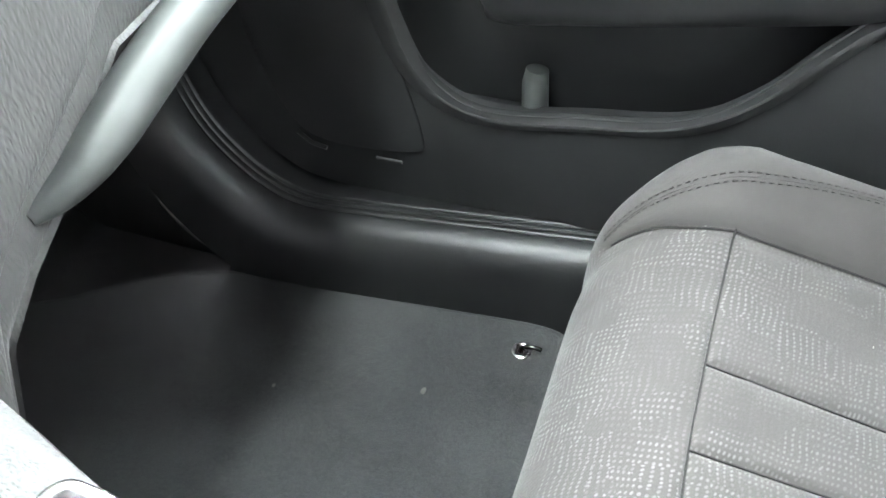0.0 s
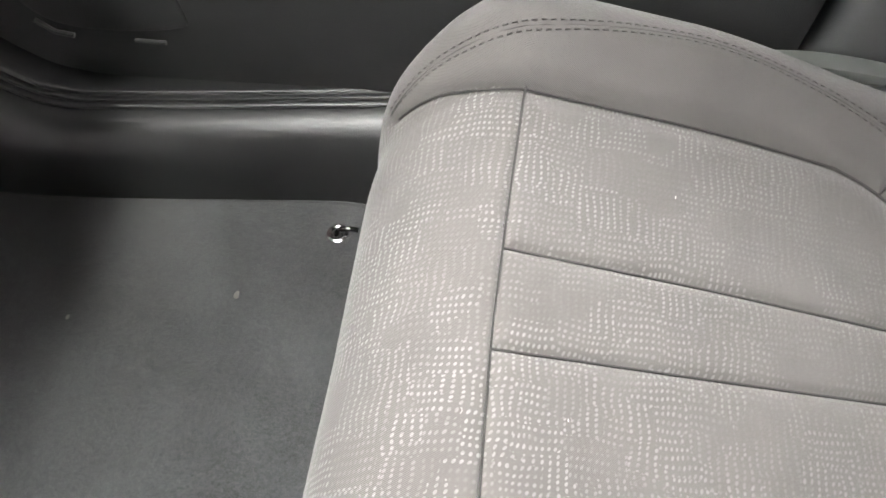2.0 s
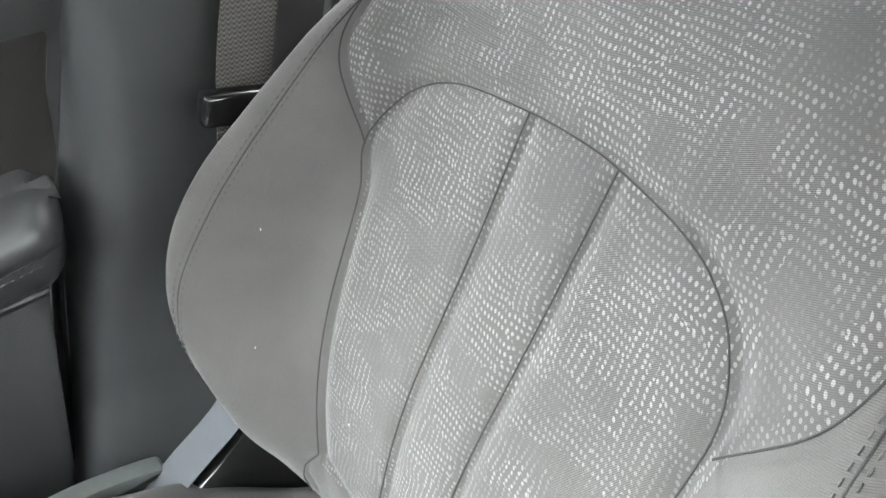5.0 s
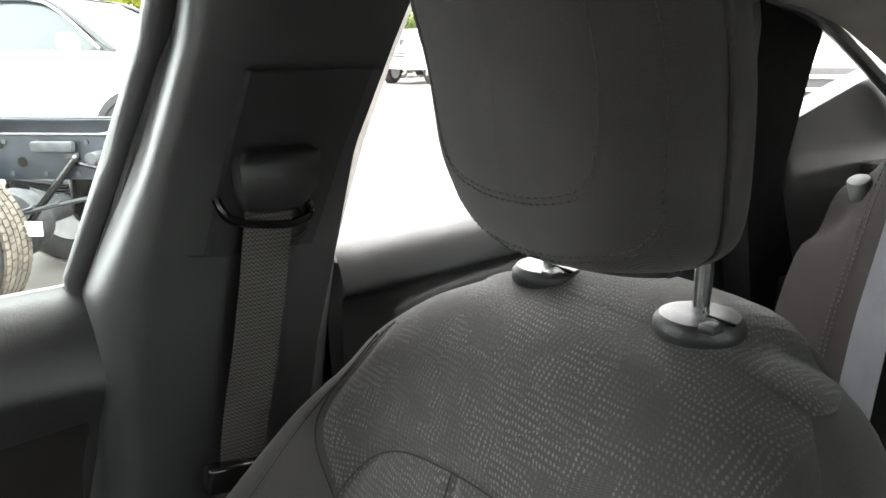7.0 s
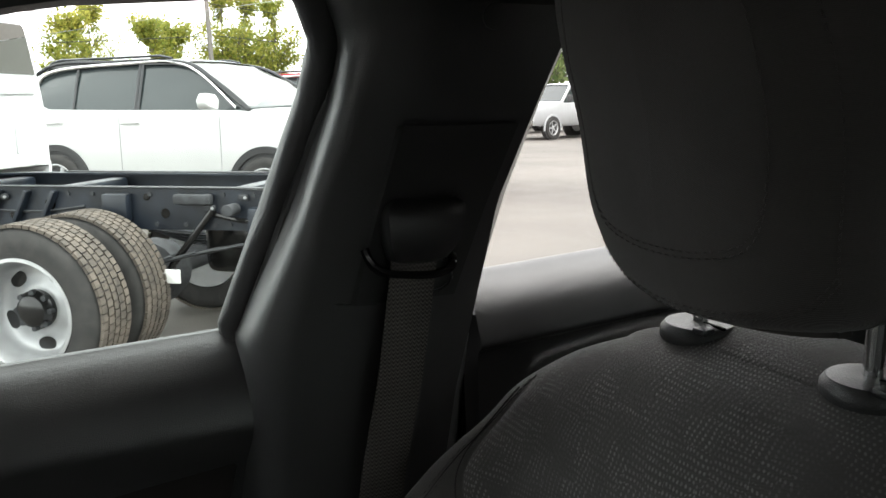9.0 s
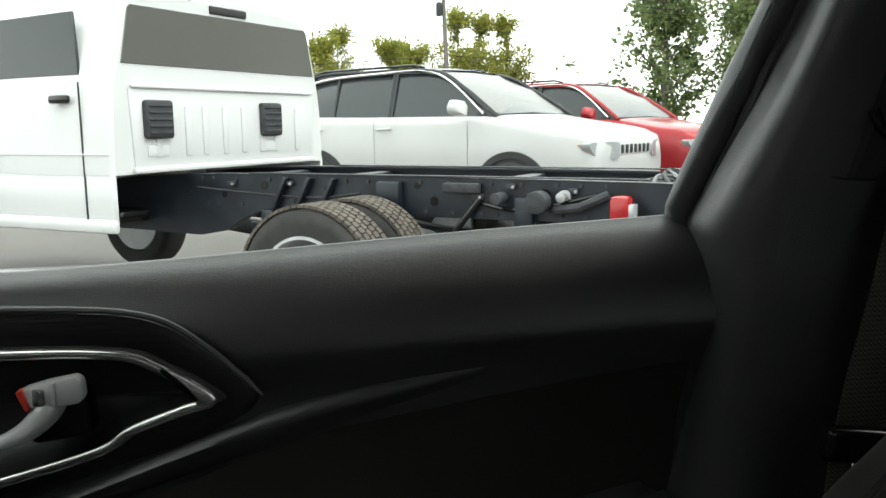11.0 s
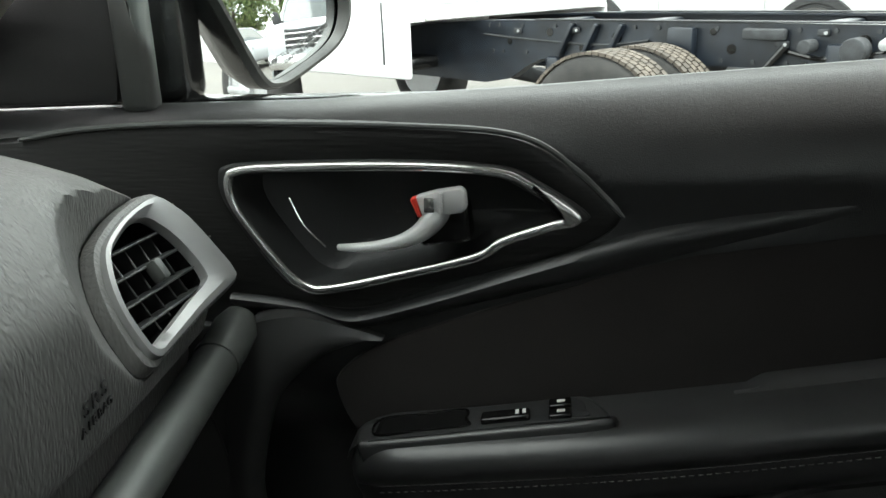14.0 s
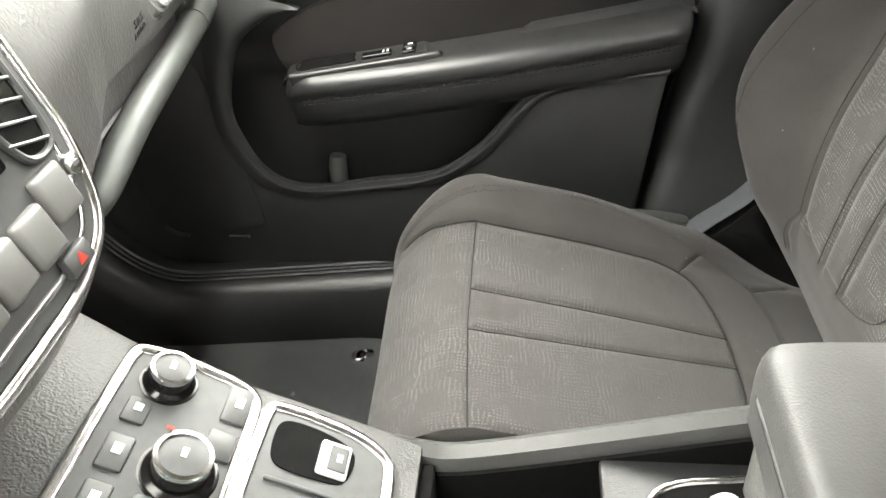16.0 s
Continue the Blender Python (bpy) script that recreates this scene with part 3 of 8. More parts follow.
def back_at(z, d):
    """The place on the front of the backrest at the height z, d metres from its middle."""
    z, d = np.broadcast_arrays(np.asarray(z, float), np.asarray(d, float))
    hw = np.interp(z, HALF_W[:, 0], HALF_W[:, 1])
    t = np.clip(np.abs(d) / hw, 0, 1)
    fwd = np.interp(z, WING[:, 0], WING[:, 1]) * np.interp(t, WING_SHAPE[:, 0], WING_SHAPE[:, 1])
    round_off = 0.020 * t ** 6 * smooth(0.95, 1.08, z)
    bulge = 0.012 * np.exp(-((z - 0.76) / 0.10) ** 2) * (1 - t ** 2)
    return np.stack([np.interp(z, FRONT_X[:, 0], FRONT_X[:, 1]) - fwd - bulge + round_off, SEAT_Y + d, z - 0.03 * smooth(0.95, 1.1, z) * t ** 4], -1)


def back_seams():
    arch = curve_pts([(0.64, 0.132), (0.69, 0.143), (0.78, 0.152), (0.865, 0.158), (0.90, 0.167), (0.925, 0.160), (0.955, 0.135), (0.975, 0.095), (0.985, 0.030), (0.988, -0.02), (0.986, -0.05), (0.979, -0.095), (0.967, -0.125), (0.945, -0.148), (0.917, -0.160), (0.87, -0.157), (0.78, -0.143), (0.70, -0.128), (0.663, -0.110), (0.645, -0.084), (0.633, -0.050), (0.627, -0.018)], 6)
    low = curve_pts([(0.627, -0.018), (0.624, 0.03), (0.626, 0.09), (0.64, 0.132)], 6)
    lines = [[(0.624, 0.045), (0.80, 0.038), (0.985, 0.029)], [(0.627, -0.018), (0.80, -0.031), (0.986, -0.045)]]
    up = [curve_pts([(0.905, k * 0.166), (0.935, k * 0.186), (0.968, k * 0.206), (1.005, k * 0.210), (1.045, k * 0.205)], 6) for k in (1, -1)]
    tuck = [[(0.64, k * 0.132), (0.618, k * 0.146), (0.598, k * 0.150), (0.576, k * 0.146)] for k in (1, -1)]
    return [np.array(l, float) for l in [arch, low, *lines, *up, *tuck]]


def make_back(seat):
    zs = np.linspace(0.455, 1.102, 340)
    ts = np.linspace(-1, 1, 400)
    Z, T = np.meshgrid(zs, ts, indexing="ij")
    D = T * np.interp(Z, HALF_W[:, 0], HALF_W[:, 1])
    P = back_at(Z, D)
    seams = back_seams()
    dip = np.zeros(Z.shape)
    for k, l in enumerate(seams):
        g = line_gap(Z, D, l)
        deep, wide = (0.004, 0.010) if k in (0, 2, 3, 4, 5) else (0.0015, 0.006)
        dip = np.maximum(dip, deep * np.exp(-(g / wide) ** 2) + 0.0012 * np.exp(-(g / 0.0028) ** 2))
    P[..., 0] += dip
    zm, dm = (Z[:-1, :-1] + Z[1:, 1:]) / 2, (D[:-1, :-1] + D[1:, 1:]) / 2
    side = np.interp(zm, [0.50, 0.64, 0.69, 0.78, 0.90, 0.935, 0.968, 1.005, 1.05, 1.12], [0.13, 0.132, 0.143, 0.150, 0.166, 0.186, 0.206, 0.210, 0.204, 0.185])
    mask = np.where((np.abs(dm) < side) & (zm > 0.625), 1, 0)
    length = np.r_[0, np.cumsum(np.hypot(np.diff(zs), np.diff(np.interp(zs, FRONT_X[:, 0], FRONT_X[:, 1]))))]
    UV = np.stack([D, np.broadcast_to(length[:, None], D.shape)], -1)
    me = grid_mesh("backrest", P, UV, mask)
    me.materials.append(M_cloth)
    part("backrest", me, M_dots, seat, "grey backrest with dotted fabric centre")
    # shell that closes the sides and the rear
    loops = []
    for z in np.linspace(0.455, 1.102, 64):
        hw = float(np.interp(z, HALF_W[:, 0], HALF_W[:, 1]))
        l, r = back_at(z, -hw), back_at(z, hw)
        xb = float(np.interp(z, [0.50, 0.7, 0.95, 1.05, 1.102], [0.68, 0.75, 0.83, 0.872, 0.880]))
        depth = xb - l[0]
        ring = [r, r + np.array([0.25 * depth, 0.006, 0]), r + np.array([0.7 * depth, -0.012, 0]), np.array([xb - 0.01, SEAT_Y + hw * 0.80, r[2]]), np.array([xb, SEAT_Y + hw * 0.5, z]),
                np.array([xb, SEAT_Y - hw * 0.5, z]), np.array([xb - 0.01, SEAT_Y - hw * 0.80, l[2]]), l + np.array([0.7 * depth, 0.012, 0]), l + np.array([0.25 * depth, -0.006, 0]), l]
        loops.append(curve_pts(ring, 5))
    shell = grid_mesh("backrest_rear", np.array(loops), np.array(loops)[..., [1, 2]])
    part("backrest_rear", shell, M_cloth, seat)
    # padded crown between the front edge and the rear
    edge = back_at(np.full(400, 1.102), T[-1] * HALF_W[-1, 1])
    rim = loops[-1][::-1]
    cum = np.r_[0, np.cumsum(np.linalg.norm(np.diff(rim, axis=0), axis=1))]
    back = np.stack([np.interp(np.linspace(0, cum[-1], 400), cum, rim[:, q]) for q in range(3)], 1)
    rows, uvs = [], []
    for u in np.linspace(0, 1, 28):
        r = edge * (1 - u) + back * u
        r[:, 2] += 0.010 * math.sin(u * math.pi) ** 0.8 * (1 - np.abs(ts) ** 4)
        rows.append(r)
        uvs.append(np.stack([r[:, 1] - SEAT_Y, length[-1] + np.abs(r[:, 0] - edge[:, 0])], -1))
    part("backrest_crown", grid_mesh("backrest_crown", np.array(rows), np.array(uvs)), M_dots, seat)
    for piece in surface_lines(back_at, [seams[0]] + seams[2:], 0.0007, -0.0038):
        part("seam", piece, M_seam, seat)
    run = []
    for off in (-0.0035, 0.0035):
        for k in (1, -1):
            z = np.linspace(0.62, 1.06, 70)
            run.append(np.stack([z, k * (np.interp(z, PIPING[:, 0], PIPING[:, 1]) + off)], 1))
    verts, faces = [], []
    for l in run:
        l = resample(l, 0.004)
        p, n = back_at(l[:, 0], l[:, 1]), -np.abs(normals_of(back_at, l[:, 0], l[:, 1])) * np.array([1, 0, -0.2])
        v, f = dashes(p + np.array([-0.0004, 0, 0]), n, 0.0042, 0.0030, 0.0006)
        faces += [tuple(q + len(verts) for q in g) for g in f]
        verts += v
    tagged(part("stitching", mesh_from("stitching", verts, faces), M_thread, seat), kind="stuff")
    mids = [np.stack([z, k * np.interp(z, PIPING[:, 0], PIPING[:, 1])], 1) for k in (1, -1)]
    for piece in surface_lines(back_at, mids, 0.0007, 0.0002):
        part("seam", piece, M_seam, seat)
    # headrest on two posts
    for y in (SEAT_Y + 0.082, SEAT_Y - 0.082):
        base = (0.800, y, 1.106)
        sleeve = lathe([(0.030, -0.012), (0.034, -0.005), (0.0335, 0.002), (0.0295, 0.0068), (0.018, 0.0088), (0.0085, 0.0082)], 32, Matrix.Translation(base))
        collar = part("post_sleeve", sleeve, M_black_fine, seat, "round black plastic sleeve")
        part("sleeve_slit", box(base[0] - 0.004, y - 0.021, 1.1140, 0.003, 0.024, 0.0024, 0.0005, 1), M_well, collar)
        part("release_tab", box(base[0] - 0.018, y - 0.023, 1.1125, 0.014, 0.014, 0.006, 0.002), M_black_fine, collar)
        part("post", tube([(0.800, y, 1.10), (0.802, y, 1.17), (0.806, y, 1.25)], 0.0068, 14), M_chrome, seat, "polished steel post")
    levels = [(1.126, 0.780, 0.084, 0.036), (1.129, 0.780, 0.104, 0.050), (1.143, 0.781, 0.120, 0.059), (1.175, 0.783, 0.130, 0.065), (1.22, 0.787, 0.136, 0.068), (1.28, 0.793, 0.140, 0.068),
              (1.33, 0.790, 0.141, 0.067), (1.37, 0.786, 0.138, 0.062), (1.398, 0.784, 0.130, 0.052), (1.416, 0.783, 0.116, 0.040), (1.424, 0.783, 0.094, 0.026)]
    lv = curve_pts([(z + 0.022 * float(smooth(1.24, 1.14, z)), x - 0.055 - 0.26 * (z - 1.255), w, d) for z, x, w, d in levels], 6)
    pts, uv = [], []
    ang = np.linspace(0, 2 * math.pi, 97)
    for z, x, hw, hd in lv:
        c, s = np.cos(ang), np.sin(ang)
        e = 0.62
        yy = hw * np.sign(s) * np.abs(s) ** e
        xx = -hd * np.sign(c) * np.abs(c) ** e
        xx = xx + 0.020 * (yy / hw) ** 2 * (c > 0)
        pts.append(np.stack([x + xx, SEAT_Y + yy, np.full(97, z) + 0.012 * (yy / 0.14) ** 2 * smooth(1.185, 1.147, z)], -1))
        uv.append(np.stack([yy + xx, np.full(97, z)], -1))
    head = part("headrest", grid_mesh("headrest", np.array(pts), np.array(uv)), M_cloth, seat, "grey cloth headrest")
    part("headrest_base", plate([(p[0], p[1]) for p in pts[0][:-1]], 0.004, 0, 1, "z", 1.146), M_cloth, head)
    part("headrest_top", plate([(p[0], p[1]) for p in pts[-1][:-1]], 0.004, 0, 1, "z", 1.4215), M_cloth, head)

    def head_at(z, t):
        z, t = np.broadcast_arrays(np.asarray(z, float), np.asarray(t, float))
        x, hw, hd = (np.interp(z, lv[:, 0], lv[:, k]) for k in (1, 2, 3))
        s = np.clip(t / hw, -1, 1)
        c = np.sqrt(np.maximum(1 - np.abs(s) ** (2 / 0.62), 0)) ** 0.62
        return np.stack([x - hd * c + 0.020 * s ** 2, SEAT_Y + t, z + 0.012 * (t / 0.14) ** 2 * smooth(1.185, 1.147, z)], -1)

    face = curve_pts([(1.41, 0.072), (1.33, 0.088), (1.25, 0.086), (1.215, 0.072), (1.203, 0.04), (1.200, 0.0), (1.203, -0.04), (1.215, -0.072), (1.25, -0.086), (1.33, -0.088), (1.41, -0.072)], 6)
    bottom = curve_pts([(1.20, 0.116), (1.172, 0.09), (1.160, 0.04), (1.158, 0), (1.160, -0.04), (1.172, -0.09), (1.20, -0.116)], 6)
    wings = [curve_pts([(1.165, k * 0.108), (1.24, k * 0.120), (1.33, k * 0.122), (1.405, k * 0.104)], 6) for k in (1, -1)]
    verts, faces = [], []
    for l in (face, bottom, *wings):
        for off in (-0.0045, 0.0):
            q = resample(l + np.array([off, 0]), 0.004)
            p = head_at(q[:, 0], q[:, 1])
            v, f = dashes(p + np.array([-0.0006, 0, 0]), np.tile([-1.0, 0, 0], (len(p), 1)), 0.0042, 0.003, 0.00042)
            faces += [tuple(a + len(verts) for a in g) for g in f]
            verts += v
    tagged(part("headrest_stitching", mesh_from("headrest_stitching", verts, faces), M_thread_soft, head), kind="stuff")


make_seat()


def make_lint():
    """Specks of lint on the cushion and the backrest."""
    rng = np.random.default_rng(4)
    spots = [(cushion_at, 0.29, 0.06), (cushion_at, 0.22, -0.09), (cushion_at, 0.34, -0.13), (cushion_at, 0.12, 0.12), (cushion_at, 0.30, 0.20), (cushion_at, 0.05, -0.06), (cushion_at, 0.37, 0.03), (back_at, 0.72, 0.20), (back_at, 0.70, 0.10), (back_at, 0.76, 0.13), (back_at, 0.82, 0.22), (back_at, 0.68, -0.10)]
    for fun, a, b in spots:
        p = Vector(fun(np.array(a), np.array(b)))
        p = Vector((p.x - (0.022 if b > 0 else 0.048) * (1 - float(smooth(0.68, 0.92, p.z))) * (p.y - SEAT_Y), p.y + 0.08 * (p.x - 0.145), p.z))
        p = p + Vector((-0.0006, 0, 0.0006))
        bm = bmesh.new()
        bmesh.ops.create_icosphere(bm, subdivisions=1, radius=0.0008)
        for v in bm.verts:
            v.co = Vector((v.co.x * 0.7, v.co.y * 1.7, v.co.z)) * float(rng.uniform(0.7, 1.2))
        solo("lint", turned(bm, Matrix.Translation(p) @ Matrix.Rotation(float(rng.uniform(0, 6)), 4, 'X')), M_lint, "tiny white speck of lint on the seat cloth", "lint", "lint on the seat")


make_lint()

# ---- passenger door ----
SILL = [(-0.66, 1.030), (-0.35, 1.036), (-0.19, 1.038), (0.02, 1.048), (0.28, 1.063), (0.46, 1.071)]


def sill_z(x):
    return np.interp(x, [p[0] for p in SILL], [p[1] for p in SILL])


def rear_x(z):
    return np.interp(z, [0.35, 0.50, 0.723, 0.83, 0.98, 1.08], [0.355, 0.378, 0.418, 0.440, 0.478, 0.50])


BEZEL = [(-0.252, 0.976), (-0.242, 0.986), (-0.20, 0.989), (-0.10, 0.990), (-0.02, 0.985), (0.012, 0.972), (0.050, 0.946), (0.028, 0.938), (-0.012, 0.924), (-0.035, 0.910), (-0.10, 0.893), (-0.165, 0.8785), (-0.190, 0.880), (-0.212, 0.900), (-0.246, 0.950)]
POCKET = [(-0.222, 0.80), (-0.228, 0.763), (-0.243, 0.683), (-0.236, 0.636), (-0.206, 0.578), (-0.148, 0.547), (-0.040, 0.559), (0.063, 0.576), (0.132, 0.622), (0.188, 0.688), (0.240, 0.726), (0.405, 0.753)]


def make_door():
    door = thing("door_1", (-0.1, 0.80, 0.36), "closed black car door with cloth insert, armrest and silver handle trim", "car door", "", "structure")
    # main skin: upper roll, waist, and the wall behind the pocket
    xs = np.linspace(-0.66, 0.51, 190)
    ts = np.r_[np.linspace(0, 0.84, 96), np.linspace(0.845, 1, 44)]
    X, T = np.meshgrid(xs, ts, indexing="ij")
    top = sill_z(X)
    Z = 0.36 + (top - 0.36) * T
    X2 = np.minimum(X, rear_x(Z))
    k = top - Z
    wide = smooth(-0.12, 0.16, X)
    roll = 0.055 + 0.030 * wide
    u = np.clip(1 - k / roll, 0, 0.985)
    Y = 0.759 + 0.050 * (1 - np.sqrt(1 - u ** 2)) - 0.014 * wide * (1 - u) ** 0.6 * smooth(0.128, 0.07, k)
    Y = Y + 0.010 * wide * u ** 2
    Y = np.where(inside(X2, Z, [(-0.446, 1.0145), (-0.263, 1.028), (-0.089, 1.024), (0.0, 1.015), (0.050, 0.987), (0.094, 0.944), (0.05, 0.912), (-0.14, 0.855), (-0.446, 0.875)]), np.maximum(Y, 0.7575), Y)
    waist = smooth(0.79, 0.70, Z)
    Y = Y + 0.045 * waist
    Y = Y - 0.006 * np.exp(-((Z - (0.885 + 0.14 * (X + 0.1))) / 0.03) ** 2) * smooth(-0.25, -0.12, X)
    # recess behind the handle bowl
    hole = [(-0.11 + (a + 0.11) * 0.99, 0.938 + (b - 0.938) * 0.99) for a, b in curve_pts(BEZEL, 4, True)]
    Y = np.where(inside(X2, Z, hole), np.maximum(Y, 0.80), Y)
    skin = grid_mesh("skin", np.stack([X2, Y, Z], -1))
    part("skin", skin, M_black, door, "black grained door skin")
    # top roll to the glass
    lip = rings([[(min(x, float(rear_x(float(sill_z(x))))), y, float(sill_z(x)) + dz) for y, dz in ((0.804, -0.012), (0.808, -0.004), (0.812, -0.0015), (0.822, -0.001), (0.822, -0.03), (0.806, -0.03))] for x in xs])
    part("window_seal", lip, M_black_fine, door, "black rubber window seal")
    # dark trim plate round the handle
    trim = curve_pts([(-0.62, 0.965), (-0.60, 1.000), (-0.446, 1.014), (-0.38, 1.0225), (-0.263, 1.026), (-0.089, 1.022), (0.0, 1.013), (0.047, 0.985), (0.087, 0.946), (0.05, 0.915), (-0.046, 0.886), (-0.140, 0.857), (-0.20, 0.862), (-0.245, 0.868), (-0.40, 0.875), (-0.58, 0.89)], 8, True)
    ang = np.linspace(-math.pi, math.pi, 200, endpoint=False)

    def polar(line, k):
        d = np.array(line) - np.array([-0.11, 0.938])
        a, r = np.arctan2(d[:, 1], d[:, 0]), np.hypot(d[:, 0], d[:, 1]) * k
        o = np.argsort(a)
        r = np.interp(ang, a[o], r[o], period=2 * math.pi)
        return np.stack([-0.11 + r * np.cos(ang), 0.938 + r * np.sin(ang)], 1)
    po, pi_ = polar(trim, 1.0), polar(curve_pts(BEZEL, 8, True), 1.03)
    layers = [(pi_, 0, 0.772), (pi_, 0, 0.751), (pi_, 0.03, 0.750), (po, -0.010, 0.750), (po, -0.003, 0.7515), (po, 0.0, 0.755), (po, 0.0, 0.800)]
    shape = []
    for line, k, y in layers:
        d = line - np.array([-0.11, 0.938])
        q = line + d / np.linalg.norm(d, axis=1, keepdims=True) * (k if line is po else k * 0.1)
        shape.append([(a, y, b) for a, b in q])
    part("trim_panel", rings(shape, True, False), M_trim_dark, door, "dark grained trim panel")
    edge = curve_pts([(-0.446, 1.014), (-0.38, 1.0235), (-0.263, 1.0275), (-0.089, 1.0235), (0.002, 1.0145), (0.049, 0.986), (0.089, 0.945)], 10)
    part("accent_strip", tube([(a, 0.7485, b) for a, b in edge], np.r_[0.0015, np.full(20, 0.0026), 0.001], 8), M_tube, door, "thin grey accent strip")
    # soft band between the trim panel and the cloth
    upper = resample(curve_pts([(-0.262, 0.872), (-0.196, 0.864), (-0.151, 0.852), (-0.079, 0.871), (0.0, 0.899), (0.059, 0.919), (0.12, 0.936), (0.22, 0.955), (0.447, 0.994)], 8), 0.008)
    lower = resample(curve_pts([(-0.262, 0.853), (-0.185, 0.847), (-0.150, 0.834), (-0.115, 0.842), (-0.005, 0.869), (0.086, 0.891), (0.215, 0.919), (0.34, 0.946), (0.447, 0.968)], 8), 0.008)
    band = []
    for k in range(90):
        p, q = (np.array([np.interp(k / 89, np.linspace(0, 1, len(l)), l[:, c]) for c in (0, 1)]) for l in (upper, lower))
        crest = 0.7435 + 0.0095 * float(smooth(0.0, 0.40, p[0]))
        band.append([(*(p * (1 - f) + q * f), y) for f, y in ((-0.02, 0.765), (0.0, 0.7545), (0.10, crest + 0.003), (0.24, crest), (0.40, crest + 0.0006), (0.58, crest + 0.0035), (0.78, crest + 0.008), (0.93, 0.757), (1.0, 0.768))])
    part("ridge", rings([[(a, y, b) for a, b, y in row] for row in band], False), M_black, door)
    # handle bowl
    bez = curve_pts(BEZEL, 8, True)
    cx, cz = -0.11, 0.938
    rows = []
    for f, y in ((1.0, 0.7465), (0.97, 0.7485), (0.94, 0.760), (0.86, 0.778), (0.60, 0.788), (0.2, 0.790), (0.02, 0.790)):
        rows.append([(cx + (a - cx) * f, y, cz + (b - cz) * f) for a, b in bez])
    outer = [(cx + (a - cx) * 1.075, 0.770, cz + (b - cz) * 1.11) for a, b in bez]
    outer_edge = [(cx + (a - cx) * 1.02, 0.7478, cz + (b - cz) * 1.022) for a, b in bez]
    part("handle_bowl", rings([outer, outer_edge] + rows, True, False), M_black_fine, door, "satin black handle recess")
    part("handle_bezel", ring_tube([(a, 0.7450, b) for a, b in bez], 0.0042, 10, 0.7), M_satin, door, "bright silver bezel")
    part("bezel_surround", rings([[(cx + (a - cx) * fa, y, cz + (b - cz) * fb) for a, b in bez] for fa, fb, y in ((1.012, 1.015, 0.7478), (1.025, 1.035, 0.7464), (1.050, 1.075, 0.7462), (1.066, 1.098, 0.7476), (1.072, 1.106, 0.7530))], True, False), M_black_fine, door)
    tip = curve_pts([(0.012, 0.9745), (0.030, 0.9665), (0.0555, 0.9455), (0.040, 0.9405), (0.036, 0.948), (0.026, 0.960)], 5, True)
    part("bezel_tip", plate(tip, 0.010, 0.003, 2, "y", 0.7415), M_satin, door, "silver bezel tip")
    line = curve_pts([(-0.206, 0.956), (-0.195, 0.931), (-0.176, 0.910)], 8)
    part("bowl_line", tube([(a, 0.770, b) for a, b in line], 0.0012, 6), M_satin, door)
    # pull lever
    lever = curve_pts([(-0.158, 0.752, 0.9155), (-0.140, 0.744, 0.9180), (-0.118, 0.738, 0.9215), (-0.096, 0.735, 0.9275), (-0.080, 0.734, 0.936), (-0.070, 0.736, 0.946), (-0.064, 0.742, 0.955)], 8)
    part("pull_lever", tube(lever, [0.003, 0.0042, 0.0052, 0.0065, 0.0085, 0.0105, 0.011], 14, 0.9, (0, 1, 0)), M_silver_paint, door, "silver curved pull lever")
    part("lever_block", box(-0.062, 0.754, 0.940, 0.046, 0.030, 0.036, 0.006, 3, Matrix.Rotation(radians(-6), 4, 'Y')), M_gloss_black, door)
    cap = plate([(-0.085, 0.9665), (-0.066, 0.9715), (-0.046, 0.9745), (-0.041, 0.972), (-0.040, 0.9565), (-0.045, 0.953), (-0.068, 0.950), (-0.080, 0.9505)], 0.014, 0.003, 2, "y", 0.730)
    part("lock_knob", cap, M_silver_paint, door, "silver lock lever")
    part("lock_cup", box(-0.0715, 0.7295, 0.9605, 0.009, 0.003, 0.013, 0.0012), M_satin, door)
    part("lock_rib", box(-0.0615, 0.7285, 0.9625, 0.004, 0.005, 0.018, 0.0012), M_silver_paint, door)
    part("lock_mark", plate([(-0.0875, 0.9655), (-0.0825, 0.9672), (-0.0775, 0.9508), (-0.0815, 0.950)], 0.010, 0.0008, 1, "y", 0.7285), M_red, door, "red lock mark")
    # cloth insert
    cloth = curve_pts([(-0.172, 0.775), (-0.158, 0.800), (-0.125, 0.822), (-0.05, 0.850), (0.036, 0.878), (0.12, 0.907), (0.219, 0.932), (0.34, 0.956), (0.452, 0.974), (0.447, 0.90), (0.437, 0.825), (0.40, 0.800), (0.20, 0.772), (0.06, 0.745), (-0.10, 0.715), (-0.150, 0.725)], 6, True)
    pan = plate(cloth, 0.012, 0.004, 2, "y", 0.7535)
    lay = pan.loops.layers.uv.new("UVMap")
    for f in pan.faces:
        for lp in f.loops:
            lp[lay].uv = (lp.vert.co.x, lp.vert.co.z)
    part("cloth_insert", pan, M_door_cloth, door, "dark brown cloth insert")
    # armrest: a long rounded shelf that widens to the rear
    secs = []
    for x in np.r_[-0.1565 + 0.05 * np.linspace(0, 1, 16) ** 2, np.linspace(-0.10, 0.432, 60)]:
        u = (x + 0.15) / 0.582
        zt = 0.744 + 0.092 * u - 0.006 * math.sin(u * math.pi)
        end = math.sqrt(max(0.0, 1 - ((-0.1065 - x) / 0.05) ** 2)) if x < -0.1065 else (max(0.0, 1 - ((x - 0.400) / 0.032) ** 2) ** 0.5 if x > 0.400 else 1.0)
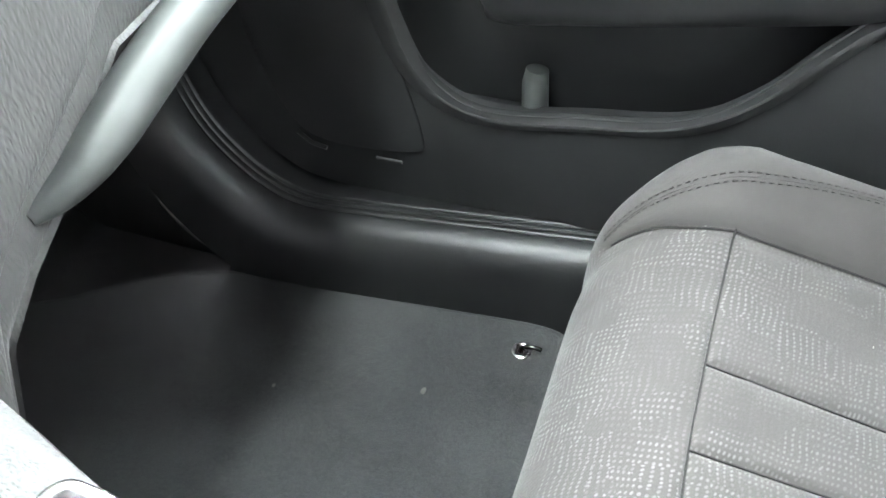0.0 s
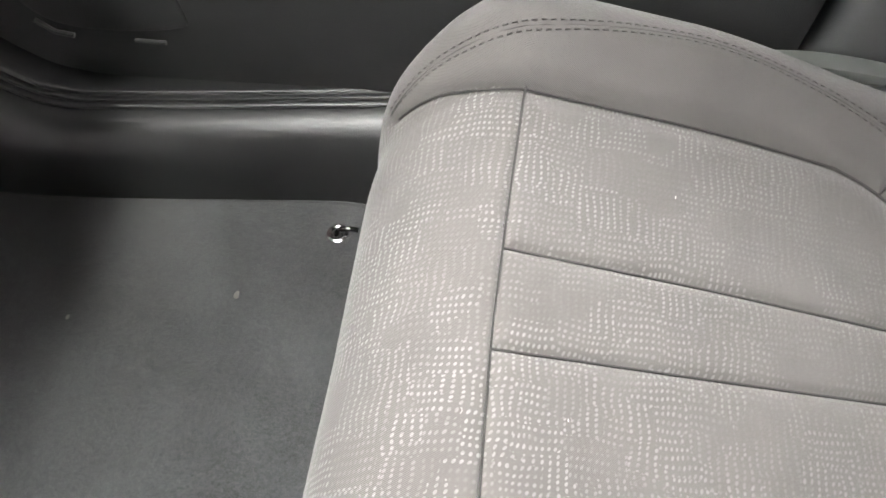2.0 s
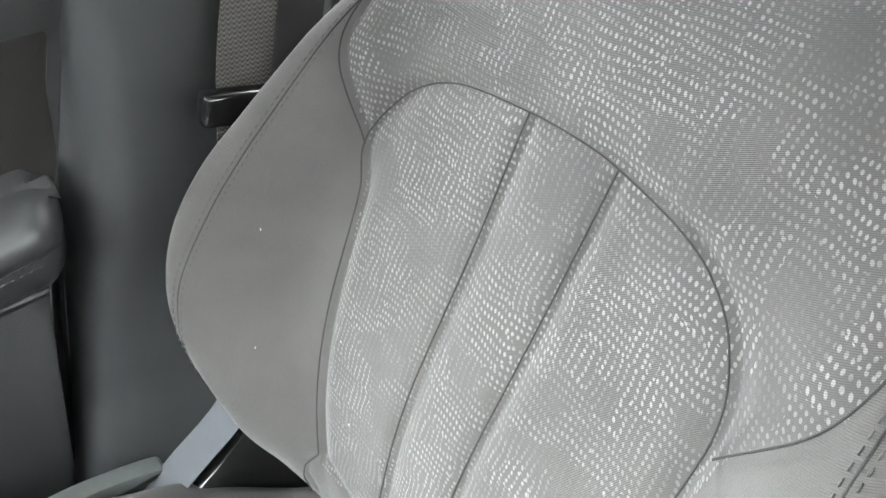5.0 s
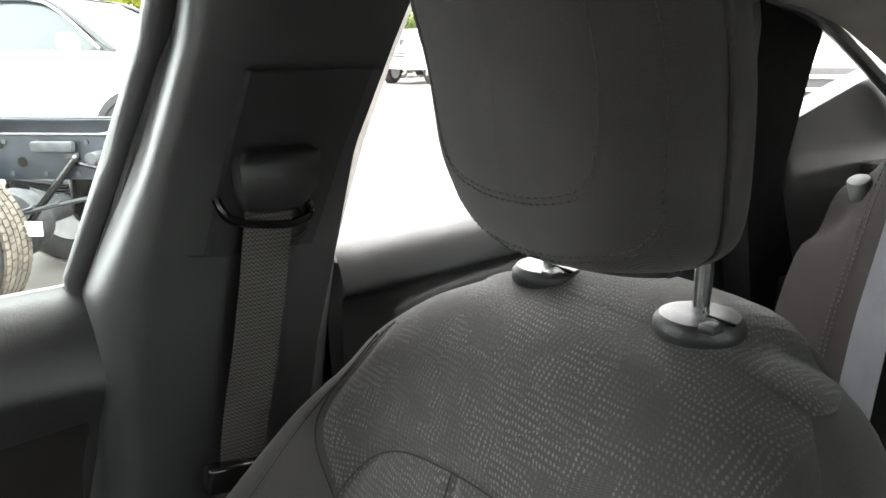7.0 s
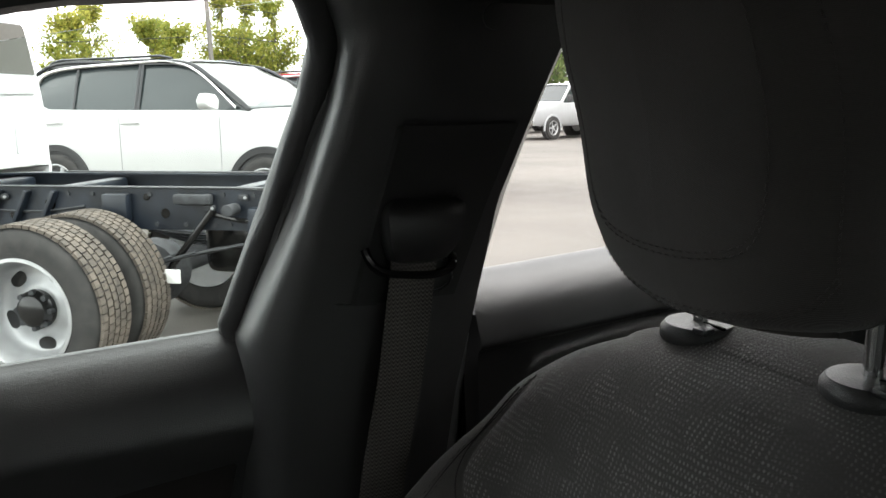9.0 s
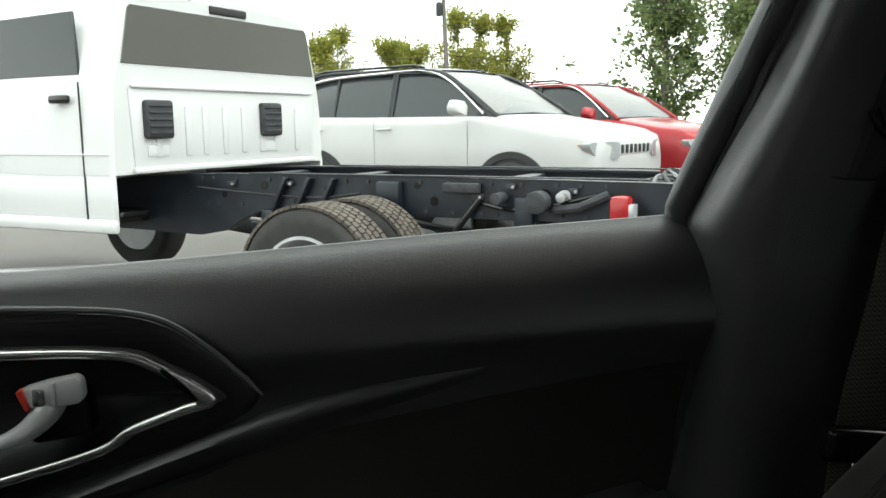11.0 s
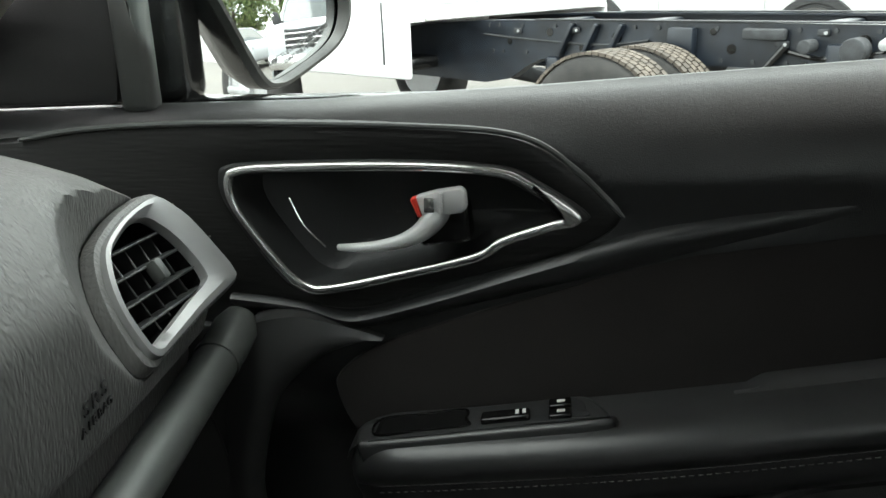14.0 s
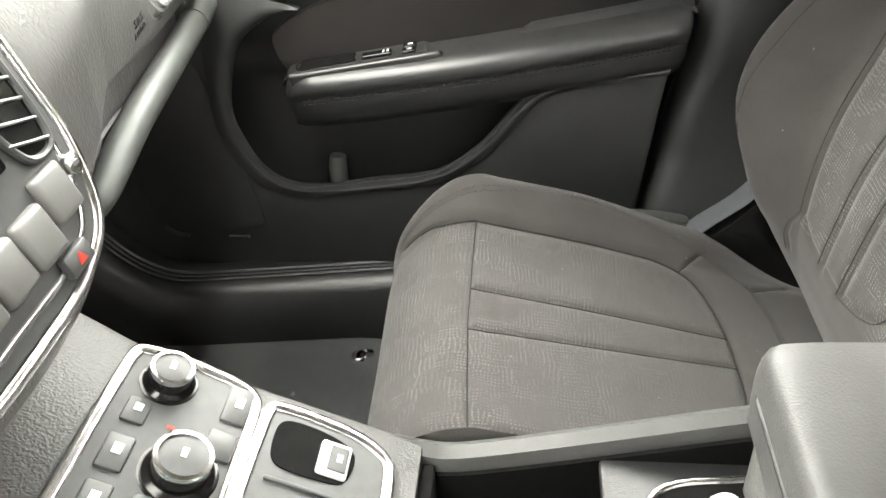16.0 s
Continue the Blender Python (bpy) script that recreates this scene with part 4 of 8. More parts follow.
        zt = zt - (0.012 if x > 0.3 else 0.024) * (1 - end)
        out = 0.770 - (0.078 + 0.006 * math.sin(u * 3)) * (0.35 + 0.65 * end)
        low = zt - 0.060 * (0.4 + 0.6 * end)
        prof = [(0.79, zt + 0.004), (0.752, zt + 0.003), (0.720, zt + 0.001), (out + 0.012, zt - 0.004), (out + 0.002, zt - 0.014), (out, zt - 0.026), (out + 0.006, zt - 0.038), (out + 0.010, zt - 0.042), (out + 0.010, zt - 0.046), (out + 0.022, low - 0.02), (0.765, low - 0.055), (0.79, low - 0.06)]
        secs.append([(x, y, z) for y, z in curve_pts(prof, 3)])
    part("armrest", rings(secs), M_vinyl, door, "black padded armrest with stitched edge")
    st = []
    for off in (0.0, -0.0065):
        l = np.array([(x, 0.6905 - 0.0060 * math.sin(3 * (x + 0.15) / 0.582) + 0.002, 0.744 + 0.092 * (x + 0.15) / 0.582 - 0.006 * math.sin((x + 0.15) / 0.582 * math.pi) - 0.036 + off) for x in np.linspace(-0.12, 0.41, 100)])
        st.append(dashes(l, np.tile([0, -1.0, 0], (len(l), 1)), 0.0042, 0.003, 0.0006))
    verts, faces = [], []
    for v, f in st:
        faces += [tuple(a + len(verts) for a in g) for g in f]
        verts += v
    tagged(part("armrest_stitching", mesh_from("armrest_stitching", verts, faces), M_thread, door), kind="stuff")
    hump = []
    for x in np.linspace(0.185, 0.428, 30):
        u = (x + 0.15) / 0.582
        za = 0.744 + 0.092 * u - 0.006 * math.sin(u * math.pi)
        zt = max(za + 0.010, 0.800 + 0.114 * (x - 0.189)) - 0.012 * float(smooth(0.215, 0.185, x)) - 0.016 * float(smooth(0.408, 0.428, x))
        hump.append([(x, 0.728, za - 0.002), (x, 0.738, za + 0.004), (x, 0.744, zt - 0.004), (x, 0.750, zt), (x, 0.766, zt + 0.001)])
    hump = rings(hump, False)
    part("armrest_pad", hump, M_vinyl, door)
    # switch plate with grip slot
    tilt = Matrix.Translation((-0.026, 0.722, 0.7625)) @ Matrix.Rotation(radians(-9.0), 4, 'Y') @ Matrix.Rotation(radians(5), 4, 'X')
    pod = plate(curve_pts([(-0.118, -0.012), (-0.120, 0.010), (-0.108, 0.020), (-0.05, 0.023), (0.06, 0.025), (0.086, 0.024), (0.098, 0.012), (0.108, -0.008), (0.104, -0.019), (0.0, -0.020), (-0.105, -0.020)], 4, True), 0.024, 0.005, 3, "z", -0.020)
    part("switch_pod", turned(pod, tilt), M_vinyl, door)
    rim_line = curve_pts([(-0.104, -0.013), (-0.105, 0.012), (-0.098, 0.017), (0.0, 0.019), (0.070, 0.020), (0.084, 0.015), (0.088, 0.0), (0.084, -0.012), (0.0, -0.0155), (-0.098, -0.0165)], 5, True)
    part("switch_plate", turned(plate(rim_line, 0.004, 0.0012, 2, "z", 0.0015), tilt), M_black_fine, door, "black switch plate")
    # thin near-black plate; the recess's shade is painted, not cut in
    part("grip_slot", turned(rings([[(-0.056 + x * f, 0.001 + y * f, z) for x, y in ((-0.044, -0.011), (-0.042, 0.0135), (0.036, 0.015), (0.040, -0.010))] for f, z in ((1.05, 0.0054), (1.0, 0.0064), (0.97, 0.0058), (0.93, 0.0057))]), tilt), M_well, door, "pull recess with its shade painted near-black")
    part("grip_rim", turned(ring_tube([(-0.056 + x, 0.001 + y, 0.0058) for x, y in curve_pts([(-0.044, -0.011), (-0.043, 0.0135), (0.0, 0.0145), (0.036, 0.015), (0.038, 0.0), (0.040, -0.010), (0.0, -0.0108)], 5, True)], 0.0013, 6, 1.0, (0, 0, 1)), tilt), M_gloss_black, door)
    sw = part("window_switch", turned(box(0.018, -0.003, 0.0068, 0.044, 0.014, 0.008, 0.003, 3), tilt), M_gloss_black, door)
    for a, b, c in ((0.029, -0.003, 0.003), (0.035, -0.003, 0.003)):
        part("switch_mark", turned(box(a, b, 0.0110, c, 0.006, 0.0010), tilt), M_white_mark, sw)
    for b in (0.0085, -0.0065):
        lk = part("lock_switch", turned(box(0.066, b, 0.0068, 0.020, 0.012, 0.006, 0.002, 3), tilt), M_gloss_black, door)
        part("switch_mark", turned(box(0.067, b, 0.0100, 0.007, 0.0035, 0.0010), tilt), M_white_mark, lk)
    # lower shell with the pocket lip
    edge = curve_pts([(-0.60, 0.86)] + [(-0.30, 0.852), (-0.236, 0.835)] + POCKET, 8)
    low = [(0.376, 0.50), (0.35, 0.43), (0.0, 0.399), (-0.30, 0.369), (-0.62, 0.360), (-0.64, 0.60), (-0.62, 0.84)]
    shell = plate(list(map(tuple, edge)) + low, 0.012, 0.0045, 2, "y", 0.722)
    part("pocket_shell", shell, M_black_fine, door, "black map pocket")
    # broad rolled lip that sweeps from a pointed horn down the front of the pocket
    inner = resample(curve_pts([(-0.124, 0.8275), (-0.160, 0.820), (-0.187, 0.808), (-0.212, 0.786), (-0.226, 0.756), (-0.243, 0.683), (-0.235, 0.636), (-0.206, 0.576), (-0.149, 0.545), (-0.039, 0.557), (0.064, 0.574), (0.134, 0.619), (0.190, 0.686), (0.242, 0.724), (0.404, 0.751)], 8), 0.006)
    outer = resample(curve_pts([(-0.122, 0.829), (-0.158, 0.843), (-0.200, 0.858), (-0.245, 0.847), (-0.264, 0.80), (-0.268, 0.74), (-0.271, 0.667), (-0.254, 0.605), (-0.213, 0.553), (-0.148, 0.530), (-0.038, 0.544), (0.070, 0.561), (0.143, 0.607), (0.200, 0.674), (0.249, 0.711), (0.402, 0.739)], 8), 0.006)
    sweep = []
    for k in range(150):
        p, q = (np.array([np.interp(k / 149, np.linspace(0, 1, len(l)), l[:, c]) for c in (0, 1)]) for l in (inner, outer))
        y0 = 0.712 + 0.034 * float(smooth(0.12, 0.0, k / 149))
        sweep.append([(a, y, b) for a, b, y in [(*(p * (1 - f) + q * f), y0 + dy) for f, dy in ((0.02, 0.020), (0.0, 0.014), (0.05, 0.007), (0.22, 0.001), (0.42, 0.0), (0.66, 0.0015), (0.86, 0.0030), (1.0, 0.0038), (1.0, 0.05))]])
    part("pocket_rim", rings(sweep, False), M_vinyl, door, "broad rolled pocket lip")
    part("pocket_floor", box(0.07, 0.772, 0.5, 0.60, 0.09, 0.012, 0.003), M_black_fine, door)
    rib = tube([(-0.103, 0.772, 0.506), (-0.102, 0.772, 0.562), (-0.100, 0.774, 0.576)], [0.016, 0.015, 0.013], 14)
    part("bottle_rib", rib, M_tube, door, "grey bottle holder rib")
    # speaker grille outline low on the door
    gr = curve_pts([(-0.30, 0.78), (-0.262, 0.66), (-0.225, 0.50), (-0.245, 0.468), (-0.36, 0.462), (-0.41, 0.50), (-0.44, 0.62), (-0.42, 0.76)], 6, True)
    part("speaker_grille", plate(gr, 0.006, 0.003, 2, "y", 0.718), M_black_fine, door)
    part("grille_lip", tube([(-0.398, 0.716, 0.470), (-0.38, 0.715, 0.4565), (-0.36, 0.716, 0.452)], 0.003, 8), M_black, door)
    part("grille_lip", tube([(-0.29, 0.716, 0.452), (-0.255, 0.716, 0.452)], 0.0025, 8), M_black_fine, door)
    part("outer_panel", box(-0.10, 0.885, 0.69, 1.10, 0.02, 0.66, 0.006), M_shell, door)
    part("outer_belt", box(-0.10, 0.868, 1.025, 1.10, 0.030, 0.020, 0.004), M_gloss_black, door)
    return door


make_door()


def make_sills():
    trim = thing("sill_trim", (-0.1, 0.66, 0.30), "black ribbed plastic scuff plate along the door opening", "trim", "", "structure")
    path = resample(curve_pts([(0.62, 0.412), (0.30, 0.410), (0.0, 0.402), (-0.20, 0.398), (-0.30, 0.397), (-0.374, 0.400), (-0.430, 0.424), (-0.475, 0.466), (-0.505, 0.520), (-0.520, 0.60), (-0.525, 0.74)], 10), 0.012)
    prof = curve_pts([(0.060, 0.008), (0.026, 0.0), (0.0205, 0.0005), (0.0185, 0.0035), (0.0165, 0.0005), (0.0105, 0.0), (0.0085, 0.0035), (0.0065, 0.0), (0.0, 0.0), (-0.002, 0.0035), (-0.004, 0.0005), (-0.014, 0.0015), (-0.024, 0.006), (-0.034, 0.018), (-0.043, 0.047), (-0.048, 0.10), (-0.049, 0.15)], 3)
    secs = []
    for i, (x, z) in enumerate(path):
        t = path[min(i + 1, len(path) - 1)] - path[max(i - 1, 0)]
        t = t / np.linalg.norm(t)
        nx, nz = -t[1], t[0]
        if nz < 0:
            nx, nz = -nx, -nz
        if nx < 0:
            nx = -nx
        y0 = min(0.689 + 0.115 * (max(x, -0.40) + 0.145), 0.735)
        bend = 0.62 if x < -0.42 else 1.0
        secs.append([(x - nx * h * bend, y0 + dy, z - nz * h) for dy, h in prof])
    part("scuff_plate", rings(secs, False), M_black, trim)
    return trim


make_sills()


def make_floor():
    xs, ys = np.linspace(-0.95, 1.9, 120), np.linspace(-0.78, 0.78, 70)
    X, Y = np.meshgrid(xs, ys, indexing="ij")
    Z = 0.272 + 0.13 * np.exp(-(Y / 0.12) ** 4) + 0.30 * smooth(-0.74, -0.95, X)
    part_ = grid_mesh("floor", np.stack([X, Y, Z], -1))
    solo("floor", part_, M_carpet, "dark grey carpeted car floor", "floor", "", "structure")
    mat = curve_pts([(-0.74, 0.20), (-0.74, 0.43), (-0.665, 0.500), (-0.58, 0.566), (-0.47, 0.611), (-0.36, 0.624), (-0.21, 0.633), (-0.10, 0.644), (-0.03, 0.642), (-0.012, 0.61), (-0.005, 0.50), (0.0, 0.20), (-0.02, 0.16), (-0.30, 0.15), (-0.72, 0.16)], 6, True)
    rug = thing("floor_mat", (-0.3, 0.4, 0.28), "charcoal carpet floor mat with bound edge", "floor mat")
    bm = plate(mat, 0.009, 0.003, 2, "z", 0.283)
    part("mat_surface", bm, M_mat, rug)
    part("binding", ring_tube([(a, b, 0.288) for a, b in mat], 0.0052, 8, 0.8, (0, 0, 1)), M_mat, rug, "raised sewn edge binding")
    # eyelet with its retaining hook
    e = (-0.065, 0.602, 0.2925)
    ring = lathe([(0.008, 0.000), (0.008, 0.0028), (0.0100, 0.0040), (0.0125, 0.0032), (0.0140, 0.0)], 24, Matrix.Translation(e))
    part("eyelet", ring, M_satin, rug, "round metal eyelet")
    hook = tube(curve_pts([(e[0] - 0.002, e[1], e[2]), (e[0] + 0.002, e[1], e[2] + 0.010), (e[0] + 0.014, e[1] + 0.001, e[2] + 0.0125), (e[0] + 0.024, e[1] + 0.002, e[2] + 0.010)], 5), 0.0028, 8)
    solo("mat_hook", hook, M_gloss_black, "black plastic floor mat retaining hook", "hook")
    kick = curve_pts([(-0.86, 0.265), (-0.88, 0.60), (-0.86, 0.86), (-0.60, 0.86), (-0.612, 0.60), (-0.620, 0.45), (-0.604, 0.350), (-0.566, 0.295), (-0.50, 0.268)], 5, True)
    solo("kick_panel", plate(kick, 0.02, 0.006, 2, "y", 0.645), M_black_fine, "black plastic footwell side panel", "trim", "", "structure")
    lint = [(-0.156, 0.511), (-0.33, 0.46), (-0.10, 0.40), (-0.05, 0.46), (-0.42, 0.40), (-0.24, 0.35)]
    for k, (x, y) in enumerate(lint[:2]):
        bm = bmesh.new()
        bmesh.ops.create_icosphere(bm, subdivisions=2, radius=0.0032 if k == 0 else 0.002)
        for v in bm.verts:
            v.co = Vector((v.co.x, v.co.y * 1.5, v.co.z * 0.35)) * (1 + 0.3 * noise.noise(v.co * 500))
        solo("lint", turned(bm, Matrix.Translation((x, y, 0.2925))), M_lint, "small pale piece of lint on the mat", "lint")


make_floor()

# ---- dashboard and console ----
DASH_Y = [-0.75, -0.40, 0.0, 0.14, 0.165, 0.185, 0.22, 0.27, 0.30, 0.325, 0.35, 0.40, 0.46, 0.53, 0.60, 0.65, 0.69, 0.705]
DASH_CREST = [1.08, 1.10, 1.11, 1.108, 1.106, 1.105, 1.103, 1.10, 1.098, 1.096, 1.094, 1.085, 1.072, 1.055, 1.03, 1.005, 0.965, 0.93]
DASH_LOW = [0.82, 0.76, 0.66, 0.655, 0.735, 0.788, 0.815, 0.838, 0.853, 0.872, 0.886, 0.888, 0.884, 0.880, 0.876, 0.873, 0.878, 0.885]
DASH_FACE = [-0.28, -0.25, -0.21, -0.20, -0.197, -0.195, -0.195, -0.198, -0.200, -0.203, -0.206, -0.209, -0.213, -0.220, -0.229, -0.236, -0.248, -0.265]


def words(text, size, m, name, material, parent, label=""):
    """Raised lettering as a mesh part."""
    c = bpy.data.curves.new(name, 'FONT')
    c.body, c.size, c.extrude, c.align_x, c.align_y = text, size, 0.0006, 'CENTER', 'CENTER'
    tmp = bpy.data.objects.new(name, c)
    scene.collection.objects.link(tmp)
    bpy.context.view_layer.update()
    me = bpy.data.meshes.new_from_object(tmp.evaluated_get(bpy.context.evaluated_depsgraph_get()))
    bpy.data.objects.remove(tmp)
    me.transform(m)
    return part(name, me, material, parent, label)


def dash_face(y, z):
    """The depth of the dashboard's rear face at a place."""
    crest, low, xf = (float(np.interp(y, DASH_Y, k)) for k in (DASH_CREST, DASH_LOW, DASH_FACE))
    line = curve_pts([(low, xf - 0.020), (low + 0.05 * (crest - low), xf - 0.013), (low + 0.18 * (crest - low), xf - 0.005), (low + 0.36 * (crest - low), xf - 0.002), (low + 0.52 * (crest - low), xf - 0.006), (low + 0.78 * (crest - low), xf - 0.036), (low + 0.93 * (crest - low), xf - 0.080), (crest, xf - 0.17)], 6)
    return float(np.interp(z, line[:, 0], line[:, 1]))


VENT_N = Vector((0.85, 0.03, 0.53)).normalized()
VENT_A = Vector((0, 1, -0.056)).normalized()
VENT_B = VENT_N.cross(VENT_A).normalized()
VENT_C = Vector((-0.246, 0.612, 0.938))
LEAF = curve_pts([(0.036, 0.057), (0.052, 0.044), (0.062, 0.028), (0.070, -0.004), (0.072, -0.022), (0.062, -0.030), (0.0, -0.034), (-0.06, -0.040), (-0.080, -0.041), (-0.087, -0.030), (-0.083, 0.004), (-0.064, 0.034), (-0.036, 0.047), (0.0, 0.055)], 6, True)
HOLE = curve_pts([(0.012, 0.046), (0.024, 0.036), (0.033, 0.022), (0.038, 0.004), (0.038, -0.012), (0.030, -0.018), (-0.005, -0.023), (-0.05, -0.030), (-0.072, -0.032), (-0.077, -0.022), (-0.073, 0.004), (-0.055, 0.030), (-0.034, 0.040), (-0.01, 0.046)], 6, True)
LEAF_ANG = np.arctan2(LEAF[:, 1], LEAF[:, 0])
LEAF_RAD = np.hypot(LEAF[:, 0], LEAF[:, 1])[np.argsort(LEAF_ANG)]
LEAF_ANG = np.sort(LEAF_ANG)


def around_vent(p):
    """Sets the dash skin back round the air vent, so that the vent sits flush in it."""
    d = Vector(p) - VENT_C
    a, b, h = d.dot(VENT_A), d.dot(VENT_B), d.dot(VENT_N)
    if abs(h) > 0.09 or d.length > 0.25:
        return p
    f = math.hypot(a, b) / float(np.interp(math.atan2(b, a), LEAF_ANG, LEAF_RAD, period=2 * math.pi))
    top = -0.045 if f < 1.0 else float(np.interp(f, [1.0, 1.07, 1.14, 1.35, 1.7, 2.2], [-0.045, -0.014, -0.004, 0.008, 0.026, 0.06]))
    return tuple(Vector(p) + VENT_N * min(0.0, top - h))


def make_dash():
    dash = thing("dashboard", (-0.45, 0.0, 0.80), "dark grey grained dashboard with silver-ringed air vent", "dashboard")
    secs = []
    for y in np.r_[np.linspace(-0.75, 0.10, 30), np.linspace(0.12, 0.705, 140)]:
        crest, low, xf = (float(np.interp(y, DASH_Y, k)) for k in (DASH_CREST, DASH_LOW, DASH_FACE))
        h = crest - low
        prof = [(-0.95, crest - 0.09), (-0.70, crest - 0.012), (xf - 0.17, crest), (xf - 0.080, crest - 0.07 * h), (xf - 0.036, low + 0.78 * h), (xf - 0.006, low + 0.52 * h), (xf - 0.002, low + 0.36 * h), (xf - 0.005, low + 0.18 * h), (xf - 0.010, low + 0.04 * h), (xf - 0.020, low - 0.004), (xf - 0.031, low - 0.014), (xf - 0.036, low - 0.048), (xf - 0.060, low - 0.056), (-0.50, low - 0.07), (-0.66, low - 0.16), (-0.80, 0.45), (-0.95, 0.45)]
        secs.append([around_vent((a, y, b)) for a, b in curve_pts(prof, 8)])
    part("dash_body", rings(secs), M_dash, dash, "dark grey grained dash skin")
    # bar under the dash face
    line = curve_pts([(-0.238, 0.672, 0.852), (-0.240, 0.655, 0.848), (-0.238, 0.60, 0.842), (-0.232, 0.53, 0.839), (-0.227, 0.46, 0.835), (-0.225, 0.40, 0.828), (-0.225, 0.35, 0.816), (-0.224, 0.30, 0.803), (-0.226, 0.265, 0.795), (-0.232, 0.235, 0.792)], 10)
    part("trim_bar", tube(line, np.r_[np.full(9, 0.0185), 0.0175, 0.015, 0.011, 0.006], 18), M_tube, dash, "grey satin bar under the dash")
    ringp = curve_pts([(-0.2395, 0.660, 0.8495), (-0.240, 0.656, 0.8485), (-0.240, 0.652, 0.8478)], 2)
    part("bar_collar", tube(ringp, 0.0200, 18), M_tube, dash)
    part("bar_end", tube([(-0.240, 0.658, 0.8488), (-0.239, 0.675, 0.853), (-0.238, 0.694, 0.860), (-0.238, 0.706, 0.866)], [0.0185, 0.0195, 0.0195, 0.014], 18), M_tube, dash)
    # air vent: a leaf-shaped ring with slats
    n, e1, e2, c, leaf = VENT_N, VENT_A, VENT_B, VENT_C, LEAF
    m = Matrix(((e1.x, e2.x, n.x, c.x), (e1.y, e2.y, n.y, c.y), (e1.z, e2.z, n.z, c.z), (0, 0, 0, 1)))
    inner = [tuple(p) for p in HOLE]
    vent = part("air_vent", turned(rings([[(a * 1.10, b * 1.12, -0.006) for a, b in leaf], [(a * 1.06, b * 1.07, 0.003) for a, b in leaf], [(a, b, 0.004) for a, b in leaf], [(a, b, -0.02) for a, b in leaf]], True, False), m), M_dash, dash, "leaf-shaped air vent")
    ring = rings([[(a * 1.0, b * 1.0, 0.001) for a, b in leaf], [(a * 0.985, b * 0.985, 0.008) for a, b in leaf], [(a * 0.55 + p[0] * 0.45, b * 0.55 + p[1] * 0.45, 0.0095) for (a, b), p in zip(leaf, inner)], [(p[0], p[1], 0.004) for p in inner], [(p[0], p[1], -0.012) for p in inner]], True, False)
    part("vent_ring", turned(ring, m), M_bezel, vent, "satin silver vent ring")
    part("vent_well", turned(rings([[(p[0], p[1], -0.004) for p in inner], [(p[0] * 0.9, p[1] * 0.9, -0.05) for p in inner], [(p[0] * 0.2, p[1] * 0.2, -0.052) for p in inner]], True, False), m), M_gloss_black, vent)
    for b, a0, a1 in ((0.034, -0.052, 0.022), (0.016, -0.064, 0.033), (-0.002, -0.072, 0.036), (-0.018, -0.075, 0.030)):
        part("slat", turned(box((a0 + a1) / 2, b, -0.008, a1 - a0, 0.0020, 0.016, 0.0007, 1, Matrix.Rotation(radians(12), 4, 'X')), m), M_black_fine, vent)
    for a in (-0.056, -0.036, -0.016, 0.004, 0.022):
        part("vane", turned(box(a, 0.004, -0.018, 0.0020, 0.064, 0.018, 0.0006, 1), m), M_black_fine, vent)
    part("vent_knob", turned(box(-0.014, 0.008, 0.002, 0.010, 0.017, 0.012, 0.003, 2), m), M_tube, vent)
    for k in range(3):
        part("vent_mark", turned(box(0.050 + 0.010 * k, 0.046 - 0.018 * k, 0.006, 0.007, 0.0016, 0.001), m), M_grey_mark, vent)
    # moulded airbag words
    y0, z0 = 0.452, 0.924
    e = 0.004
    p0 = Vector((dash_face(y0, z0), y0, z0))
    up = (Vector((dash_face(y0, z0 + e), y0, z0 + e)) - p0).normalized()
    side = (Vector((dash_face(y0 + e, z0), y0 + e, z0)) - p0).normalized()
    out = side.cross(up).normalized()
    out = out if out.x > 0 else -out
    base = (up * 0.12 + side * 0.99).normalized()
    top = out.cross(base).normalized()
    p0 = p0 + out * 0.0008
    wm = Matrix(((base.x, top.x, out.x, p0.x), (base.y, top.y, out.y, p0.y), (base.z, top.z, out.z, p0.z), (0, 0, 0, 1)))
    for i, ch in enumerate("SRS"):
        words(ch, 0.0145, wm @ Matrix.Translation(((i - 1) * 0.0102, 0, 0)), "moulded_letter", M_black, dash)
    for i, ch in enumerate("AIRBAG"):
        words(ch, 0.0085, wm @ Matrix.Translation(((i - 2.5) * 0.0060, -0.012, 0)), "moulded_letter", M_black, dash)
    # upper end of the dash by the windscreen pillar
    return dash


make_dash()


def deck(x, y, up=0.0):
    return Vector((x, y, 0.6955 - 0.4545 * x)) + up * Vector((0.4138, 0, 0.9104))


DECK = Matrix(((0.9104, 0, 0.4138, 0), (0, 1, 0, 0), (-0.4138, 0, 0.9104, 0.6955), (0, 0, 0, 1)))


def on_deck(bm, x, y, up=0.0, spin=0.0):
    """Moves a shape built round the origin on to the sloping console deck."""
    return turned(bm, Matrix.Translation(deck(x, y, up)) @ DECK.to_3x3().to_4x4() @ Matrix.Rotation(radians(spin), 4, 'Z'))


def deck_outline(pts, n=5):
    line = resample(np.vstack([curve_pts(pts, n, True), pts[:1]]), 0.004)[:-1]
    for _ in range(6):
        line = (np.roll(line, 1, 0) + 2 * line + np.roll(line, -1, 0)) / 4
    return [(x / 0.9104, y) for x, y in line]


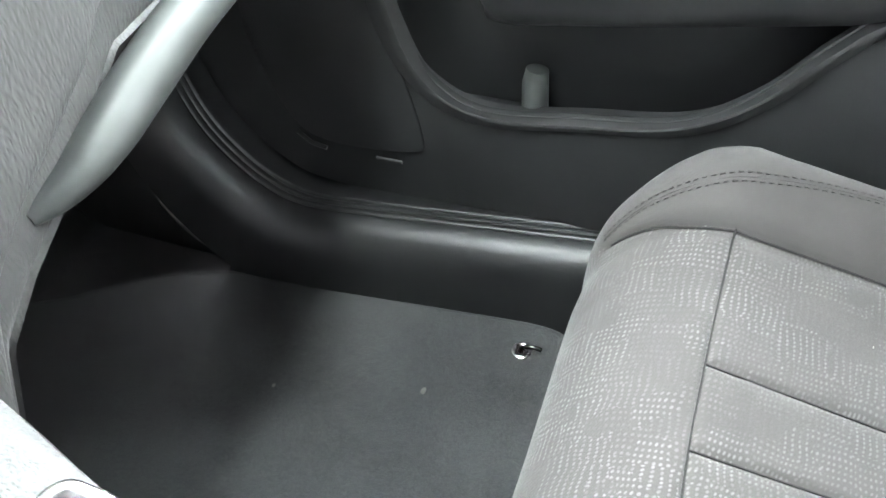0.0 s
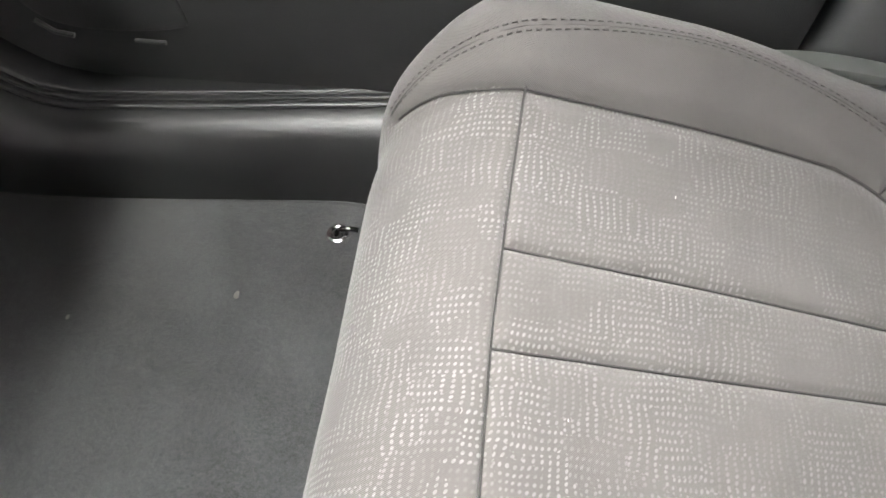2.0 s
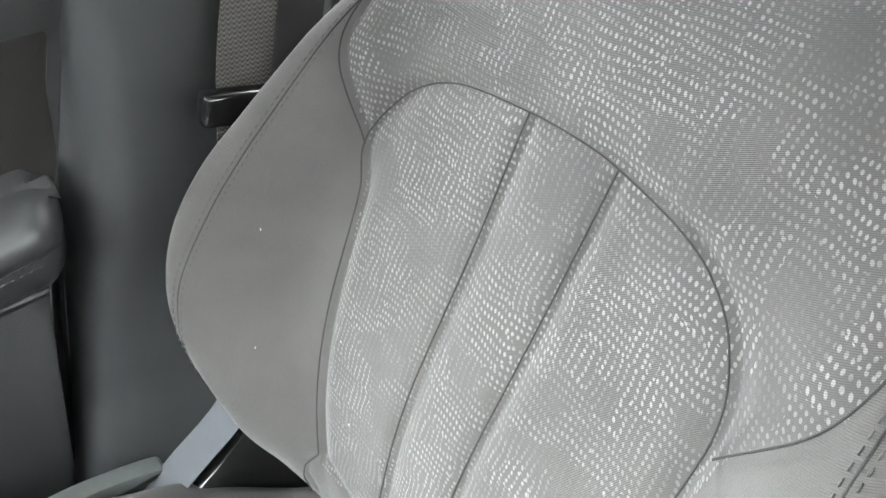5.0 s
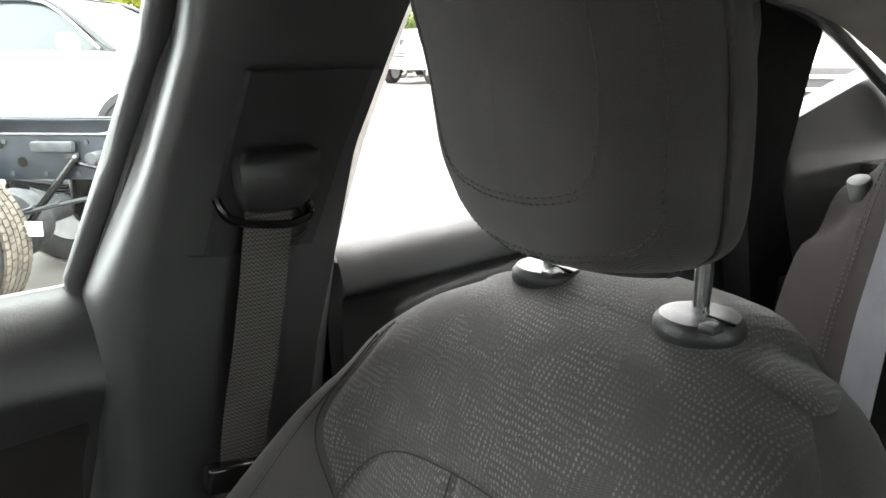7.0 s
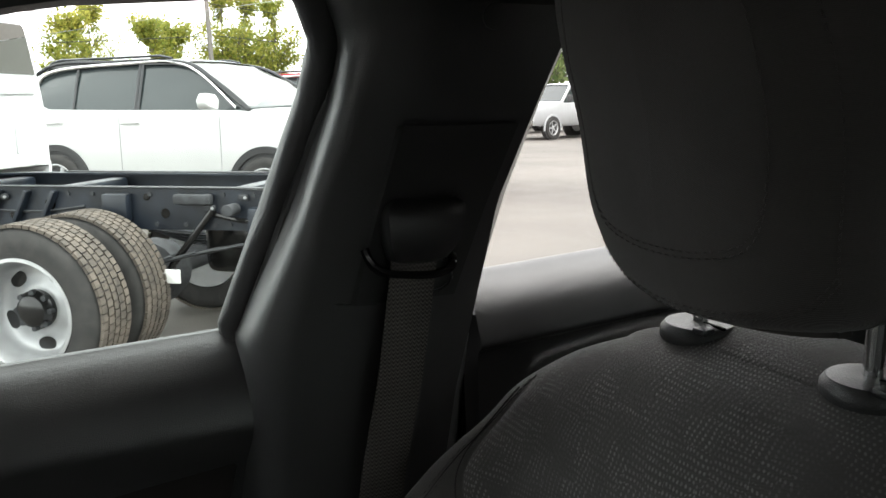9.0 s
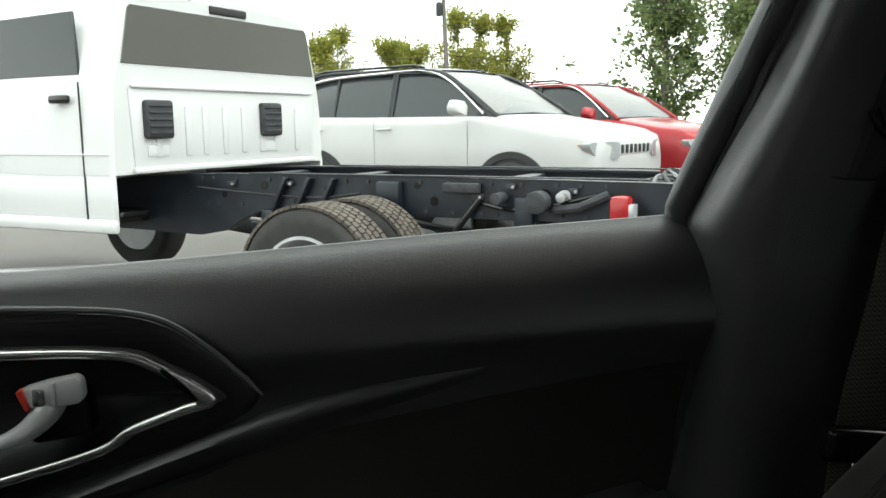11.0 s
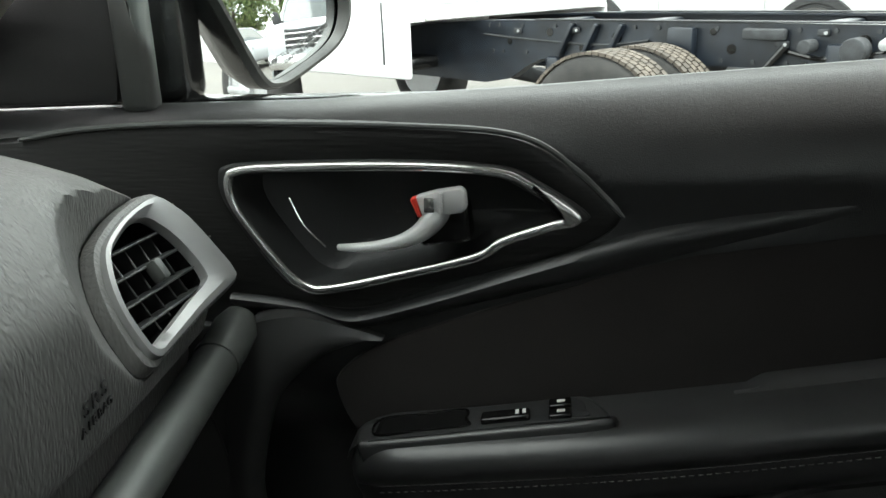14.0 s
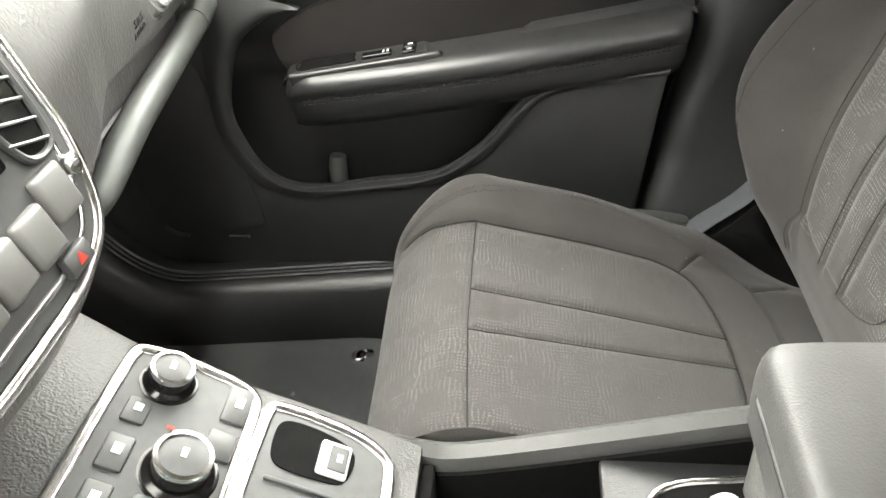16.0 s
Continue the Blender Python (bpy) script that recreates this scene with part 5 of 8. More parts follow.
def knob(parent, x, y, r, h, label):
    k = part("knob", on_deck(lathe([(r * 1.20, -0.001), (r * 1.20, 0.003), (r * 1.06, 0.005), (r * 1.0, 0.006), (r * 0.96, h - 0.003), (r * 0.93, h)], 40), x, y), M_gloss_black, parent, label)
    part("knob_ring", on_deck(lathe([(r * 0.955, h - 0.005), (r * 1.0, h - 0.003), (r * 0.97, h + 0.0015), (r * 0.82, h + 0.002), (r * 0.80, h - 0.001)], 40), x, y), M_chrome, k, "bright knob ring")
    part("knob_cap", on_deck(lathe([(r * 0.82, h - 0.003), (r * 0.82, h), (r * 0.5, h + 0.0012), (0.001, h + 0.0014)], 32), x, y), M_panel, k)
    part("knob_mark", on_deck(box(0, 0.002, h + 0.0018, 0.005, 0.009, 0.001, 0.0004, 1), x, y), M_white_mark, k)
    part("knob_foot", on_deck(lathe([(r * 1.34, 0.000), (r * 1.34, 0.0016), (r * 1.20, 0.0024)], 40), x, y), M_gloss_black, k)
    return k


def make_console():
    con = thing("centre_console", (0.1, 0.0, 0.30), "grey centre console with chrome-edged control panels and round knobs", "console")
    secs = []
    for x in np.linspace(-0.30, 0.115, 26):
        zt = 0.6955 - 0.4545 * x
        half = 0.128 + 0.020 * smooth(-0.10, -0.22, x)
        prof = [(-half - 0.004, 0.30), (-half - 0.004, zt - 0.04), (-half, zt - 0.012), (-half + 0.012, zt - 0.003), (0, zt - 0.003), (half - 0.012, zt - 0.003), (half, zt - 0.012), (half + 0.004, zt - 0.04), (half + 0.004, 0.30)]
        secs.append([(x, y, z) for y, z in prof])
    part("console_body", rings(secs), M_dash, con, "dark grey grained console body")
    p1 = deck_outline([(-0.129, -0.125), (-0.129, 0.098), (-0.118, 0.118), (-0.098, 0.121), (-0.040, 0.114), (-0.026, 0.102), (-0.0235, 0.080), (-0.0235, -0.09), (-0.030, -0.118), (-0.11, -0.135)])
    p2 = deck_outline([(-0.014, -0.09), (-0.0145, 0.090), (-0.006, 0.104), (0.010, 0.107), (0.060, 0.102), (0.084, 0.090), (0.092, 0.07), (0.094, -0.07), (0.08, -0.10), (0.0, -0.108)])

    def centre(o):
        return np.array(o).mean(0)
    for o, name in ((p1, "climate_panel"), (p2, "tray_panel")):
        pan = part(name, turned(plate(o, 0.004, 0.001, 1, "z", -0.003), DECK), M_panel, con, "grey control panel")
        part("panel_edge", turned(ring_tube([(a, b, 0.0015) for a, b in o], 0.0058, 12, 0.42, (0, 0, 1)), DECK), M_satin, pan, "bright silver edge")
    knob(con, -0.094, 0.092, 0.0185, 0.020, "round climate knob with chrome ring")
    knob(con, -0.060, 0.010, 0.0235, 0.024, "large round knob with chrome ring")
    knob(con, -0.094, -0.090, 0.0185, 0.020, "round climate knob with chrome ring")
    for x, y, sx, sy, mark in ((-0.038, 0.090, 0.022, 0.040, M_white_mark), (-0.106, 0.053, 0.020, 0.026, M_white_mark), (-0.106, 0.010, 0.022, 0.034, M_white_mark), (-0.105, -0.035, 0.022, 0.034, M_white_mark), (-0.074, -0.030, 0.016, 0.024, M_blue_mark), (-0.040, 0.045, 0.024, 0.030, None), (-0.040, -0.05, 0.022, 0.034, M_white_mark)):
        b = part("button", on_deck(box(0, 0, 0.001, sx, sy, 0.007, 0.0028, 2), x, y), M_panel, con, "grey push button")
        if mark:
            part("button_mark", on_deck(box(0.001, 0.002, 0.0052, sx * 0.35, sy * 0.30, 0.001, 0.0003, 1), x, y), mark, b)
    part("button_mark", on_deck(box(0, 0, 0.0012, 0.006, 0.003, 0.001), -0.078, 0.048), M_red, con)
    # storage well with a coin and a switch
    # the well is a few millimetres deep, its darkness is painted shade
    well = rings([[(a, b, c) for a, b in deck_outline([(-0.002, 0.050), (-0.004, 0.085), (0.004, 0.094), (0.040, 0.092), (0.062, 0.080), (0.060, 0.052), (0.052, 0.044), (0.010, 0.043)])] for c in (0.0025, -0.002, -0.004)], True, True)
    part("storage_well", turned(well, DECK), M_well, con, "shallow storage well with its shade painted near-black")
    sw = part("drive_switch", on_deck(box(0, 0, 0.001, 0.028, 0.036, 0.009, 0.003, 2), 0.046, 0.067), M_silver_paint, con, "silver drive mode switch")
    part("switch_face", on_deck(box(0.003, 0.0, 0.006, 0.016, 0.026, 0.002, 0.0008, 1), 0.046, 0.067), M_panel, sw)
    part("button_mark", on_deck(box(0.004, 0.0, 0.0075, 0.005, 0.008, 0.001, 0.0003, 1), 0.046, 0.067), M_white_mark, sw)
    part("divider", on_deck(box(0.008, 0, 0.002, 0.100, 0.004, 0.005, 0.0015, 2), 0.036, 0.030), M_panel, con)
    knob(con, 0.045, -0.01, 0.024, 0.020, "round gear selector dial")
    # side rails of the open tray behind
    for k in (1, -1):
        line = curve_pts([(0.088, k * 0.118, 0.640), (0.115, k * 0.119, 0.632), (0.152, k * 0.120, 0.630), (0.245, k * 0.121, 0.650), (0.406, k * 0.122, 0.690), (0.50, k * 0.122, 0.705)], 8)
        rail = []
        for p in line:
            rail.append([(p[0], p[1] - 0.012, 0.32), (p[0], p[1] - 0.012, p[2] - 0.006), (p[0], p[1] - 0.009, p[2] + 0.004), (p[0], p[1] + 0.004, p[2] + 0.008), (p[0], p[1] + 0.013, p[2] + 0.002), (p[0], p[1] + 0.016, p[2] - 0.02), (p[0], p[1] + 0.016, 0.32)])
        part("side_rail", rings(rail), M_lid, con, "grey console side rail")
        # inner tray wall; the shade of the deep tray is put into its colour
        liner = [[(p[0], p[1] - k * 0.0145, 0.44), (p[0], p[1] - k * 0.0145, p[2] - 0.008), (p[0], p[1] - k * 0.018, p[2] - 0.009), (p[0], p[1] - k * 0.018, 0.44)] for p in line if p[0] > 0.118]
        part("tray_liner", rings(liner), M_well, con, "tray wall with the shade of its depth painted near-black")
    # floor and front wall near-black too, for the shade down in the tray
    part("tray_floor", box(0.22, 0, 0.47, 0.24, 0.22, 0.02, 0.004), M_well, con)
    part("front_wall", box(0.122, 0, 0.55, 0.012, 0.215, 0.16, 0.003), M_well, con)
    part("cup_deck", turned(box(0, 0, 0, 0.24, 0.215, 0.014, 0.004), Matrix.Translation((0.395, 0, 0.642))), M_black_fine, con, "black cup holder deck")
    cup = curve_pts([(0.312, 0.03), (0.316, 0.062), (0.338, 0.078), (0.38, 0.084), (0.46, 0.084), (0.46, -0.03), (0.34, -0.03)], 6, True)
    # almost flat sheet; shade of the cup holder's depth is in its colour
    part("cup_holder", rings([[(a, b, z) for a, b in cup] for z in (0.652, 0.6505, 0.650)], True, True), M_well, con, "flat cup holder well with its shade painted near-black")
    part("cup_ring", ring_tube([(a, b, 0.652) for a, b in cup], 0.0035, 8, 0.8, (0, 0, 1)), M_satin, con, "silver cup holder rim")
    part("tray_label", box(0.205, 0.028, 0.482, 0.10, 0.03, 0.003, 0.001), M_panel, con)
    stub = lathe([(0.016, 0.0), (0.016, 0.018), (0.011, 0.026), (0.001, 0.028)], 20, Matrix.Translation((0.370, 0.040, 0.652)))
    solo("white_cap", stub, M_white_mark, "small white plastic cap in the cup holder", "cap")
    # padded lid
    secs = []
    for x, half, zt, zb in ((0.3815, 0.060, 0.788, 0.758), (0.382, 0.080, 0.799, 0.738), (0.384, 0.087, 0.806, 0.730), (0.389, 0.0905, 0.8105, 0.724), (0.398, 0.092, 0.813, 0.720), (0.42, 0.093, 0.8145, 0.717), (0.50, 0.094, 0.816, 0.715), (0.66, 0.093, 0.808, 0.715), (0.70, 0.088, 0.795, 0.72), (0.712, 0.07, 0.775, 0.735)):
        zm = (zt + zb) / 2
        e = [(-half, zm), (-half + 0.004, zt - 0.014), (-half + 0.016, zt - 0.003), (0, zt), (half - 0.016, zt - 0.003), (half - 0.004, zt - 0.014), (half, zm), (half - 0.006, zb + 0.006), (half - 0.016, zb), (-half + 0.016, zb), (-half + 0.006, zb + 0.006)]
        secs.append([(x, y, z) for y, z in e])
    lid = solo("console_armrest", rings([[tuple(p) for p in curve_pts(s, 3, True)] for s in secs]), M_lid, "dark grey padded console armrest lid", "armrest")
    seam = [(x, y * k, z) for k, path in ((1, [(0.66, 0.0925, 0.763), (0.50, 0.0935, 0.766), (0.41, 0.0925, 0.767), (0.388, 0.085, 0.768), (0.3815, 0.060, 0.770)]), (-1, [(0.3815, 0.060, 0.770), (0.388, 0.085, 0.768), (0.41, 0.0925, 0.767), (0.50, 0.0935, 0.766), (0.66, 0.0925, 0.763)])) for x, y, z in path]
    part("lid_seam", tube(seam, 0.0022, 8), M_black_fine, lid, "dark seam round the lid")
    part("hinge_box", box(0.552, 0, 0.63, 0.32, 0.17, 0.17, 0.01), M_dash, con)
    return con


make_console()


def make_stack():
    st = thing("centre_stack", (-0.20, 0.0, 0.80), "silver-edged centre stack with vent slats and radio panel", "centre stack")
    lean = Matrix(((0, -0.34, 0.94, -0.121), (1, 0, 0, 0), (0, 0.94, 0.34, 0.845), (0, 0, 0, 1)))
    half = [(0.150, 0.240), (0.160, 0.190), (0.161, 0.140), (0.160, 0.105), (0.149, 0.066), (0.127, 0.034), (0.088, 0.018), (0.045, 0.012)]
    line = curve_pts(half + [(-a, b) for a, b in half[::-1]], 6, True)
    mid = np.array([0.0, 0.125])

    def grow(k):
        d = line - mid
        return mid + d * (1 + k / np.linalg.norm(d, axis=1, keepdims=True))

    def layer(k, z):
        return [(a, b, z) for a, b in grow(k)]
    body = rings([layer(0.048, -0.16), layer(0.042, -0.10), layer(0.034, -0.05), layer(0.022, -0.016), layer(0.012, -0.004), layer(0.003, 0.001)], True, True)
    part("surround", turned(body, lean), M_dash, st, "dark grey grained surround")
    part("chrome_edge", turned(ring_tube(layer(-0.001, 0.003), 0.0052, 10, 0.8, (0, 0, 1)), lean), M_satin, st, "bright silver edge")
    part("inner_edge", turned(ring_tube(layer(-0.021, 0.004), 0.0030, 8, 0.8, (0, 0, 1)), lean), M_satin, st)
    part("face", turned(plate(list(map(tuple, grow(-0.008))), 0.004, 0, 1, "z", 0.0), lean), M_panel, st, "grey stack face")
    for k in (1, -1):
        hole = curve_pts([(k * 0.134, 0.205), (k * 0.140, 0.160), (k * 0.138, 0.118), (k * 0.126, 0.104), (k * 0.100, 0.112), (k * 0.086, 0.16), (k * 0.090, 0.21)], 5, True)
        v = part("vent", turned(rings([[(a, b, 0.0065) for a, b in hole], [(a, b, -0.004) for a, b in hole]], True, True), lean), M_gloss_black, st, "black air vent")
        for q in range(6):
            b = 0.118 + 0.0165 * q
            part("slat", turned(box(k * (0.113 + 0.001 * q), b, 0.008, 0.044, 0.0028, 0.006, 0.001, 1, Matrix.Rotation(radians(-18 * k), 4, 'Z')), lean), M_bezel, v)
        part("vent_frame", turned(ring_tube([(a, b, 0.007) for a, b in hole], 0.0035, 8, 1.0, (0, 0, 1)), lean), M_panel, v)
    dial = part("volume_button", turned(disc((0.138, 0.084, 0.007), 0.009, 0.008, (0, 0, 1), 24, 0.002), lean), M_satin, st, "round silver button")
    part("button_mark", turned(box(0.138, 0.084, 0.0116, 0.008, 0.003, 0.001), lean), M_grey_mark, dial)
    part("radio", turned(box(0.0, 0.165, 0.006, 0.16, 0.10, 0.010, 0.004), lean), M_gloss_black, st, "black radio screen")
    for y in (0.105, 0.063, 0.021, -0.021, -0.063, -0.105):
        part("stack_button", turned(box(y, 0.078 - 0.012 * (abs(y) < 0.1), 0.006, 0.038, 0.040, 0.012, 0.005, 3), lean), M_stack, st, "light grey stack button")
    hz = part("hazard_button", turned(box(0.080, 0.034, 0.006, 0.034, 0.018, 0.010, 0.003, 2), lean), M_panel, st, "hazard light button")
    part("hazard_mark", turned(plate([(0.075, 0.030), (0.085, 0.030), (0.080, 0.038)], 0.002, 0, 1, "z", 0.0105), lean), M_red, hz, "red triangle")
    return st


make_stack()

# ---- pillars, roof, rear of the cabin ----
def make_b_pillar():
    pil = thing("pillar_trim", (0.62, 0.78, 0.36), "black grained plastic centre pillar trim", "pillar trim", "", "structure")
    # z, outer front, inner front, inner rear, outer rear: (x, y)
    rows = [(0.36, (0.345, 0.80), (0.350, 0.700), (0.425, 0.662), (0.60, 0.662), (0.66, 0.80)),
            (0.43, (0.362, 0.80), (0.368, 0.713), (0.436, 0.680), (0.60, 0.680), (0.66, 0.80)),
            (0.50, (0.380, 0.80), (0.389, 0.738), (0.448, 0.712), (0.60, 0.712), (0.67, 0.80)),
            (0.60, (0.398, 0.80), (0.408, 0.760), (0.462, 0.738), (0.62, 0.738), (0.68, 0.80)),
            (0.85, (0.440, 0.80), (0.448, 0.756), (0.512, 0.728), (0.66, 0.728), (0.715, 0.80)),
            (1.00, (0.464, 0.80), (0.468, 0.750), (0.515, 0.718), (0.68, 0.718), (0.735, 0.80)),
            (1.07, (0.468, 0.805), (0.468, 0.745), (0.527, 0.712), (0.695, 0.712), (0.745, 0.805)),
            (1.20, (0.512, 0.772), (0.522, 0.715), (0.552, 0.690), (0.715, 0.690), (0.766, 0.765)),
            (1.30, (0.540, 0.728), (0.548, 0.685), (0.582, 0.662), (0.745, 0.662), (0.788, 0.728)),
            (1.352, (0.547, 0.704), (0.553, 0.672), (0.594, 0.650), (0.764, 0.650), (0.800, 0.704)),
            (1.385, (0.534, 0.692), (0.538, 0.664), (0.586, 0.648), (0.782, 0.648), (0.815, 0.692)),
            (1.405, (0.520, 0.690), (0.524, 0.672), (0.580, 0.664), (0.800, 0.664), (0.835, 0.690)),
            (1.44, (0.515, 0.71), (0.520, 0.700), (0.580, 0.695), (0.800, 0.695), (0.85, 0.71))]
    rows = [r if r[0] < 0.8 else (r[0], r[1], (r[2][0] + 0.002, r[2][1] + 0.022), (r[3][0] - 0.012, r[3][1]), r[4], r[5]) for r in rows]
    zs = np.array([r[0] for r in rows])
    secs = []
    for z in np.linspace(0.36, 1.44, 80):
        p = [np.array([np.interp(z, zs, [r[k][0] for r in rows]), np.interp(z, zs, [r[k][1] for r in rows])]) for k in range(1, 6)]
        ring = [p[0], p[0] * 0.35 + p[1] * 0.65, p[1]] + [p[1] + (p[2] - p[1]) * s + np.array([-0.70, -0.71]) * (0.050 * s * (1 - s)) for s in (0.12, 0.25, 0.4, 0.55, 0.7, 0.85)] + [p[2], p[2] * 0.6 + p[3] * 0.4, p[3] * 0.9 + p[2] * 0.1, p[3], p[3] * 0.7 + p[4] * 0.3, p[4], np.array([p[4][0] - 0.01, 0.86 - 0.0]), np.array([p[0][0] + 0.01, 0.86])]
        if z > 1.1:
            ring[-2][1] = ring[-1][1] = p[0][1] + 0.03
        secs.append([(a, b, z) for a, b in ring])
    part("pillar_skin", rings(secs), M_pillar, pil)
    # rear upright of the front door's window frame
    post = [(np.interp(z, zs, [r[1][0] for r in rows]) + 0.004, np.interp(z, zs, [r[1][1] for r in rows]) + 0.004, z) for z in np.linspace(1.04, 1.44, 24)]
    part("window_upright", tube(post, 0.019, 14), M_black_fine, pil, "rounded black window upright")
    # dark rubber seal on the window side
    seal = []
    for z in np.linspace(0.40, 1.43, 50):
        seal.append((np.interp(z, zs, [r[1][0] for r in rows]) + 0.010, np.interp(z, zs, [(r[1][1] + r[2][1]) / 2 for r in rows]), z))
    part("door_seal", tube(seal, 0.0075, 8), M_black_fine, pil, "black rubber door seal")
    # adjuster plate behind the belt guide
    sl = []
    for z in np.linspace(1.108, 1.277, 16):
        y = float(np.interp(z, zs, [r[3][1] for r in rows])) - 0.004
        x0, x1 = float(np.interp(z, [1.10, 1.28], [0.560, 0.600])), float(np.interp(z, [1.10, 1.28], [0.672, 0.728]))
        sl.append([(x0, y + 0.006, z), (x0 + 0.004, y - 0.002, z), (x1 - 0.004, y - 0.002, z), (x1, y + 0.006, z)])
    part("adjuster_plate", rings(sl, False), M_black_fine, pil, "black belt adjuster plate")
    part("plate_line", tube([(0.535, 0.708, 1.112), (0.56, 0.705, 1.108), (0.590, 0.705, 1.106)], 0.0014, 6), M_black_fine, pil)
    part("screw_cap", disc((0.680, 0.631, 1.372), 0.012, 0.004, (0, -1, -0.3), 20, 0.001), M_black_fine, pil)
    return pil


make_b_pillar()


def ribbon(line, width_dir, half, thick):
    """A flat strap along a line."""
    secs = []
    w = np.array(width_dir, float)
    p = np.array(line, float)
    for i in range(len(p)):
        t = p[min(i + 1, len(p) - 1)] - p[max(i - 1, 0)]
        t = t / np.linalg.norm(t)
        a = w - t * (w @ t)
        a = a / np.linalg.norm(a)
        n = np.cross(t, a)
        secs.append([p[i] + a * half + n * thick, p[i] - a * half + n * thick, p[i] - a * half - n * thick, p[i] + a * half - n * thick])
    return rings(secs)


def strap_uv(bm, axis=0):
    lay = bm.loops.layers.uv.new("UVMap")
    for f in bm.faces:
        for lp in f.loops:
            lp[lay].uv = (lp.vert.co[axis] * 2.0, lp.vert.co.z)
    return bm


def make_belt():
    belt = thing("seat_belt", (0.62, 0.69, 1.15), "black seat belt hanging from its pillar guide", "seat belt")
    down = curve_pts([(0.622, 0.684, 1.160), (0.619, 0.684, 1.135), (0.606, 0.690, 1.03), (0.588, 0.698, 0.92), (0.580, 0.706, 0.80), (0.575, 0.712, 0.66), (0.575, 0.712, 0.50), (0.575, 0.71, 0.42)], 8)
    part("webbing", strap_uv(ribbon(down, (1, 0, -0.1), 0.0235, 0.0007)), M_belt, belt, "dark woven webbing")
    shell = []
    for z, x0, x1, y in ((1.148, 0.602, 0.646, 0.678), (1.152, 0.596, 0.652, 0.670), (1.170, 0.590, 0.662, 0.662), (1.194, 0.588, 0.667, 0.661), (1.204, 0.592, 0.668, 0.666), (1.209, 0.600, 0.662, 0.676)):
        shell.append([(x0, 0.705, z), (x0, y + 0.010, z), (x0 + 0.007, y, z), (x1 - 0.007, y, z), (x1, y + 0.010, z), (x1, 0.705, z)])
    part("guide_cover", rings([[tuple(p) for p in curve_pts(s, 3)] for s in shell]), M_black, belt, "black plastic guide cover")
    loop = curve_pts([(0.574, 0.692, 1.163), (0.580, 0.688, 1.148), (0.596, 0.685, 1.139), (0.640, 0.684, 1.134), (0.662, 0.687, 1.140), (0.664, 0.692, 1.152)], 6)
    part("guide_loop", tube(loop, 0.0045, 8), M_gloss_black, belt)
    part("plate_loop", tube(curve_pts([(0.655, 0.692, 1.150), (0.664, 0.692, 1.128), (0.655, 0.695, 1.116), (0.635, 0.699, 1.113)], 6), 0.0018, 6), M_black_fine, belt)
    tongue = box(0.578, 0.690, 0.886, 0.070, 0.018, 0.030, 0.006, 3, Matrix.Rotation(radians(8), 4, 'Y'))
    part("latch_plate", tongue, M_gloss_black, belt, "glossy black latch plate")
    part("latch_tongue", box(0.586, 0.690, 0.856, 0.028, 0.003, 0.045, 0.001, 1), M_chrome, belt)
    low = curve_pts([(0.578, 0.694, 0.80), (0.572, 0.685, 0.70), (0.550, 0.668, 0.62), (0.518, 0.655, 0.580), (0.46, 0.652, 0.530), (0.42, 0.652, 0.48), (0.40, 0.655, 0.42)], 8)
    part("lap_webbing", strap_uv(ribbon(low, (0.35, -0.9, 0.35), 0.0235, 0.0007)), M_belt_grey, belt, "grey worn lap webbing")
    return belt


make_belt()


def window_top(x):
    return np.interp(x, [-0.9, -0.40, 0.07, 0.213, 0.324, 0.518, 0.80, 1.2, 1.41, 1.487, 1.585, 1.85, 2.1], [1.06, 1.165, 1.321, 1.362, 1.386, 1.401, 1.404, 1.380, 1.350, 1.328, 1.275, 1.13, 1.05])


def make_roof():
    secs = []
    for x in np.linspace(-0.06, 1.85, 62):
        wt = float(window_top(x))
        crown = float(np.interp(x, [-0.06, 0.2, 0.5, 1.2, 1.6, 2.05], [1.375, 1.425, 1.450, 1.435, 1.38, 1.22]))
        yr = 0.665 - 0.05 * smooth(1.2, 1.8, x)
        half = [(yr + 0.03, wt - 0.004), (yr, wt - 0.002), (yr - 0.03, wt + 0.004), (yr - 0.08, wt + 0.022), (0.45, crown - 0.012), (0.2, crown)]
        ring = half + [(-a, b) for a, b in half[::-1]] + [(-yr - 0.03, wt + 0.05), (-0.4, crown + 0.04), (0.4, crown + 0.04), (yr + 0.03, wt + 0.05)]
        secs.append([(x, a, b) for a, b in ring])
    roof = rings(secs)
    lay = roof.loops.layers.uv.new("UVMap")
    for f in roof.faces:
        for lp in f.loops:
            lp[lay].uv = (lp.vert.co.x, lp.vert.co.y)
    solo("ceiling", roof, M_headliner, "beige cloth headliner", "ceiling", "", "structure")
    for k in (1, -1):
        rail = tube([(x, k * 0.690, float(window_top(x)) + 0.0) for x in np.linspace(-0.36, 1.8, 60)], 0.013, 8)
        solo("trim", rail, M_black_fine, "black door frame rail over the side windows", "trim", "", "structure")


make_roof()


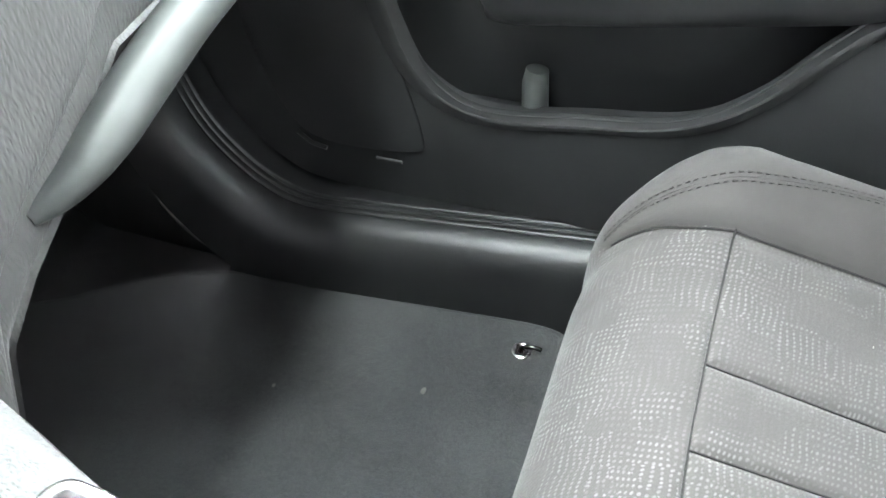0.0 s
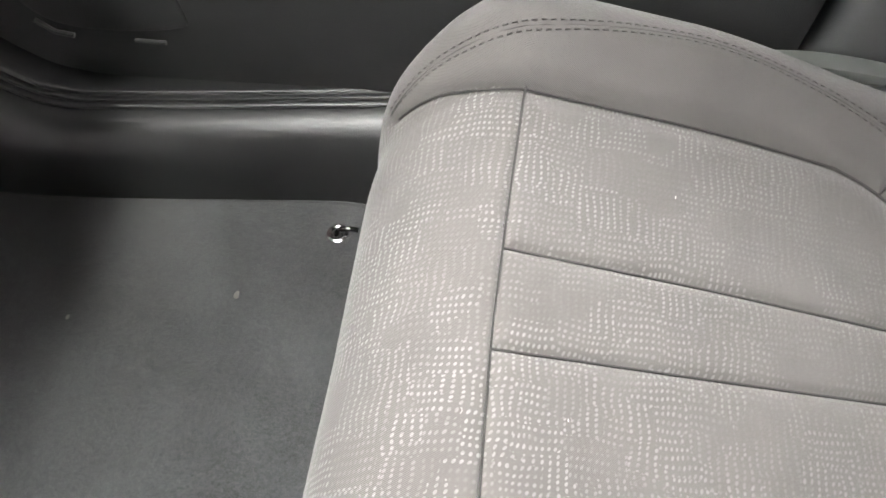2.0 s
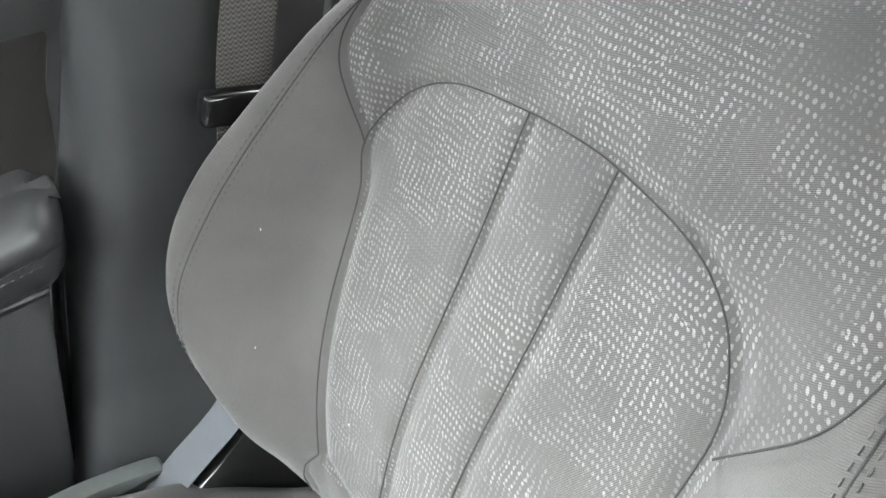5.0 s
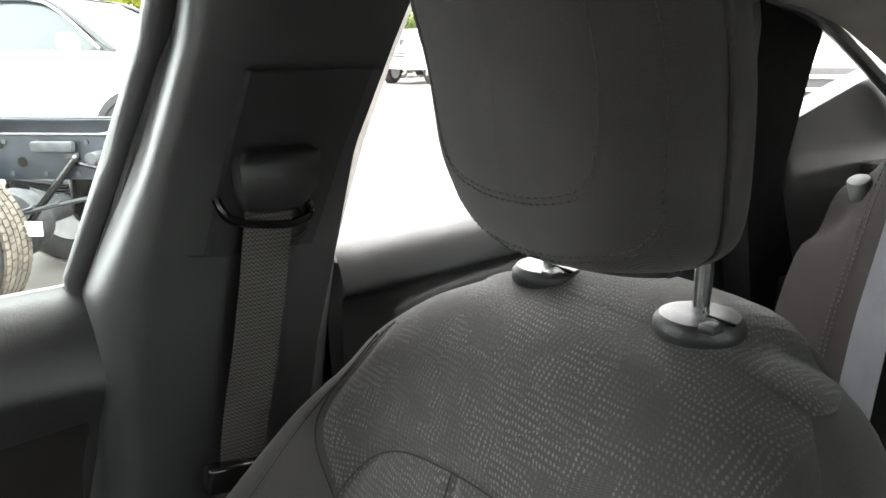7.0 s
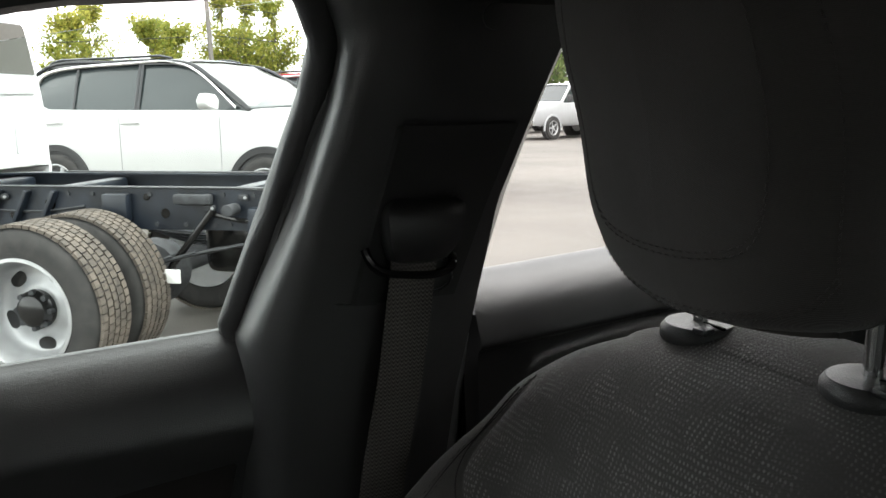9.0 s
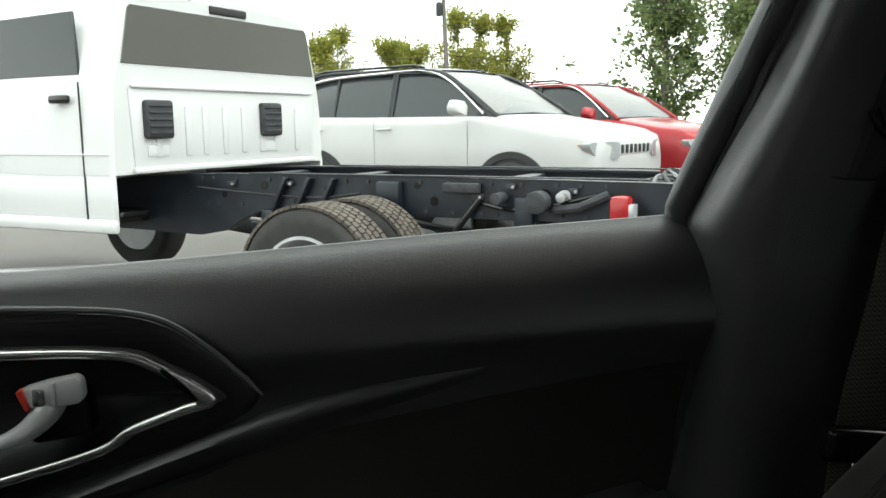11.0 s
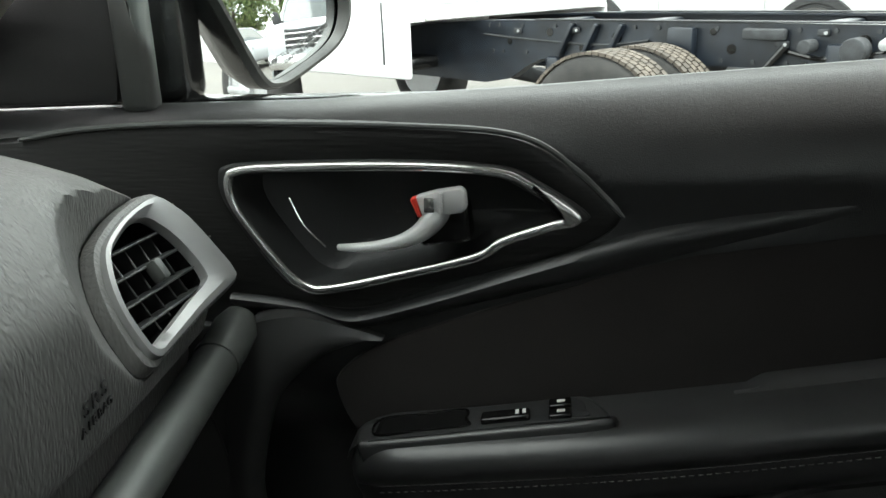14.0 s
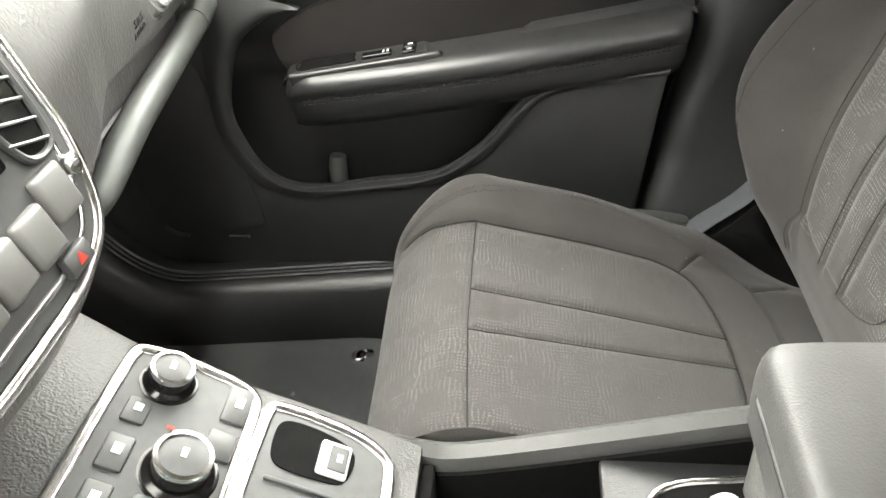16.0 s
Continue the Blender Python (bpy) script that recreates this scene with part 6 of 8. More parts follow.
def make_a_pillar():
    # front corner: pillar trim in beige, the black quarter triangle and the door-frame post
    for k in (1, -1):
        line = [(-0.66, k * 0.775, 0.985), (-0.57, k * 0.765, 1.055), (-0.49, k * 0.755, 1.12), (-0.40, k * 0.735, 1.18), (-0.20, k * 0.70, 1.255), (0.06, k * 0.665, 1.325)]
        bar = tube(curve_pts(line, 8), 0.036, 12, 0.7)
        lay = bar.loops.layers.uv.new("UVMap")
        for f in bar.faces:
            for lp in f.loops:
                lp[lay].uv = (lp.vert.co.x, lp.vert.co.z)
        solo("pillar_trim", bar, M_headliner, "beige windscreen pillar trim", "pillar trim", "", "structure")
    tri = plate([(-0.62, 1.036), (-0.37, 1.040), (-0.350, 1.185), (-0.42, 1.175), (-0.56, 1.09)], 0.02, 0.004, 2, "y", 0.792)
    solo("quarter_panel", tri, M_black_fine, "black plastic corner panel at the door mirror", "trim", "", "structure")
    post = box(-0.350, 0.800, 1.11, 0.034, 0.022, 0.16, 0.008, 3)
    solo("trim", post, M_tube, "grey window channel post", "trim", "", "structure")


make_a_pillar()


def make_mirror():
    mir = thing("door_mirror", (-0.30, 0.90, 1.05), "black door mirror with chrome-grey rim reflecting parked cars", "door mirror")
    n = MIRROR_N.normalized()
    e1 = Vector((0, 0, 1)).cross(n).normalized()
    e2 = n.cross(e1).normalized()
    c = Vector((-0.250, 0.95, 1.101))
    m = Matrix(((e1.x, e2.x, n.x, c.x), (e1.y, e2.y, n.y, c.y), (e1.z, e2.z, n.z, c.z), (0, 0, 0, 1)))
    o = curve_pts([(-0.105, 0.060), (-0.06, 0.068), (0.04, 0.066), (0.088, 0.054), (0.104, 0.028), (0.098, -0.006), (0.070, -0.034), (0.0, -0.062), (-0.030, -0.068), (-0.052, -0.058), (-0.085, 0.0), (-0.108, 0.045)], 6, True) * 0.93
    # convex glass
    rows = [[(a * 0.93 * f, b * 0.91 * f, -0.012 - ((a * 0.93 * f) ** 2 + (b * 0.91 * f) ** 2) / 2.8) for a, b in o] for f in (1.0, 0.8, 0.6, 0.4, 0.2, 0.02)]
    part("mirror_glass", turned(rings(rows, True, False), m), M_mirror, mir, "convex mirror glass", smooth=80)
    part("mirror_rim", turned(rings([[(a * 0.93, b * 0.91, -0.012) for a, b in o], [(a * 0.97, b * 0.96, 0.002) for a, b in o], [(a * 1.02, b * 1.03, 0.001) for a, b in o], [(a * 1.05, b * 1.06, -0.012) for a, b in o]], True, False), m), M_rim_plastic, mir, "dark grey mirror rim")
    part("mirror_shell", turned(rings([[(a * 1.05, b * 1.06, -0.010) for a, b in o], [(a * 1.04, b * 1.04, -0.035) for a, b in o], [(a * 0.85, b * 0.85, -0.07) for a, b in o], [(a * 0.4, b * 0.4, -0.09) for a, b in o], [(a * 0.01, b * 0.01, -0.092) for a, b in o]], True, False), m), M_gloss_black, mir, "gloss black shell")
    for q, text in enumerate(("OBJECTS IN MIRROR ARE CLOSER", "THAN THEY APPEAR")):
        words(text, 0.0068, m @ Matrix.Translation((0.022 + 0.003 * q, -0.024 - 0.0068 * q, -0.0125)) @ Matrix.Rotation(radians(20), 4, 'Z'), "mirror_words", M_grey_mark, mir, "small printed warning words")
    part("mirror_arm", box(-0.372, 0.874, 1.10, 0.092, 0.064, 0.15, 0.02, 4), M_gloss_black, mir, "black mirror foot")
    return mir


MIRROR_N = Vector((0.894, -0.447, 0.045))
make_mirror()


def make_windows():
    def pane(name, quad, label):
        bm = bmesh.new()
        bm.faces.new([bm.verts.new(p) for p in quad])
        got = bmesh.ops.extrude_face_region(bm, geom=bm.faces[:])
        bmesh.ops.translate(bm, vec=(0, 0.004, 0), verts=[v for v in got["geom"] if isinstance(v, bmesh.types.BMVert)])
        ob = solo(name, bm, M_glass, label, "window", "", "structure")
        ob.visible_shadow = False
        return ob
    for k in (1,):
        pane("window_1", [(-0.34, k * 0.816, 1.03), (0.47, k * 0.816, 1.05), (0.560, k * 0.690, 1.395), (0.05, k * 0.690, 1.305), (-0.34, k * 0.76, 1.17)], "clear side window of the front door")
    rows = [[(x, y, z + 0.05 * (1 - (y / 0.8) ** 2) * k) for y in np.linspace(-w, w, 16)] for x, w, z, k in ((-1.0, 0.80, 1.00, 0.6), (-0.6, 0.74, 1.13, 0.9), (-0.2, 0.69, 1.245, 1.1), (-0.05, 0.66, 1.295, 1.3))]
    solo("window_2", rings(rows, False), M_screen, "lightly tinted raked windscreen", "window", "", "structure")


def make_rear_window():
    rows = [[(x, y, z - 0.03 * (y / w) ** 2) for y in np.linspace(-w, w, 12)] for x, w, z in ((1.86, 0.60, 1.335), (1.98, 0.62, 1.26), (2.09, 0.64, 1.16))]
    # out of view; its dark tint is added to keep light off the bench
    solo("window_5", rings(rows, False), M_light_cut_glass, "unseen rear window, dark tint added to cut light", "window", "", "structure")


make_windows()
make_rear_window()


def make_rear():
    # rear door
    door = thing("door_2", (1.2, 0.83, 0.40), "closed black rear car door with grained sill", "car door", "", "structure")
    xs = np.linspace(0.735, 1.62, 70)
    secs = []
    for x in xs:
        zt = float(np.interp(x, [0.735, 1.0, 1.3, 1.62], [1.100, 1.116, 1.14, 1.18]))
        prof = [(0.838, zt - 0.006), (0.830, zt), (0.815, zt - 0.004), (0.795, zt - 0.018), (0.778, zt - 0.038), (0.766, zt - 0.064), (0.764, zt - 0.076), (0.772, zt - 0.086), (0.772, zt - 0.12), (0.762, 0.85), (0.757, 0.70), (0.77, 0.45), (0.78, 0.36)]
        secs.append([(x, y, z) for y, z in curve_pts(prof, 4)])
    part("skin", rings(secs, False), M_black, door, "black grained door skin")
    hb = curve_pts([(0.812, 0.972), (0.835, 0.990), (0.93, 1.004), (1.05, 1.012), (1.08, 1.00), (1.03, 0.972), (0.89, 0.948), (0.83, 0.952)], 6, True)
    part("handle_bowl", plate(hb, 0.02, 0.006, 2, "y", 0.762), M_gloss_black, door)
    part("handle_bezel", ring_tube([(a, 0.760, b) for a, b in hb], 0.0032, 8), M_satin, door, "silver bezel")
    part("end_block", rings([[(x, y, z) for y, z in ((0.78, 0.36), (0.775, 0.9), (0.784, 1.02), (0.798, 1.055), (0.83, 1.07), (0.85, 0.9), (0.85, 0.36))] for x in (0.722, 0.730, 0.748)]), M_black_fine, door)
    part("outer_panel", box(1.22, 0.885, 0.70, 0.98, 0.02, 0.70, 0.006), M_shell, door)
    # rear bench with belt
    bench = thing("rear_bench", (1.55, 0, 0.40), "dark cloth rear bench seat with upright backrest", "bench seat")
    secs = []
    for y in np.linspace(-0.64, 0.64, 61):
        w = 0.012 * math.cos(y * 9.5)
        drop = 0.10 * float(smooth(0.52, 0.64, abs(y)))
        prof = [(0.98, 0.42), (0.96, 0.54 + w), (1.01, 0.57 + w), (1.16, 0.55), (1.24, 0.54), (1.28, 0.64), (1.345 - w * 0.5, 0.90), (1.385, 1.01), (1.432, 1.135 - drop), (1.465, 1.185 - drop), (1.51, 1.20 - drop), (1.58, 1.17 - drop), (1.62, 1.05), (1.62, 0.42)]
        secs.append([(a, y, b) for a, b in curve_pts(prof, 4)])
    bb = rings(secs)
    lay = bb.loops.layers.uv.new("UVMap")
    for f in bb.faces:
        for lp in f.loops:
            lp[lay].uv = (lp.vert.co.y, lp.vert.co.z)
    part("cushion_and_back", bb, M_door_cloth, bench)
    seam = []
    for k in (1, -1):
        for off in (0.0, 0.007):
            l = curve_pts([(1.300, k * (0.545 + off), 0.70), (1.338, k * (0.553 + off), 0.90), (1.385, k * (0.555 + off), 1.02), (1.436, k * (0.552 + off), 1.135), (1.478, k * (0.545 + off), 1.180), (1.53, k * (0.54 + off), 1.188)], 8)
            seam.append(dashes(resample(l, 0.004), np.tile([-0.9, 0, 0.4], (len(resample(l, 0.004)), 1)), 0.0045, 0.003, 0.0009))
    verts, faces = [], []
    for v, f in seam:
        faces += [tuple(q + len(verts) for q in g) for g in f]
        verts += v
    tagged(part("bench_stitching", mesh_from("bench_stitching", verts, faces), M_thread, bench), kind="stuff")
    rb = curve_pts([(1.50, 0.50, 1.215), (1.430, 0.50, 1.150), (1.372, 0.50, 1.01), (1.330, 0.495, 0.90), (1.262, 0.48, 0.66), (1.22, 0.46, 0.58)], 6)
    solo("seat_belt", strap_uv(ribbon(rb, (0, 1, 0), 0.024, 0.0008), 1), M_belt_grey, "grey rear seat belt against the bench", "seat belt")
    part("release_knob", disc((1.445, 0.592, 1.105), 0.016, 0.03, (-0.5, 0, 1), 16, 0.004), M_tube, bench)
    # rear corner pillar with quarter window
    for k in (1, -1):
        secs = []
        for z, x0, x1, y in ((0.80, 1.40, 1.56, 0.71), (1.10, 1.335, 1.435, 0.702), (1.19, 1.332, 1.458, 0.70), (1.26, 1.328, 1.474, 0.698), (1.325, 1.324, 1.488, 0.692), (1.345, 1.31, 1.496, 0.685), (1.375, 1.28, 1.51, 0.67)):
            secs.append([(x0, k * (y + 0.04), z), (x0 + 0.01, k * y, z), (x1 - 0.01, k * y, z), (x1, k * (y + 0.04), z)])
        solo("pillar_trim", rings(secs), M_well, "black rear pillar trim beside the quarter window", "pillar trim", "", "structure")
        shelf = plate([(1.44, 1.186), (1.46, 1.195), (1.60, 1.240), (1.75, 1.28), (2.0, 1.30), (2.0, 0.6), (1.44, 0.6)], 0.05, 0.008, 2, "y", 0.706 if k > 0 else -0.756)
        solo("trim", shelf, M_black_fine, "black trim under the quarter window", "trim", "", "structure")
    solo("parcel_shelf", box(1.86, 0, 1.10, 0.45, 1.42, 0.03, 0.01), M_carpet, "dark carpeted parcel shelf", "shelf", "", "structure")
    solo("wall_rear", box(1.70, 0, 0.72, 0.04, 1.60, 0.72, 0.01), M_carpet, "dark rear bulkhead behind the bench", "wall", "", "structure")
    # driver's side, mostly unseen
    solo("door_3", box(-0.02, -0.81, 0.695, 1.16, 0.10, 0.69, 0.03, 3), M_black, "black driver's door below its window", "car door", "", "structure")
    solo("door_4", box(1.20, -0.81, 0.72, 1.24, 0.10, 0.74, 0.03, 3), M_black, "black rear door on the driver's side", "car door", "", "structure")
    # unseen panes; their tint is added to keep this side of the cabin dim
    for name, line in (("window_3", [(-0.45, -0.815, 1.03), (0.55, -0.815, 1.03), (0.60, -0.70, 1.385), (0.05, -0.70, 1.30), (-0.40, -0.76, 1.15)]), ("window_4", [(0.68, -0.815, 1.06), (1.42, -0.80, 1.08), (1.36, -0.70, 1.35), (0.76, -0.70, 1.39)])):
        bm = bmesh.new()
        bm.faces.new([bm.verts.new(p) for p in line])
        got = bmesh.ops.extrude_face_region(bm, geom=bm.faces[:])
        bmesh.ops.translate(bm, vec=(0, -0.004, 0), verts=[v for v in got["geom"] if isinstance(v, bmesh.types.BMVert)])
        solo(name, bm, M_light_cut_glass if name == "window_3" else M_screen, "unseen driver-side window, tint added to cut light", "window", "", "structure")
    solo("pillar_trim", tube([(0.55, -0.80, 0.40), (0.60, -0.80, 1.05), (0.70, -0.70, 1.44)], 0.07, 10, 0.6), M_black, "black centre pillar trim on the driver's side", "pillar trim", "", "structure")
    solo("wall_front", box(-0.93, 0, 0.66, 0.04, 1.66, 0.74, 0.01), M_carpet, "dark front bulkhead", "wall", "", "structure")
    for k in (1, -1):
        solo("wall_side", box(-0.80, k * 0.80, 0.66, 0.32, 0.06, 0.74, 0.01), M_black_fine, "black footwell side wall", "wall", "", "structure")
    solo("underbody", box(0.6, 0, 0.235, 3.3, 1.62, 0.05, 0.02), M_gloss_black, "dark car underbody", "underbody", "", "structure")


make_rear()

# ---- the car park outside ----
def asphalt():
    n = Nodes("asphalt")
    f = n.noise(0.35, 6)
    fine = n.noise(60, 4)
    patch = n.noise(2.2, 4)
    base = n.ramp(n.math('ADD', n.math('MULTIPLY', f, 0.5), n.math('ADD', n.math('MULTIPLY', patch, 0.25), n.math('MULTIPLY', fine, 0.25))), (0.35, (0.062, 0.056, 0.050)), (0.65, (0.138, 0.127, 0.113)))
    n.set(Base_Color=base, Roughness=n.math('MULTIPLY_ADD', patch, 0.35, 0.5), Specular_IOR_Level=0.4)
    n.bump(n.noise(130, 4), 0.6, 0.01)
    return n.mat


def leaf_mat(name, a, b):
    n = Nodes(name)
    geo = n.tree.nodes.new("ShaderNodeNewGeometry")
    tone = n.ramp(geo.outputs["Random Per Island"], (0.1, a), (0.9, b))
    n.set(Base_Color=tone, Roughness=0.6, Specular_IOR_Level=0.3)
    thin = n.tree.nodes.new("ShaderNodeBsdfTranslucent")
    n.tree.links.new(tone, thin.inputs[0])
    both = n.tree.nodes.new("ShaderNodeMixShader")
    both.inputs[0].default_value = 0.5
    n.tree.links.new(n.bsdf.outputs[0], both.inputs[1])
    n.tree.links.new(thin.outputs[0], both.inputs[2])
    n.tree.links.new(both.outputs[0], n.tree.nodes["Material Output"].inputs[0])
    return n.mat


def tread_mat(name, lo, hi):
    n = Nodes(name)
    f = n.noise(14, 5)
    n.set(Base_Color=n.ramp(f, (0.35, lo), (0.7, hi)), Roughness=0.85)
    n.bump(n.noise(90, 3), 0.4, 0.004)
    return n.mat


M_asphalt = asphalt()
M_leaf = leaf_mat("leaves_yellow_green", (0.15, 0.18, 0.030), (0.36, 0.35, 0.070))
M_leaf_dark = leaf_mat("leaves_green", (0.10, 0.15, 0.055), (0.25, 0.30, 0.12))
M_bark = plain("bark", (0.12, 0.10, 0.085), 0.9, 0, 0.3, 40, 0.6)
M_tyre = tread_mat("tyre_rubber", (0.018, 0.0175, 0.017), (0.038, 0.036, 0.034))
M_tread = tread_mat("dusty_tyre_tread", (0.060, 0.051, 0.042), (0.125, 0.104, 0.084))
M_rim_steel = plain("silver_steel_wheel", (0.36, 0.365, 0.37), 0.42, 0.5, 0.14, 20)
M_white_paint = plain("white_paint", (0.60, 0.605, 0.605), 0.18, 0.0, 0.03, 3)
M_pearl_paint = plain("pearl_white_paint", (0.47, 0.472, 0.465), 0.18, 0.0, 0.03, 3)
M_silver_car = plain("silver_car_paint", (0.40, 0.41, 0.42), 0.37, 0.2, 0.05, 3)
M_black_car = plain("black_car_paint", (0.012, 0.013, 0.015), 0.15, 0.0, 0.05, 3)
M_red_car = plain("red_car_paint", (0.30, 0.020, 0.025), 0.18, 0.2, 0.06, 3)
M_frame = plain("black_chassis_paint", (0.0085, 0.012, 0.018), 0.40, 0.0, 0.6, 9, 0.25, 0.45)
M_dusty = plain("dusty_black_metal", (0.034, 0.036, 0.039), 0.7, 0.1, 0.4, 25, 0.2)
M_dark_glass = plain("dark_tinted_glass", (0.030, 0.037, 0.038), 0.05, 0.0, 0.05)
M_wind_glass = plain("windscreen_glass", (0.105, 0.104, 0.095), 0.16, 0.0, 0.05)
M_lamp_glass = plain("headlight_glass", (0.45, 0.47, 0.48), 0.1, 0.4, 0.1)
M_amber = plain("amber_lens", (0.75, 0.28, 0.03), 0.2)
M_tail = plain("red_tail_lens", (0.33, 0.016, 0.018), 0.18)
M_cladding = plain("black_cladding", (0.022, 0.022, 0.023), 0.65)
M_pole = plain("weathered_pole_wood", (0.16, 0.145, 0.13), 0.9, 0, 0.2, 20)


def make_ground():
    n = 40
    xs = np.linspace(-150, 150, n)
    X, Y = np.meshgrid(xs, xs, indexing="ij")
    solo("ground", grid_mesh("ground", np.stack([X, Y, np.zeros_like(X)], -1)), M_asphalt, "worn grey asphalt of a car park", "ground", "", "structure")


make_ground()


def wheel(parent, x, y, r, w, rim_mat, side, rim_r=0.66, dish=0.02, spokes=5, label=""):
    """A wheel across the car: tyre, rim and hub. side: +1 if its face looks to +y."""
    m = Matrix.Translation((x, y, r)) @ Matrix.Rotation(radians(-90 * side), 4, 'X')
    prof = [(r * rim_r, -w / 2), (r * 0.80, -w / 2 - 0.006), (r * 0.93, -w / 2 + 0.004), (r * 0.985, -w * 0.38), (r, -w * 0.25), (r, w * 0.25), (r * 0.985, w * 0.38), (r * 0.93, w / 2 - 0.004), (r * 0.80, w / 2 + 0.006), (r * rim_r, w / 2)]
    ty = rings([[(a * math.cos(q), a * math.sin(q), z) for q in np.linspace(0, 2 * math.pi, 48, endpoint=False)] for a, z in prof], True, False)
    t = part("wheel", turned(ty, m), M_tyre, parent, label or "road wheel with black tyre")
    rr = r * rim_r
    rim = lathe([(rr * 0.97, -w / 2), (rr * 1.02, w / 2 + 0.004), (rr * 0.96, w / 2 + 0.006), (rr * 0.92, w / 2 - 0.01), (rr * 0.86, w / 2 - dish - 0.02)], 40, m)
    part("rim", rim, rim_mat, t)
    part("hub", lathe([(rr * 0.30, w / 2 - dish - 0.02), (rr * 0.28, w / 2 - dish + 0.01), (rr * 0.18, w / 2 - dish + 0.025), (0.002, w / 2 - dish + 0.027)], 24, m), rim_mat, t)
    for k in range(spokes):
        sp = box(rr * 0.55, 0, w / 2 - dish - 0.004, rr * 0.80, rr * 0.20, 0.03, 0.008, 2)
        part("spoke", turned(turned(sp, Matrix.Rotation(2 * math.pi * k / spokes, 4, 'Z')), m), rim_mat, t)
    return t


def dish_wheel(root, x, y, r, w, k, label):
    """A dual truck wheel: deep steel dish with oval hand holes and a black hub."""
    t = wheel(root, x, y, r, w, M_rim_steel, k, 0.64, 0.13, 0, label)
    m = Matrix.Translation((x, y, r)) @ Matrix.Rotation(radians(-90 * k), 4, 'X')
    rr, f = r * 0.64, w / 2 - 0.150
    part("dish", lathe([(rr * 0.95, w / 2 - 0.006), (rr * 0.93, w / 2 - 0.03), (rr * 0.87, f + 0.05), (rr * 0.82, f + 0.012), (rr * 0.76, f + 0.002), (rr * 0.55, f), (rr * 0.44, f + 0.02), (rr * 0.40, f + 0.022), (0.01, f + 0.022)], 48, m, False), M_rim_steel, t, "silver steel dish")
    for q in range(5):
        a = 2 * math.pi * (q + 0.3) / 5
        oval = [(rr * 0.67 * math.cos(a) + rr * (0.13 * math.cos(a) * math.cos(u) - 0.18 * math.sin(a) * math.sin(u)), rr * 0.67 * math.sin(a) + rr * (0.13 * math.sin(a) * math.cos(u) + 0.18 * math.cos(a) * math.sin(u))) for u in np.linspace(0, 2 * math.pi, 20, endpoint=False)]
        part("hand_hole", turned(plate(oval, 0.006, 0, 1, "z", f - 0.001), m), M_gloss_black, t, "dark oval hand hole")
    part("hub_cover", lathe([(rr * 0.36, f + 0.02), (rr * 0.36, f + 0.045), (rr * 0.31, f + 0.055), (rr * 0.28, f + 0.085), (rr * 0.20, f + 0.095), (0.002, f + 0.097)], 28, m), M_gloss_black, t, "black hub cover")
    for q in range(8):
        a = 2 * math.pi * q / 8
        part("wheel_nut", turned(disc((rr * 0.33 * math.cos(a), rr * 0.33 * math.sin(a), f + 0.055), 0.014, 0.03, (0, 0, 1), 6), m), M_dusty, t)
    return t


